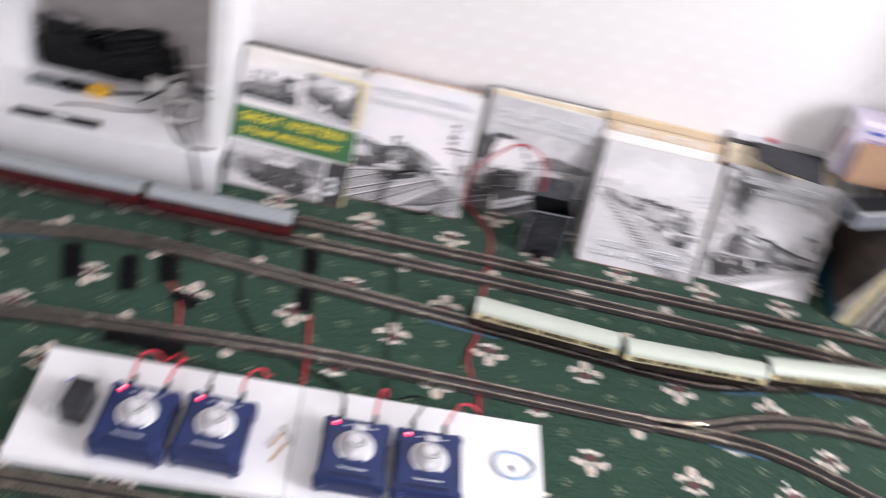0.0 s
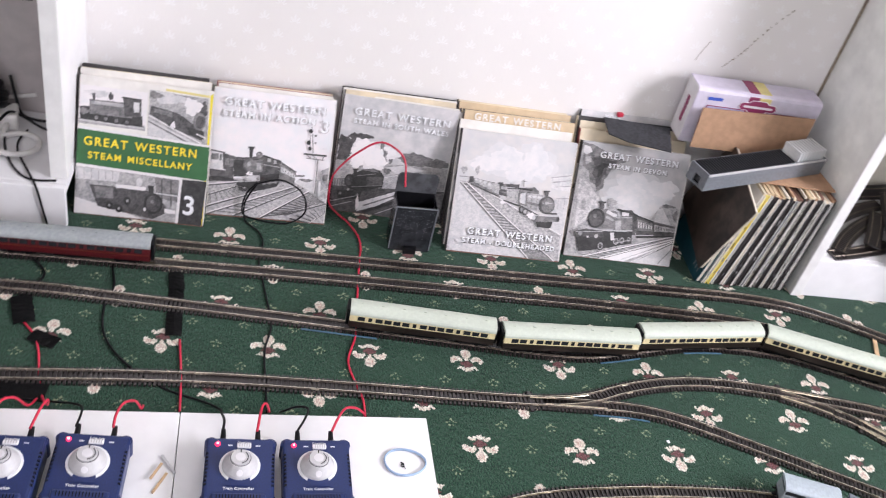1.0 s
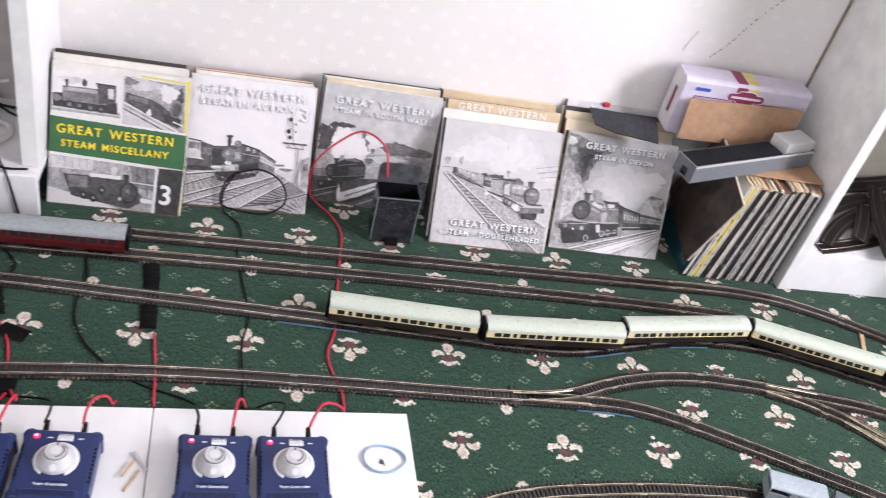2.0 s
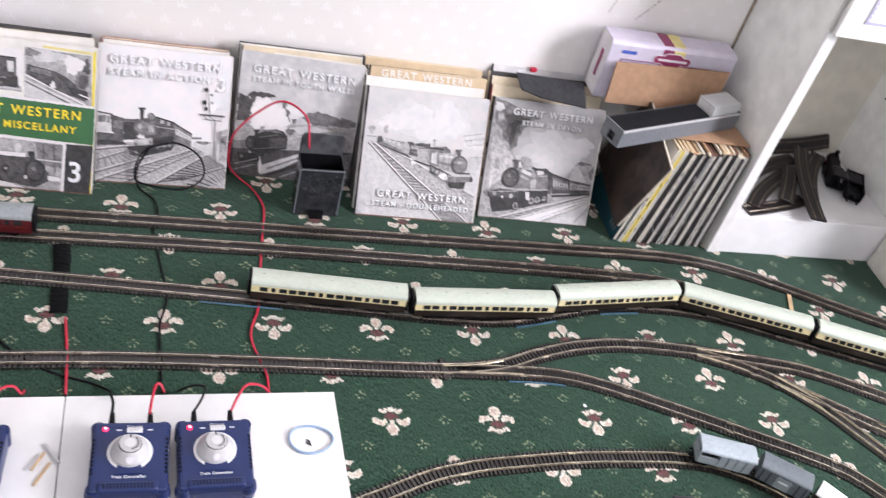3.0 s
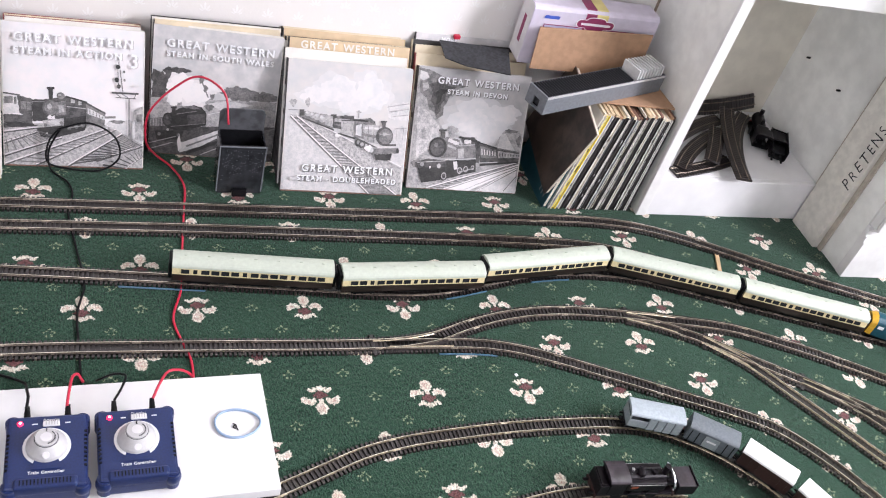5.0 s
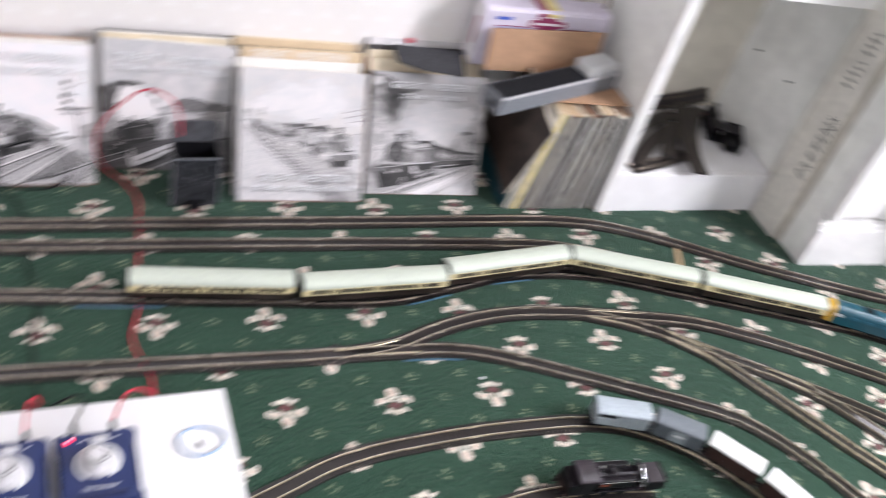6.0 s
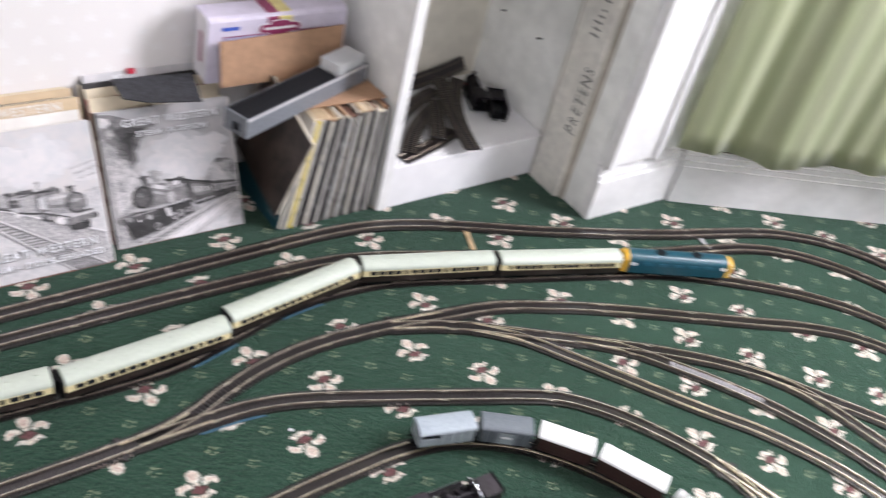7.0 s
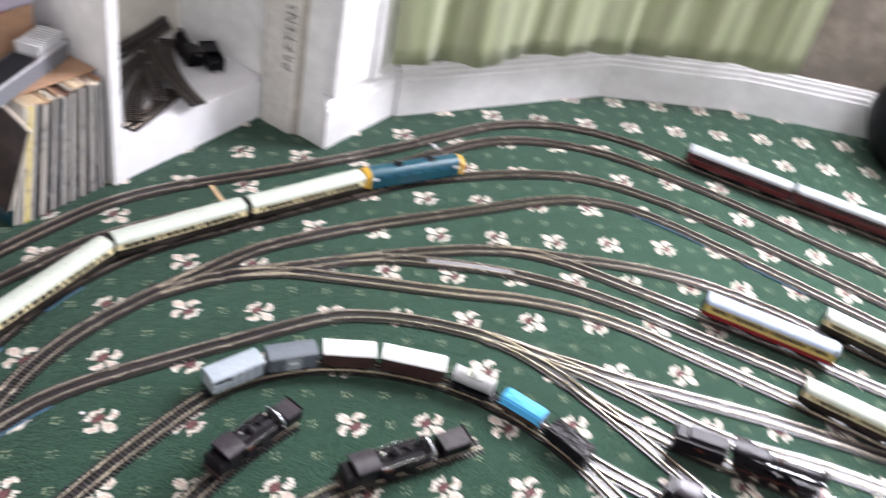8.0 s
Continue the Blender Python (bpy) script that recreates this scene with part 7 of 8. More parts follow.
book("grey book with a goods engine under a cloud of steam", 0.195, 0.356, 0.205, 0.220, 14, 0.013, "photo_grey", "cover_dark", "wales",
     [(GW, 0.0205, 0.52, 0.875, "lettering", 1.0), ("STEAM IN SOUTH WALES", 0.0138, 0.52, 0.795, "lettering", 1.0)], turn=-3.0)
stack(0.195, 0.356, 0.205, 0.220, 14, 0.013, 2, 3, ["cover_cream", "cover_white"], -0.006, 0.006)
book("worn pale book with two engines hauling one train", 0.412, 0.2715, 0.214, 0.2216, 28, 0.015, "photo_sepia", "cover_dark", "doubleheaded",
     [(GW, 0.0192, 0.53, 0.185, "lettering", 1.0), ("STEAM - DOUBLEHEADED", 0.0140, 0.53, 0.105, "lettering", 1.0)], turn=-0.8)
stack(0.410, 0.2715, 0.214, 0.233, 28, 0.015, 6, 12, ["cover_white", "cover_tan", "cover_white", "cover_cream", "cover_tan", "cover_cream"], tops=(0.985, 1.035, 0.985, 0.985, 1.012, 1.005), spines=("cover_dark",))
book("grey book with an engine below a rocky cliff", 0.640, 0.2905, 0.213, 0.217, 27, 0.014, "photo_soft", "cover_dark", "devon",
     [(GW, 0.0185, 0.53, 0.90, "lettering", 1.0), ("STEAM IN DEVON", 0.0132, 0.53, 0.815, "lettering", 1.0)], turn=-1.6)
stack(0.640, 0.2905, 0.213, 0.228, 27, 0.014, 6, 15, ["cover_cream", "cover_cream", "cover_dark", "photo_grey", "cover_red", "cover_dark"], -0.022, 0.010)

tab = thing("red_tab", "small red plastic tab on top of the book stack", "tab", pose(0.612, 0.4480, 0.2216, 0, 0, 8))
part("tab", box(-0.006, 0.006, -0.004, 0.004, 0.0, 0.007, 0.0016), "red_wire", tab)

# ribbed dark card lying over the top of the stack
card = thing("model_roof_section", "dark grey worn model roof section lying on the books", "model roof", pose(0.632, 0.388, 0.2225, 8, -3, -7))
part("sheet", flat([(-0.062, 0.035), (0.064, 0.030), (0.058, -0.040), (-0.020, -0.028), (-0.056, -0.012)], 0, 0.002), "slate", card)
bm = bmesh.new()
for i in range(3):
    x = -0.03 + i * 0.034
    box(x - 0.0005, x + 0.0005, -0.012 - 0.005 * i, 0.030, 0.002, 0.0023, 0.0, bm)
part("ribs", bm, "slate", card)


# ---- row of upright volumes beside the divider ----
def row_volume(x, t, h, depth, lean, cover, edge, seed):
    ob = thing("magazine_volume", "upright volume in a tight leaning row, pale fore-edge outwards", "book", pose(x, 0.248, 0.0008, 0, lean, 0), "upright volumes")
    rng = random.Random(seed)
    part("left_cover", box(0, 0.0014, 0, depth, 0, h - 0.0041, 0.0003), cover, ob)
    part("right_cover", box(t - 0.0014, t, 0, depth, 0, h - 0.0041, 0.0003), cover, ob)
    part("page_block", box(0.0015, t - 0.0015, 0.002, depth, 0.002, h - 0.0042), edge, ob)
    part("top_edge", box(0.0004, t - 0.0004, 0.0015, depth, h - 0.0040, h + 0.0008 * rng.random(), 0.0003), rng.choice(("cover_tan", "pages", "card", "cover_cream", "worn_board")), ob, "tan worn top edge")
    for k in range(5):
        z = rng.uniform(0.01, h - 0.03)
        part("edge_mark", box(t * 0.42, t * 0.62, 0.0012, 0.0021, z, z + rng.uniform(0.004, 0.014)), rng.choice(("cover_dark", "tray_grey", "knob")), ob)
    return ob


def volume_row():
    rng = random.Random(5)
    x = 0.8005
    tones = ["cover_white", "yellow_print"] + 3 * ["cover_white", "cover_dark", "cover_dark", "cover_white", "cover_dark", "cover_dark", "cover_white", "cover_dark", "cover_dark", "cover_white", "cover_dark", "cover_dark"]
    edges = ["pages", "pale_yellow"] + 3 * ["knob", "worn_edge", "cover_dark", "pages", "tray_grey", "cover_dark", "worn_edge", "knob", "cover_dark", "tray_grey", "pages", "cover_dark"]
    for i, (c, e) in enumerate(zip(tones, edges)):
        t = rng.uniform(0.0042, 0.0088)
        if x + t > 0.972:
            break
        lean = 9.0 * (1 - i / 30)
        row_volume(x, t, rng.uniform(0.212, 0.220), 0.165, lean, c, e, i)
        x += t / math.cos(radians(lean)) + 0.0004
    return x


volume_row()
dark = thing("book", "book with a dark painted landscape on its cover", "book", pose(0.7800, 0.2475, 0.036, 13, 9.5, 0))
part("cover", box(0, 0.003, 0, 0.175, 0, 0.172, 0.0005), "painting", dark, "dark painted landscape")
part("page_block", box(0.0031, 0.009, 0.002, 0.173, 0.002, 0.170), "pages", dark)
teal = thing("book", "dark teal book leaning at the end of the row", "book", pose(0.7880, 0.2500, 0.0008, 0, 9.3, 0))
part("cover", box(0, 0.002, 0, 0.15, 0, 0.16, 0.0004), "cover_teal", teal)
part("back_cover", box(0.008, 0.010, 0, 0.15, 0, 0.16, 0.0004), "cover_teal", teal)
part("page_block", box(0.0021, 0.0079, 0.001, 0.146, 0.003, 0.157), "pages", teal)
for k in range(3):
    part("lettering_bar", box(-0.0006, 0, 0.012 + 0.010 * k, 0.015 + 0.010 * k, 0.015, 0.06), "tray_grey", teal)

card2 = thing("cardboard_sheet", "flat brown cardboard lying on the row of volumes", "cardboard", pose(0.905, 0.352, 0.2215, 0, 0, 3))
part("sheet", flat([(-0.085, -0.072), (0.074, -0.086), (0.074, 0.095), (-0.09, 0.095)], 0, 0.003), "card", card2)


def slide_tray():
    a, b = Vector((0.700, 0.2185, 0.2255)), Vector((0.976, 0.324, 0.2255))
    ang = math.atan2(b.y - a.y, b.x - a.x)
    ob = thing("slide_magazine", "long grey slide magazine with a few white slides at one end", "slide tray", Matrix.Translation(a) @ Matrix.Rotation(ang, 4, "Z"))
    L, H = 0.292, 0.034
    tray = box(0, L, 0, 0.0022, 0, H, 0.0006)
    box(0, L, 0.044, 0.0462, 0, H, 0.0006, tray)
    box(0, L, 0.0022, 0.044, 0, 0.003, 0.0, tray)
    box(L - 0.003, L, 0.0022, 0.044, 0.003, H, 0.0, tray)
    box(0, 0.003, 0.0022, 0.015, 0.003, H, 0.0, tray)
    box(0, 0.003, 0.030, 0.044, 0.003, H, 0.0, tray)
    box(0, 0.003, 0.015, 0.030, 0.020, H, 0.0, tray)
    part("tray", tray, "tray_grey", ob)
    part("lining", box(0.004, L - 0.004, 0.003, 0.0432, 0.0031, 0.006), "black", ob)
    part("rim", box(0.0, L, -0.0012, 0.0, H - 0.004, H, 0.0004), "knob", ob, "pale worn rim")
    fin = None
    for i in range(34):
        m = pose(0.006 + i * 0.0061, 0.0231, 0.0145)
        if fin is None:
            fin = part("divider", box(-0.0005, 0.0005, -0.0205, 0.0205, -0.0155, 0.0215), "slate", ob, at=m)
        else:
            same_mesh("divider", fin, ob, m)
    sl = None
    for i in range(9):
        m = pose(0.2190 + i * 0.0078, 0.0231, 0.0295, 0, -5, 0)
        if sl is None:
            sl = part("slide", box(-0.0014, 0.0014, -0.0203, 0.0203, -0.023, 0.023, 0.0002), "slide_mount", ob, at=m)
        else:
            same_mesh("slide", sl, ob, m)
    return ob


slide_tray()


def carton():
    """Long printed box standing on the cardboard, with a loose brown flap before it."""
    ob = thing("model_carton", "lavender printed carton with a plum and yellow band", "box", pose(0.708, 0.381, 0.2252))
    L, D, H, c = 0.246, 0.050, 0.112, 0.007
    prof = [(0, 0), (D, 0), (D, H), (c, H), (c * 0.35, H - c * 0.35), (0, H - c)]
    part("body", prism(prof, 0, L), "lavender", ob)
    part("end_flap", prism([(0.002 + y * 0.92, 0.002 + z * 0.965) for y, z in prof], -0.0010, -0.0001), "carton_end", ob)
    part("end_print", box(-0.0016, -0.0011, 0.018, 0.028, 0.030, 0.082), "plum", ob)
    part("front_panel", box(0.026, 0.205, -0.0006, -0.0001, 0.016, 0.079), "panel_violet", ob, "violet printed panel")
    edge = box(0.026, 0.205, -0.0009, -0.0006, 0.0785, 0.0800)
    box(0.0250, 0.0265, -0.0009, -0.0006, 0.016, 0.0800, 0.0, edge)
    part("panel_line", edge, "plum", ob)
    for x0, x1, mat in ((0.100, 0.120, "plum"), (0.1205, 0.143, "pale_yellow")):
        band = box(x0, x1, -0.0008, -0.0001, 0.072, H - c)
        box(x0, x1, c, D, H + 0.0001, H + 0.0006, 0.0, band)
        slope = [(-0.0008, H - c), (c, H + 0.0006), (c, H + 0.0001), (0.0, H - c)]
        prism(slope, x0, x1, band)
        part("band", band, mat, ob)
    face = Matrix(((1, 0, 0, 0), (0, 0, -1, -0.0011), (0, 1, 0, 0), (0, 0, 0, 1)))

    def pill(cx, cz, rx, rz):
        return [(cx + (rx - rz) + rz * math.cos(t), cz + rz * math.sin(t)) for t in np.linspace(-1.57, 1.57, 9)] + [(cx - (rx - rz) + rz * math.cos(t), cz + rz * math.sin(t)) for t in np.linspace(1.57, 4.71, 9)]

    em = flat(pill(0.122, 0.088, 0.0375, 0.0082), 0.0, 0.0003)
    flat(pill(0.122, 0.088, 0.0225, 0.0135), 0.0, 0.0002, em)
    part("emblem_edge", em, "lettering", ob, at=face)
    em = flat(pill(0.122, 0.088, 0.0360, 0.0070), 0.0006, 0.0003)
    flat(pill(0.122, 0.088, 0.0210, 0.0122), 0.0005, 0.0002, em)
    part("emblem", em, "plum", ob, at=face)
    part("emblem_bar", flat(pill(0.122, 0.088, 0.0290, 0.0022), 0.0012, 0.0003), "carton_end", ob, at=face)
    part("maker_mark", flat([(0.022, 0.0905), (0.050, 0.0905), (0.051, 0.0965), (0.023, 0.0965)], 0.0, 0.0003), "print_blue", ob, at=face)
    fl = thing("cardboard_flap", "loose brown cardboard flap standing before the carton", "cardboard", pose(0.7265, 0.366, 0.2252, -3, 0, 0.5))
    part("panel", flat([(0, 0), (0.217, 0), (0.2185, 0.085), (-0.004, 0.079)], 0, 0.003), "card", fl, at=pose(0, 0, 0, 90))
    return ob


carton()


# ---- black tub with a lead ----
def tub():
    ob = thing("plastic_tub", "scuffed black plastic tub standing before the books", "tub", pose(0.234, 0.262, 0, 0, 0, 2))
    w, d, h = 0.0365, 0.040, 0.097
    bm = box(-w, w, 0, 0.0025, 0, h, 0.0012)
    box(-w, -w + 0.0025, 0.0026, d, 0, h, 0.0012, bm)
    box(w - 0.0025, w, 0.0026, d, 0, h, 0.0012, bm)
    box(-w + 0.0026, w - 0.0026, 0.003, d - 0.003, 0, 0.003, 0.0, bm)
    part("shell", bm, "smoke", ob)
    outline = [(-w, 0.0), (w, 0.0), (w, 0.130)] + [(w - 0.010 + 0.010 * math.cos(t), 0.130 + 0.010 * math.sin(t)) for t in np.linspace(0.2, 1.57, 6)] + [(-w + 0.010 + 0.010 * math.cos(t), 0.130 + 0.010 * math.sin(t)) for t in np.linspace(1.57, 2.94, 6)] + [(-w, 0.130)]
    part("back_plate", flat(outline, 0, 0.0025), "smoke_pale", ob, "thin smoked back plate", at=pose(0, d + 0.0026, 0, 90))
    # black block and sheet added to darken the tub's shaded inside
    part("shade_filling", box(-w + 0.0028, w - 0.0028, 0.0028, d - 0.0018, 0.0032, 0.070, 0.002), "black", ob)
    part("inner_shade", box(-w + 0.0026, w - 0.0026, d - 0.0015, d - 0.0002, 0.0705, 0.1005), "black", ob, "black sheet standing for the shade inside the tub")
    part("rim", box(-w - 0.0012, w + 0.0012, -0.0014, -0.0001, h - 0.0022, h, 0.0005), "tray_grey", ob)
    for sgn in (-1, 1):
        part("corner_edge", box(sgn * w - 0.0010, sgn * w + 0.0010, -0.0009, 0.0012, 0.004, h - 0.0025, 0.0004), "tray_grey", ob, "pale scuffed corner")
    part("label_patch", box(-w + 0.003, w - 0.003, -0.0007, -0.0001, 0.040, 0.090), "smoke", ob)
    part("cable_gland", box(-0.012, 0.012, -0.010, -0.0017, 0.0, 0.014, 0.002), "black", ob)
    bm = bmesh.new()
    rng = random.Random(8)
    for i in range(150):
        x, z = rng.uniform(-0.031, 0.031), min(0.088, rng.gauss(0.066, 0.014))
        r = rng.uniform(0.00015, 0.0005)
        box(x - r, x + r, -0.0009, -0.0007, z - r, z + r, 0.0, bm)
    part("white_specks", bm, "tray_grey", ob)


tub()


# ---- controller board ----
# the boards lie a little askew, turned about their far right corner
ASKEW = Matrix.Translation((0.229, -0.138, 0)) @ Matrix.Rotation(radians(2.4), 4, "Z") @ Matrix.Translation((-0.229, 0.138, 0))


def board(x0, x1, label):
    ob = thing("white_board_panel", label, "board", ASKEW, "controller boards")
    part("panel", box(x0, x1, -0.318, -0.138, 0.0045, 0.0200, 0.0012), "white_board", ob)
    for x in (x0 + 0.03, x1 - 0.03):
        part("foot", box(x - 0.01, x + 0.01, -0.30, -0.155, 0.0, 0.0044), "wood", ob)


board(-0.455, -0.1125, "white laminated board carrying two train controllers")
board(-0.1115, 0.2290, "white laminated board with two controllers and a rubber band")


def controller(x, y, turn, group="train controllers"):
    """Blue train controller: bumpered case, dial, direction switch, lamp, vents and two plugs."""
    ob = thing("train_controller", "dark blue train controller with a pale grey dial and red lamp", "train controller", ASKEW @ pose(x, y, 0.0202, 0, 0, turn), group)
    w, d, h = 0.0435, 0.049, 0.034
    part("case", box(-w, w, -d, d, 0.002, h, 0.006, segs=3), "blue_case", ob)
    for sx in (-1, 1):
        for sy in (-1, 1):
            cor = tube(0.0085, h - 0.005, Matrix.Translation((sx * (w - 0.0064), sy * (d - 0.0064), (h + 0.001) / 2)), segs=18)
            bmesh.ops.bevel(cor, geom=[e for e in cor.edges if abs(e.verts[0].co.z - e.verts[1].co.z) < 1e-5], offset=0.002, segments=2, affect="EDGES")
            part("bumper", cor, "blue_case", ob)
        slit = None
        for i in range(9):
            m = pose(sx * (w - 0.0012), -0.024 + i * 0.0058, 0.026, 0, 0, 0 if sx > 0 else 180)
            if slit is None:
                slit = part("vent_slit", box(-0.0030, 0.0001, -0.0012, 0.0012, -0.006, 0.0086), "black", ob, at=m)
            else:
                same_mesh("vent_slit", slit, ob, m)
    part("front_ridge", box(-w + 0.010, w - 0.010, -d - 0.0005, -d + 0.013, 0.018, h + 0.0024, 0.005, segs=4), "blue_case", ob)
    slit = None
    for i in range(15):
        m = pose(-0.026 + i * 0.0037, -d + 0.0062, h + 0.0022)
        if slit is None:
            slit = part("vent_slit", box(-0.0006, 0.0006, -0.0036, 0.0032, -0.002, 0.0005), "black", ob, at=m)
        else:
            same_mesh("vent_slit", slit, ob, m)
    part("dial_ring", flat(disc(0, 0.004, 0.0254, 0.0254, 40), h + 0.0001, 0.0009), "lettering", ob)
    part("dial_gap", flat([(-0.0155, -0.0260), (0.0155, -0.0260), (0.0120, -0.0120), (-0.0120, -0.0120)], h + 0.0011, 0.0003), "blue_case", ob)
    dial = tube(0.0222, 0.0040, Matrix.Translation((0, 0.004, h + 0.0032)), segs=44, r2=0.0214)
    tube(0.0214, 0.0110, Matrix.Translation((0, 0.004, h + 0.0107)), dial, 44, 0.0136)
    part("dial", dial, "knob", ob)
    part("dial_cap", tube(0.0122, 0.0022, Matrix.Translation((0, 0.004, h + 0.0174)), segs=32, r2=0.0118), "knob", ob)
    part("dial_groove", tube(0.0128, 0.0004, Matrix.Translation((0, 0.004, h + 0.0164)), segs=32), "slate", ob)
    part("cap_disc", tube(0.0062, 0.0006, Matrix.Translation((0, 0.004, h + 0.0187)), segs=24), "carton_end", ob)
    part("thumb_recess", tube(0.0040, 0.0012, Matrix.Translation((0, -0.0142, h + 0.0098)) @ pose(0, 0, 0, 52), segs=18), "carton_end", ob)
    part("pointer", box(-0.0006, 0.0006, 0.0115, 0.0155, h + 0.0184, h + 0.0193), "black", ob, at=pose(0, 0, 0, 0, 0, turn))
    first = None
    for k in range(12):
        a = radians(-75 + k * 11)
        m = Matrix.Translation((0.0092 * math.cos(a), 0.004 + 0.0092 * math.sin(a), h + 0.01885))
        if first is None:
            first = part("scale_mark", box(-0.0006, 0.0006, -0.0006, 0.0006, -0.00025, 0.00025), "slate", ob, at=m)
        else:
            same_mesh("scale_mark", first, ob, m)
    words("caption", "Train Controller", 0.0051, ob, pose(0, -0.0300, h + 0.0004), "lettering", 0.0002, 1.0, 0.0001)
    words("caption", "Direction", 0.0042, ob, pose(0.004, 0.0408, h + 0.0004), "lettering", 0.0002)
    sw = part("direction_switch", box(-0.005, 0.013, 0.0310, 0.0380, h, h + 0.0030, 0.0014, segs=3), "lettering", ob)
    bm = bmesh.new()
    for i in range(5):
        box(-0.002 + i * 0.003, -0.001 + i * 0.003, 0.0322, 0.0378, h + 0.0030, h + 0.0036, 0.0, bm)
    part("grip", bm, "knob", sw)
    for sx in (-0.0135, 0.0215):
        part("arrow", flat([(sx - 0.003, 0.0350), (sx + 0.003, 0.0350), (sx + 0.003, 0.0366), (sx - 0.003, 0.0366)], h + 0.0001, 0.0003), "lettering", ob)
    lamp = bmesh.new()
    bmesh.ops.create_uvsphere(lamp, u_segments=14, v_segments=8, radius=0.0034, matrix=Matrix.Translation((-0.029, 0.0370, h + 0.0004)))
    lens = part("lamp", lamp, "led", ob, "lit red indicator lamp", smooth=True)
    core = bmesh.new()
    bmesh.ops.create_uvsphere(core, u_segments=12, v_segments=8, radius=0.0017, matrix=Matrix.Translation((-0.029, 0.0366, h + 0.0026)))
    part("glowing_core", core, "led_core", lens, smooth=True)
    for sx in (-1, 1):
        foot = bmesh.new()
        bmesh.ops.create_uvsphere(foot, u_segments=18, v_segments=12, radius=0.0100, matrix=Matrix.Translation((sx * (w - 0.0062), -d + 0.0065, 0.0195)) @ Matrix.Diagonal((1, 1, 1.3, 1)))
        part("corner_bumper", foot, "blue_case", ob, smooth=True)
    for sx, mat in ((-0.023, "black"), (0.021, "black")):
        pl = tube(0.0042, 0.018, Matrix.Translation((sx, d + 0.008, 0.026)) @ pose(0, 0, 0, -72), segs=14, r2=0.0028)
        part("plug", pl, mat, ob)
    return ob


controller(0.0645, -0.2550, 0.5)
controller(-0.0325, -0.2550, -1.0)
controller(-0.2125, -0.2520, -3.0)
controller(-0.3095, -0.2550, -2.6)


def ring(cx, cy, rx, ry, z, r):
    bm = bmesh.new()
    n, k = 56, 8
    rings = []
    for i in range(n):
        a = 2 * math.pi * i / n
        wob = 1 + 0.03 * math.sin(3 * a + 1)
        c = Vector((cx + rx * wob * math.cos(a), cy + ry * wob * math.sin(a), z))
        out = Vector((math.cos(a), math.sin(a), 0))
        rings.append([bm.verts.new(c + out * r * math.cos(2 * math.pi * j / k) + Vector((0, 0, 1.6 * r * math.sin(2 * math.pi * j / k)))) for j in range(k)])
    for i in range(n):
        p, q = rings[i], rings[(i + 1) % n]
        for j in range(k):
            bm.faces.new((p[j], p[(j + 1) % k], q[(j + 1) % k], q[j]))
    return bm


tagged(mesh_object("rubber_band", ring(0.1915, -0.2195, 0.0285, 0.0215, 0.0225, 0.0013), "rubber_band", True), "pale blue rubber band lying on the white board", "rubber band")
tagged(mesh_object("wire_clip", cord([(0.186, -0.219, 0.0212), (0.190, -0.2215, 0.0214), (0.1895, -0.2265, 0.0212), (0.186, -0.2245, 0.0212), (0.188, -0.222, 0.022), (0.192, -0.2295, 0.0212)], 0.0007, segs=6), "black"), "tiny bent wire clip lying inside the rubber band", "clip")
for k, (ax, ay, bx, by, mat) in enumerate(((-0.136, -0.268, -0.121, -0.238, "wood"), (-0.129, -0.212, -0.111, -0.240, "knob"), (-0.140, -0.250, -0.128, -0.226, "wood"))):
    st = mesh_object("match_stick", box(0, math.hypot(bx - ax, by - ay), -0.0016, 0.0016, 0.0, 0.002, 0.0003), mat)
    st.matrix_world = ASKEW @ pose(ax, ay, 0.0202 + 0.0021 * k, 0, 0, math.degrees(math.atan2(by - ay, bx - ax)))
    tagged(st, "thin stick lying on the white board beside the joint", "stick", "loose sticks")
white = mesh_object("paper_scrap", flat([(0.170, -0.322), (0.176, -0.325), (0.204, -0.298), (0.199, -0.294)], 0.001, 0.001), "lettering")
tagged(white, "small strip of white paper on the carpet", "paper")
chip = mesh_object("paper_scrap", flat([(0.608, -0.141), (0.6105, -0.1455), (0.614, -0.1440), (0.6125, -0.1395)], 0.0015, 0.0012), "lettering")
tagged(chip, "tiny white chip lying on the carpet pile", "paper")
ad = thing("mains_adaptor", "small dark adaptor with a white face on the board", "adaptor", ASKEW @ pose(-0.402, -0.232, 0.0202, 0, 0, -6))
part("body", box(0.0, 0.030, -0.026, 0.026, 0, 0.034, 0.004), "smoke", ad)
part("face", box(-0.020, -0.0001, -0.022, 0.022, 0, 0.024, 0.003), "knob", ad)
part("cable", cord([(-0.01, 0.022, 0.012), (-0.008, 0.032, 0.016), (0.006, 0.034, 0.014), (0.014, 0.027, 0.010)], 0.0018), "print_blue", ad)


# ---- wires and tape on the carpet ----
def wire(points, material, label, r=0.0018):
    points = [ASKEW @ Vector(p) if p[1] < -0.13 and p[2] > 0.015 else Vector(p) for p in points]
    return tagged(mesh_object("wire", cord(points, r), material, True), label, "wire", "loose wires")


UNDER = 0.0016
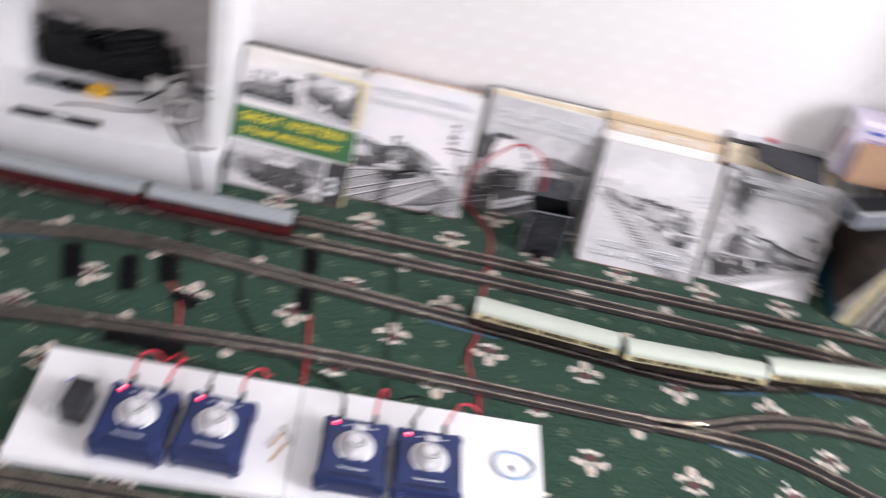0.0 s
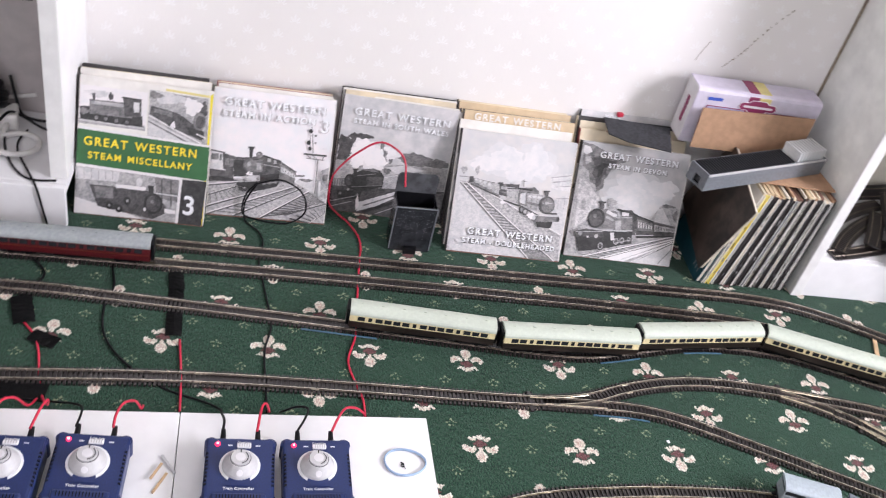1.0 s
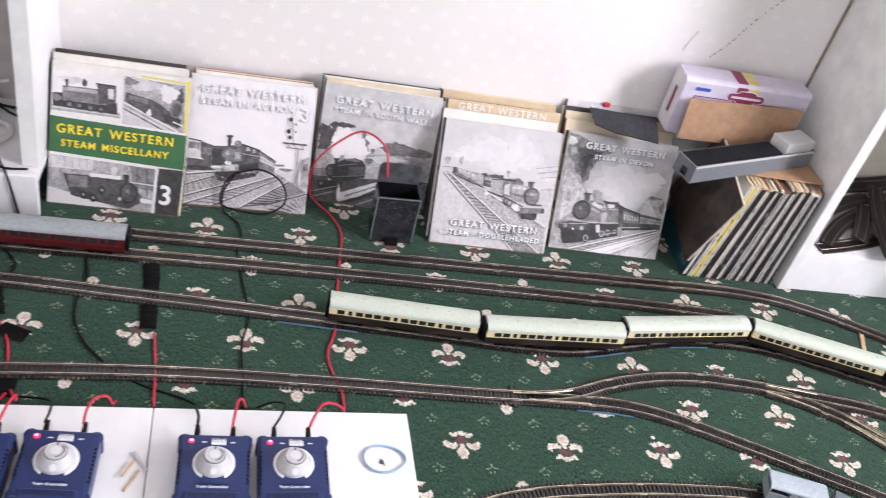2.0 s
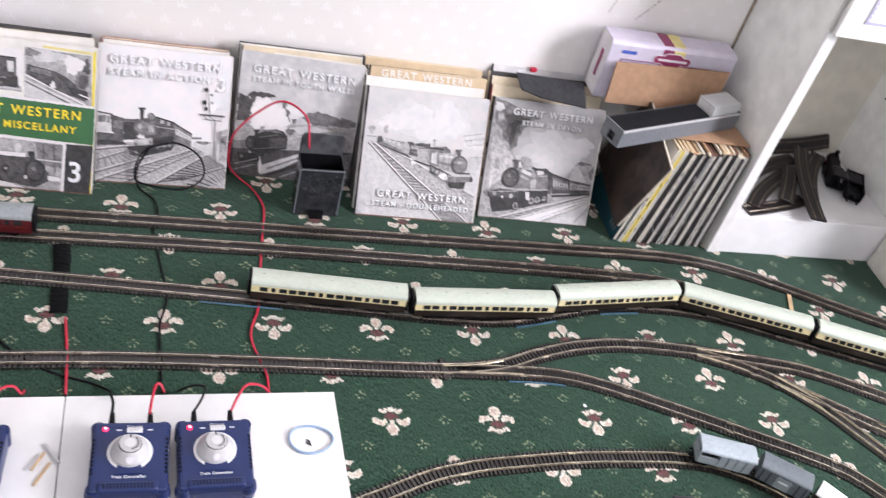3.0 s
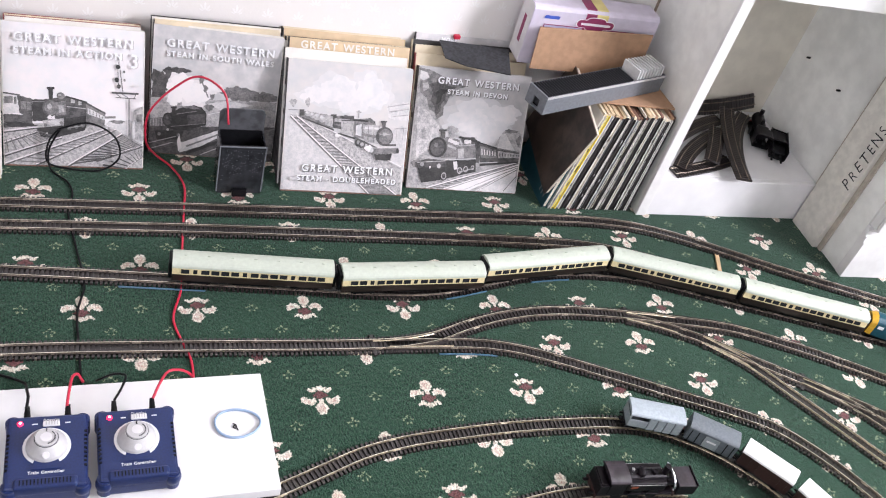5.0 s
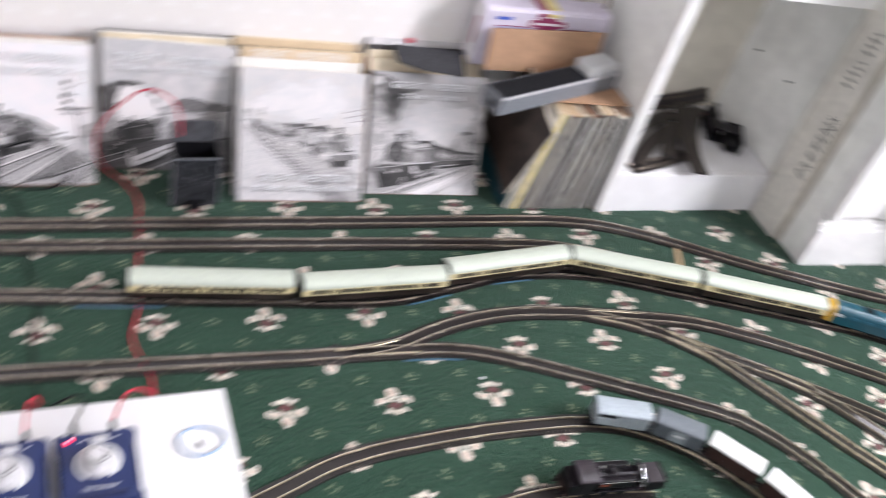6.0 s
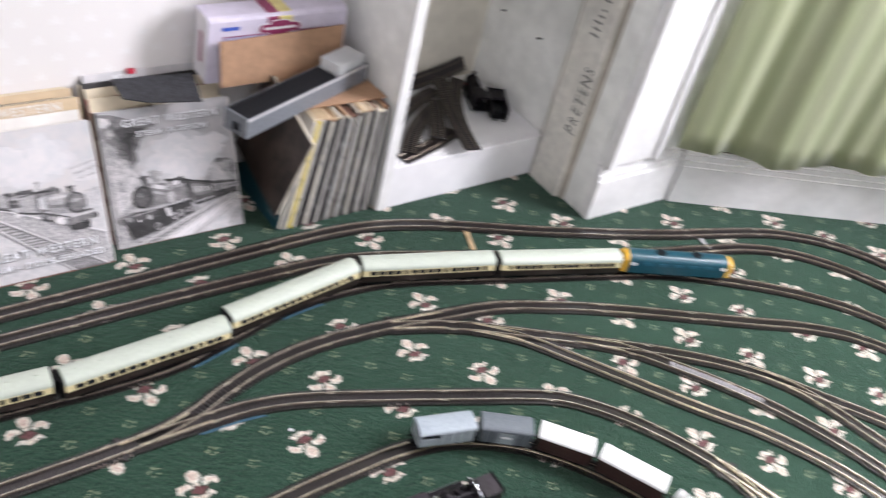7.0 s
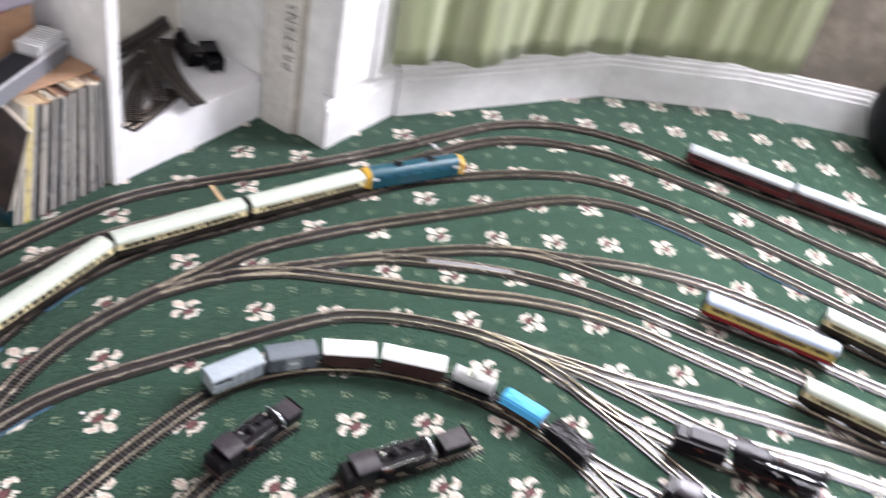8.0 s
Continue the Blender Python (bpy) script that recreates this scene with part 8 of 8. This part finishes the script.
wire([(0.210, 0.290, 0.118), (0.201, 0.314, 0.162), (0.163, 0.335, 0.174), (0.126, 0.337, 0.148), (0.092, 0.334, 0.104), (0.086, 0.342, 0.06), (0.092, 0.352, 0.018), (0.108, 0.345, 0.004), (0.128, 0.322, 0.0026), (0.147, 0.275, 0.0026), (0.144, 0.205, UNDER), (0.139, 0.128, UNDER),
      (0.134, 0.039, UNDER), (0.121, -0.022, 0.0026), (0.133, -0.068, UNDER), (0.141, -0.094, 0.0026), (0.143, -0.130, 0.0035), (0.138, -0.134, 0.022), (0.124, -0.141, 0.041), (0.108, -0.149, 0.050), (0.096, -0.169, 0.053), (0.0860, -0.191, 0.0505)], "red_wire", "red wire running from the tub under the tracks to a controller")
wire([(0.006, -0.128, 0.003), (0.006, -0.134, 0.022), (0.000, -0.143, 0.048), (-0.005, -0.152, 0.055), (-0.009, -0.174, 0.055), (-0.0115, -0.193, 0.0505)], "red_wire", "short red lead looping into a controller")
wire([(-0.044, 0.318, 0.070), (0.002, 0.324, 0.080), (0.040, 0.320, 0.058), (0.047, 0.312, 0.024), (0.020, 0.303, 0.004), (-0.035, 0.306, 0.003), (-0.060, 0.310, 0.010), (-0.056, 0.316, 0.050), (-0.040, 0.320, 0.070), (-0.058, 0.314, 0.03), (-0.055, 0.300, 0.004), (-0.030, 0.273, 0.0026), (-0.021, 0.246, 0.0026),
      (-0.025, 0.200, UNDER), (-0.012, 0.126, UNDER), (0.002, 0.045, UNDER), (-0.005, -0.008, 0.0026), (-0.001, -0.069, UNDER), (0.004, -0.130, 0.003)], "black", "black wire looped before a book and running under the tracks", 0.0016)
wire([(-0.250, 0.20, UNDER), (-0.250, 0.151, UNDER), (-0.241, 0.105, 0.0026), (-0.247, 0.060, UNDER), (-0.237, 0.001, 0.0026), (-0.205, -0.047, 0.0026), (-0.141, -0.095, UNDER), (-0.081, -0.118, 0.003), (-0.062, -0.134, 0.010), (-0.057, -0.150, 0.032), (-0.054, -0.178, 0.050), (-0.0555, -0.193, 0.0505)], "black", "black wire curving under two tracks to a controller", 0.0018)
wire([(0.022, -0.128, 0.003), (0.026, -0.133, 0.022), (0.042, -0.142, 0.042), (0.056, -0.150, 0.049), (0.051, -0.170, 0.050), (0.0415, -0.189, 0.0505)], "black", "short black lead into a controller", 0.0016)
wire([(-0.130, 0.0, 0.0026), (-0.121, -0.062, UNDER), (-0.117, -0.100, 0.0026), (-0.114, -0.136, 0.003)], "red_wire", "red wire coming from under black tape")
wire([(-0.163, -0.130, 0.003), (-0.163, -0.134, 0.022), (-0.170, -0.142, 0.046), (-0.181, -0.152, 0.054), (-0.189, -0.172, 0.055), (-0.1905, -0.191, 0.0505)], "red_wire", "red lead looping into a controller")
wire([(-0.355, 0.019, 0.0026), (-0.332, -0.008, 0.0026), (-0.318, -0.040, 0.0026), (-0.309, -0.077, UNDER), (-0.296, -0.120, 0.0026), (-0.280, -0.134, 0.024), (-0.276, -0.146, 0.048), (-0.280, -0.164, 0.055), (-0.2875, -0.195, 0.0505)], "red_wire", "red wire running from taped joints to a controller")
wire([(-0.300, -0.128, 0.003), (-0.304, -0.134, 0.022), (-0.316, -0.142, 0.046), (-0.328, -0.154, 0.055), (-0.331, -0.176, 0.055), (-0.3325, -0.197, 0.0505)], "red_wire", "red lead looping down behind the board")
wire([(-0.42, -0.10, UNDER), (-0.36, -0.125, 0.003), (-0.30, -0.132, 0.004), (-0.24, -0.138, 0.03), (-0.232, -0.17, 0.05), (-0.235, -0.190, 0.0505)], "black", "black lead lying behind the board", 0.0016)
wire([(-0.38, 0.165, UNDER), (-0.345, 0.12, 0.0026), (-0.362, 0.075, UNDER), (-0.358, 0.05, UNDER)], "black", "black wire between two tracks", 0.0018)


def tape_patch(x0, y0, x1, y1, w, seed, lift=0.0034):
    """Crinkled strip of cloth tape pressed on the carpet."""
    a, b = Vector((x0, y0, 0)), Vector((x1, y1, 0))
    h = (b - a).normalized()
    side = Vector((-h.y, h.x, 0))
    n = 14
    bm = bmesh.new()
    rows = []
    for i in range(n + 1):
        p = a.lerp(b, i / n)
        ww = w * (1 + 0.14 * noise.noise((i * 0.7, seed, 0)))
        rows.append([bm.verts.new(p + side * ww * (k / 4 - 0.5) + Vector((0, 0, lift + 0.0022 * math.sin(math.pi * k / 4) + 0.0010 * noise.noise((i * 0.9, k * 0.8, seed))))) for k in range(5)])
    for r, q in zip(rows, rows[1:]):
        for k in range(4):
            bm.faces.new((r[k], r[k + 1], q[k + 1], q[k]))
    bmesh.ops.solidify(bm, geom=bm.faces[:], thickness=0.0025)
    tagged(mesh_object("tape_patch", bm, "tape"), "black cloth tape holding wires to the carpet", "tape", "black tape patches")


for k, p in enumerate(((-0.153, 0.148, -0.147, 0.108, 0.024), (-0.144, 0.055, -0.140, 0.006, 0.024), (-0.366, 0.066, -0.348, 0.010, 0.030), (-0.334, -0.010, -0.296, -0.026, 0.024), (-0.40, -0.112, -0.29, -0.116, 0.028), (-0.508, 0.050, -0.484, -0.022, 0.028), (-0.421, 0.050, -0.400, -0.022, 0.026))):
    tape_patch(*p, k)
tape_patch(-0.148, 0.112, -0.143, 0.052, 0.023, 9, 0.0012)


# ---- oddments in the cupboards ----
def loose_track(x, y, turn, radius, sweep, lift, tilt, label):
    """A short curved length of spare track."""
    ob = thing("spare_track", label, "track piece", pose(x, y, 0.0905 + lift, tilt[0], tilt[1], turn), "spare track pieces")
    n, side = max(4, int(radius * radians(abs(sweep)) / PITCH)), 1 if sweep > 0 else -1
    for i in range(n):
        a = radians(abs(sweep)) * (i + 0.5) / n
        m = Matrix.Translation((radius * math.sin(a), side * radius * (1 - math.cos(a)), 0.0019)) @ Matrix.Rotation(side * a, 4, "Z") @ Matrix.Translation((0, 0, -0.0019))
        sl = new("sleeper", SLEEPER)
        sl.parent, sl.matrix_local = ob, m
    for o in (-GAUGE / 2, GAUGE / 2):
        r = radius - o
        pts = [(r * math.sin(radians(abs(sweep)) * i / 10), side * (radius - r * math.cos(radians(abs(sweep)) * i / 10)), 0.0056) for i in range(11)]
        part("rail", cord(pts, 0.0009, segs=4), "rail", ob)


def spare(a, b, radius, side, lift, tilt, label):
    """Spare track piece bent from a to b with the given radius."""
    d = math.dist(a, b)
    sweep = 2 * math.degrees(math.asin(min(0.95, d / 2 / radius)))
    turn = math.degrees(math.atan2(b[1] - a[1], b[0] - a[0])) - side * sweep / 2
    loose_track(a[0], a[1], turn, radius, side * sweep, lift, tilt, label)


spare((1.034, 0.256), (1.190, 0.306), 0.90, 1, 0.0, (0, 0), "short spare track piece flat on the white base")
spare((1.052, 0.262), (1.205, 0.386), 0.40, -1, 0.006, (0, -1), "curved spare track piece with brown sleepers")
spare((1.046, 0.322), (1.225, 0.428), 0.44, -1, 0.010, (0, -1), "curved spare track piece lying across another")
spare((1.172, 0.222), (1.300, 0.452), 0.44, -1, 0.015, (0, 0), "curved spare track piece overhanging the white base")
spare((1.164, 0.216), (1.250, 0.452), 0.90, -1, 0.021, (0, -1), "curved spare track piece on top of the pile")
spare((1.128, 0.280), (1.196, 0.392), 0.90, 1, 0.013, (0, -2), "short bright offcut of track on the pile")
loose_track(1.13, 0.462, 3, 0.9, 13, 0.014, (62, 0), "spare track piece propped against the back wall")


def loco_shell(x, y, turn, tilt, label):
    """Spare engine body: round boiler, smokebox, cab with cut-outs and a running plate."""
    ob = thing("loco_body", label, "model part", pose(x, y, 0.0925, tilt, 0, turn), "spare loco bodies")
    part("running_plate", box(-0.048, 0.050, -0.017, 0.017, 0.006, 0.0085, 0.0008), "black", ob)
    part("boiler", tube(0.0125, 0.062, Matrix.Translation((0.012, 0, 0.0215)) @ ALONG_X, segs=20), "loco_black", ob)
    part("smokebox", tube(0.0130, 0.014, Matrix.Translation((0.044, 0, 0.0215)) @ ALONG_X, segs=20), "black", ob)
    part("firebox", box(-0.024, -0.002, -0.0128, 0.0128, 0.0086, 0.035, 0.005), "loco_black", ob)
    for sgn in (-1, 1):
        part("cab_side", box(-0.046, -0.0245, sgn * 0.0165 - 0.0007, sgn * 0.0165 + 0.0007, 0.0086, 0.034, 0.0005), "loco_black", ob)
        part("splasher", tube(0.0100, 0.003, Matrix.Translation((0.012, sgn * 0.0145, 0.0095)) @ ALONG_Y, segs=16), "loco_black", ob)
    part("cab_roof", prism(roof_profile(0.0178, 0.034, 0.005), -0.050, -0.022), "loco_black", ob)
    part("chimney", tube(0.004, 0.011, Matrix.Translation((0.043, 0, 0.0385)), segs=12, r2=0.0048), "loco_black", ob)
    part("dome", tube(0.005, 0.008, Matrix.Translation((0.008, 0, 0.037)), segs=12, r2=0.003), "loco_black", ob)
    part("buffer_beam", box(0.0502, 0.0522, -0.017, 0.017, 0.003, 0.012), "cover_red", ob)
    for y in (-0.0105, 0.0105):
        part("buffer", tube(0.0022, 0.008, Matrix.Translation((0.056, y, 0.008)) @ ALONG_X, segs=10), "black", ob)
    add_wheels(ob, (-0.028, 0.0, 0.028), 0.0075, "black")
    return ob


loco_shell(1.300, 0.388, 66, 0, "black model engine body among the spare track")


def tender_shell(x, y, turn, label):
    """Spare tender body with its open end and coal space."""
    ob = thing("tender_body", label, "model part", pose(x, y, 0.0925, 0, 0, turn), "spare loco bodies")
    w, h = 0.0165, 0.030
    part("floor", box(-0.042, 0.042, -w, w, 0.006, 0.0085, 0.0006), "black", ob)
    for sgn in (-1, 1):
        part("side", box(-0.042, 0.042, sgn * w - 0.0009, sgn * w + 0.0009, 0.0086, h, 0.0006), "loco_black", ob)
    part("end", box(0.0405, 0.042, -w + 0.001, w - 0.001, 0.0086, h - 0.002, 0.0005), "loco_black", ob)
    part("tank_top", box(0.004, 0.040, -w + 0.001, w - 0.001, 0.022, 0.026, 0.002), "loco_black", ob)
    part("coal_space", box(-0.030, 0.0035, -w + 0.001, w - 0.001, 0.0086, 0.017, 0.003), "black", ob)
    for y in (-0.010, 0.010):
        part("buffer", tube(0.0022, 0.010, Matrix.Translation((-0.047, y, 0.008)) @ ALONG_X, segs=10), "black", ob)
    add_wheels(ob, (-0.028, 0.0, 0.028), 0.0075, "black")
    return ob


tender_shell(1.322, 0.345, 60, "black model tender body with an open end")


def cable_heap():
    """Coiled mains leads piled over black adaptors."""
    rng = random.Random(3)
    ob = thing("cable_heap", "tangled heap of thick black cables on the white base", "cables", pose(-0.580, 0.406, 0.0805))
    for cx, rx, top, turns in ((-0.070, 0.036, 0.086, 5), (-0.040, 0.046, 0.056, 4), (0.010, 0.046, 0.066, 5), (0.050, 0.046, 0.092, 6), (0.082, 0.036, 0.062, 4)):
        pts, n = [], turns * 9
        for i in range(n):
            a, f = math.tau * i / 9, i / n
            pts.append((cx + rx * math.cos(a) * rng.uniform(0.86, 1.08), 0.006 + 0.024 * math.sin(a) * rng.uniform(0.86, 1.1), 0.006 + top * (0.35 + 0.6 * f) + 0.014 * math.sin(a + cx * 40) + rng.uniform(-0.004, 0.004)))
        part("cable", cord(pts, rng.uniform(0.0056, 0.0070)), "black", ob, smooth=True)
    # pale block added in place of the glint on top of the coil
    part("glint_block", box(-0.100, -0.050, -0.014, 0.010, 0.088, 0.096, 0.004, segs=3), "knob", ob, "pale grey block standing for a glint on the cables")
    part("adaptor_block", box(-0.116, -0.030, -0.016, 0.034, 0.0, 0.058, 0.014, segs=3), "black", ob)
    part("adaptor_block", box(-0.034, 0.040, -0.012, 0.034, 0.0, 0.050, 0.012, segs=3), "black", ob)
    part("adaptor_block", box(0.030, 0.112, -0.010, 0.036, 0.0, 0.068, 0.014, segs=3), "black", ob)


cable_heap()
wire([(-0.455, 0.362, 0.084), (-0.452, 0.345, 0.0822), (-0.439, 0.310, 0.0822), (-0.424, 0.282, 0.0822), (-0.401, 0.256, 0.0822), (-0.381, 0.250, 0.0822), (-0.352, 0.254, 0.0822)], "black", "thin black cable curving to the foot of the upright", 0.0018)
wire([(-0.425, 0.385, 0.084), (-0.432, 0.357, 0.0822), (-0.428, 0.328, 0.0822), (-0.401, 0.276, 0.0822), (-0.383, 0.243, 0.0822), (-0.378, 0.2357, 0.076), (-0.372, 0.2355, 0.040), (-0.366, 0.2355, 0.004)], "black", "thin black cable falling over the edge of the base", 0.0018)
wire([(-0.64, 0.36, 0.0840), (-0.60, 0.345, 0.0860), (-0.55, 0.352, 0.0840), (-0.50, 0.37, 0.0860), (-0.45, 0.385, 0.0870)], "black", "black cable lying on the white base", 0.0024)
wire([(-0.62, 0.29, 0.0830), (-0.57, 0.305, 0.0840), (-0.52, 0.31, 0.0830), (-0.47, 0.325, 0.0840)], "black", "thin black lead on the white base", 0.0014)
ext = thing("mains_plug", "white mains plug with a thick coiled white lead", "plug", pose(-0.472, 0.398, 0.0805, 0, 0, 12))
part("body", box(-0.030, 0.030, -0.022, 0.022, 0.0, 0.030, 0.006, segs=3), "white_cable", ext)
coil = [(0.012, -0.020, 0.014)]
for k in range(11):
    a = radians(120 - k * 34)
    coil.append((0.026 + 0.036 * math.cos(a), -0.070 + 0.034 * math.sin(a), 0.0052 + 0.0008 * k))
part("lead", cord(coil, 0.0048), "white_cable", ext, smooth=True)
wire([(-0.50, WALL_Y - 0.0092, 0.1025), (-0.460, WALL_Y - 0.0094, 0.1080), (-0.422, WALL_Y - 0.0092, 0.1170)], "white_cable", "short pale cable clipped low on the cupboard wall", 0.0036)
wire([(-0.462, 0.445, 0.150), (-0.452, 0.430, 0.1180), (-0.440, 0.415, 0.0940), (-0.420, 0.412, 0.0880), (-0.392, 0.418, 0.0845), (-0.37, 0.425, 0.0845)], "black", "black cable trailing across the white base", 0.0026)
wire([(-0.500, 0.345, 0.0845), (-0.470, 0.362, 0.1020), (-0.452, 0.385, 0.1160), (-0.436, 0.405, 0.0960), (-0.404, 0.395, 0.0845), (-0.372, 0.384, 0.0845)], "black", "black lead lying over the white plug", 0.0022)
sock = thing("wall_adaptor", "black mains adaptor plugged in on the darkened cupboard wall", "adaptor", pose(-0.438, 0.4492, 0.302))
part("body", box(-0.030, 0.030, -0.030, 0.0, 0.0, 0.070, 0.006, segs=3), "black", sock)
part("back_plate", box(-0.040, 0.040, -0.0012, -0.0002, 0.020, 0.095, 0.0004), "white_board", sock)
pli = thing("pliers", "pliers with yellow and black handles on the white base", "pliers", pose(-0.590, 0.345, 0.0805, 0, 0, 2))
for y in (-1, 1):
    part("handle", cord([(0.0, y * 0.006, 0.007), (0.016, y * 0.010, 0.008), (0.034, y * 0.009, 0.007)], 0.0062), "yellow", pli, "yellow handle sleeve", smooth=True)
    part("grip", cord([(-0.055, y * 0.003, 0.007), (-0.030, y * 0.010, 0.007), (-0.002, y * 0.007, 0.007)], 0.0045), "black", pli, smooth=True)
part("jaw", prism([(-0.010, 0.002), (0.010, 0.002), (0.010, 0.012), (-0.010, 0.012)], -0.095, -0.05, taper=1.0), "tray_grey", pli)
torch = thing("small_torch", "slim black torch lying at the front of the white base", "torch", pose(-0.606, 0.2465, 0.0805, 0, 0, 2))
part("barrel", tube(0.0065, 0.138, Matrix.Translation((0, 0, 0.0068)) @ ALONG_X, segs=16), "black", torch)
part("collar", tube(0.0069, 0.028, Matrix.Translation((0.004, 0, 0.0070)) @ ALONG_X, segs=16), "steel", torch)

bag = thing("dark_bag", "slumped black bag standing by the skirting", "bag", pose(2.405, -0.945, 0, 0, 0, -20))
bm = bmesh.new()
bmesh.ops.create_uvsphere(bm, u_segments=24, v_segments=16, radius=0.5)
for v in bm.verts:
    v.co = (v.co.x * 0.24, v.co.y * 0.36, max(0.0, (v.co.z + 0.42) * 0.30) + 0.006 * noise.noise(v.co * 6))
part("cloth", bm, "black", bag, smooth=True)
part("handle", cord([(0, -0.08, 0.24), (0.0, -0.06, 0.30), (0.0, 0.04, 0.31), (0, 0.08, 0.24)], 0.006), "black", bag)
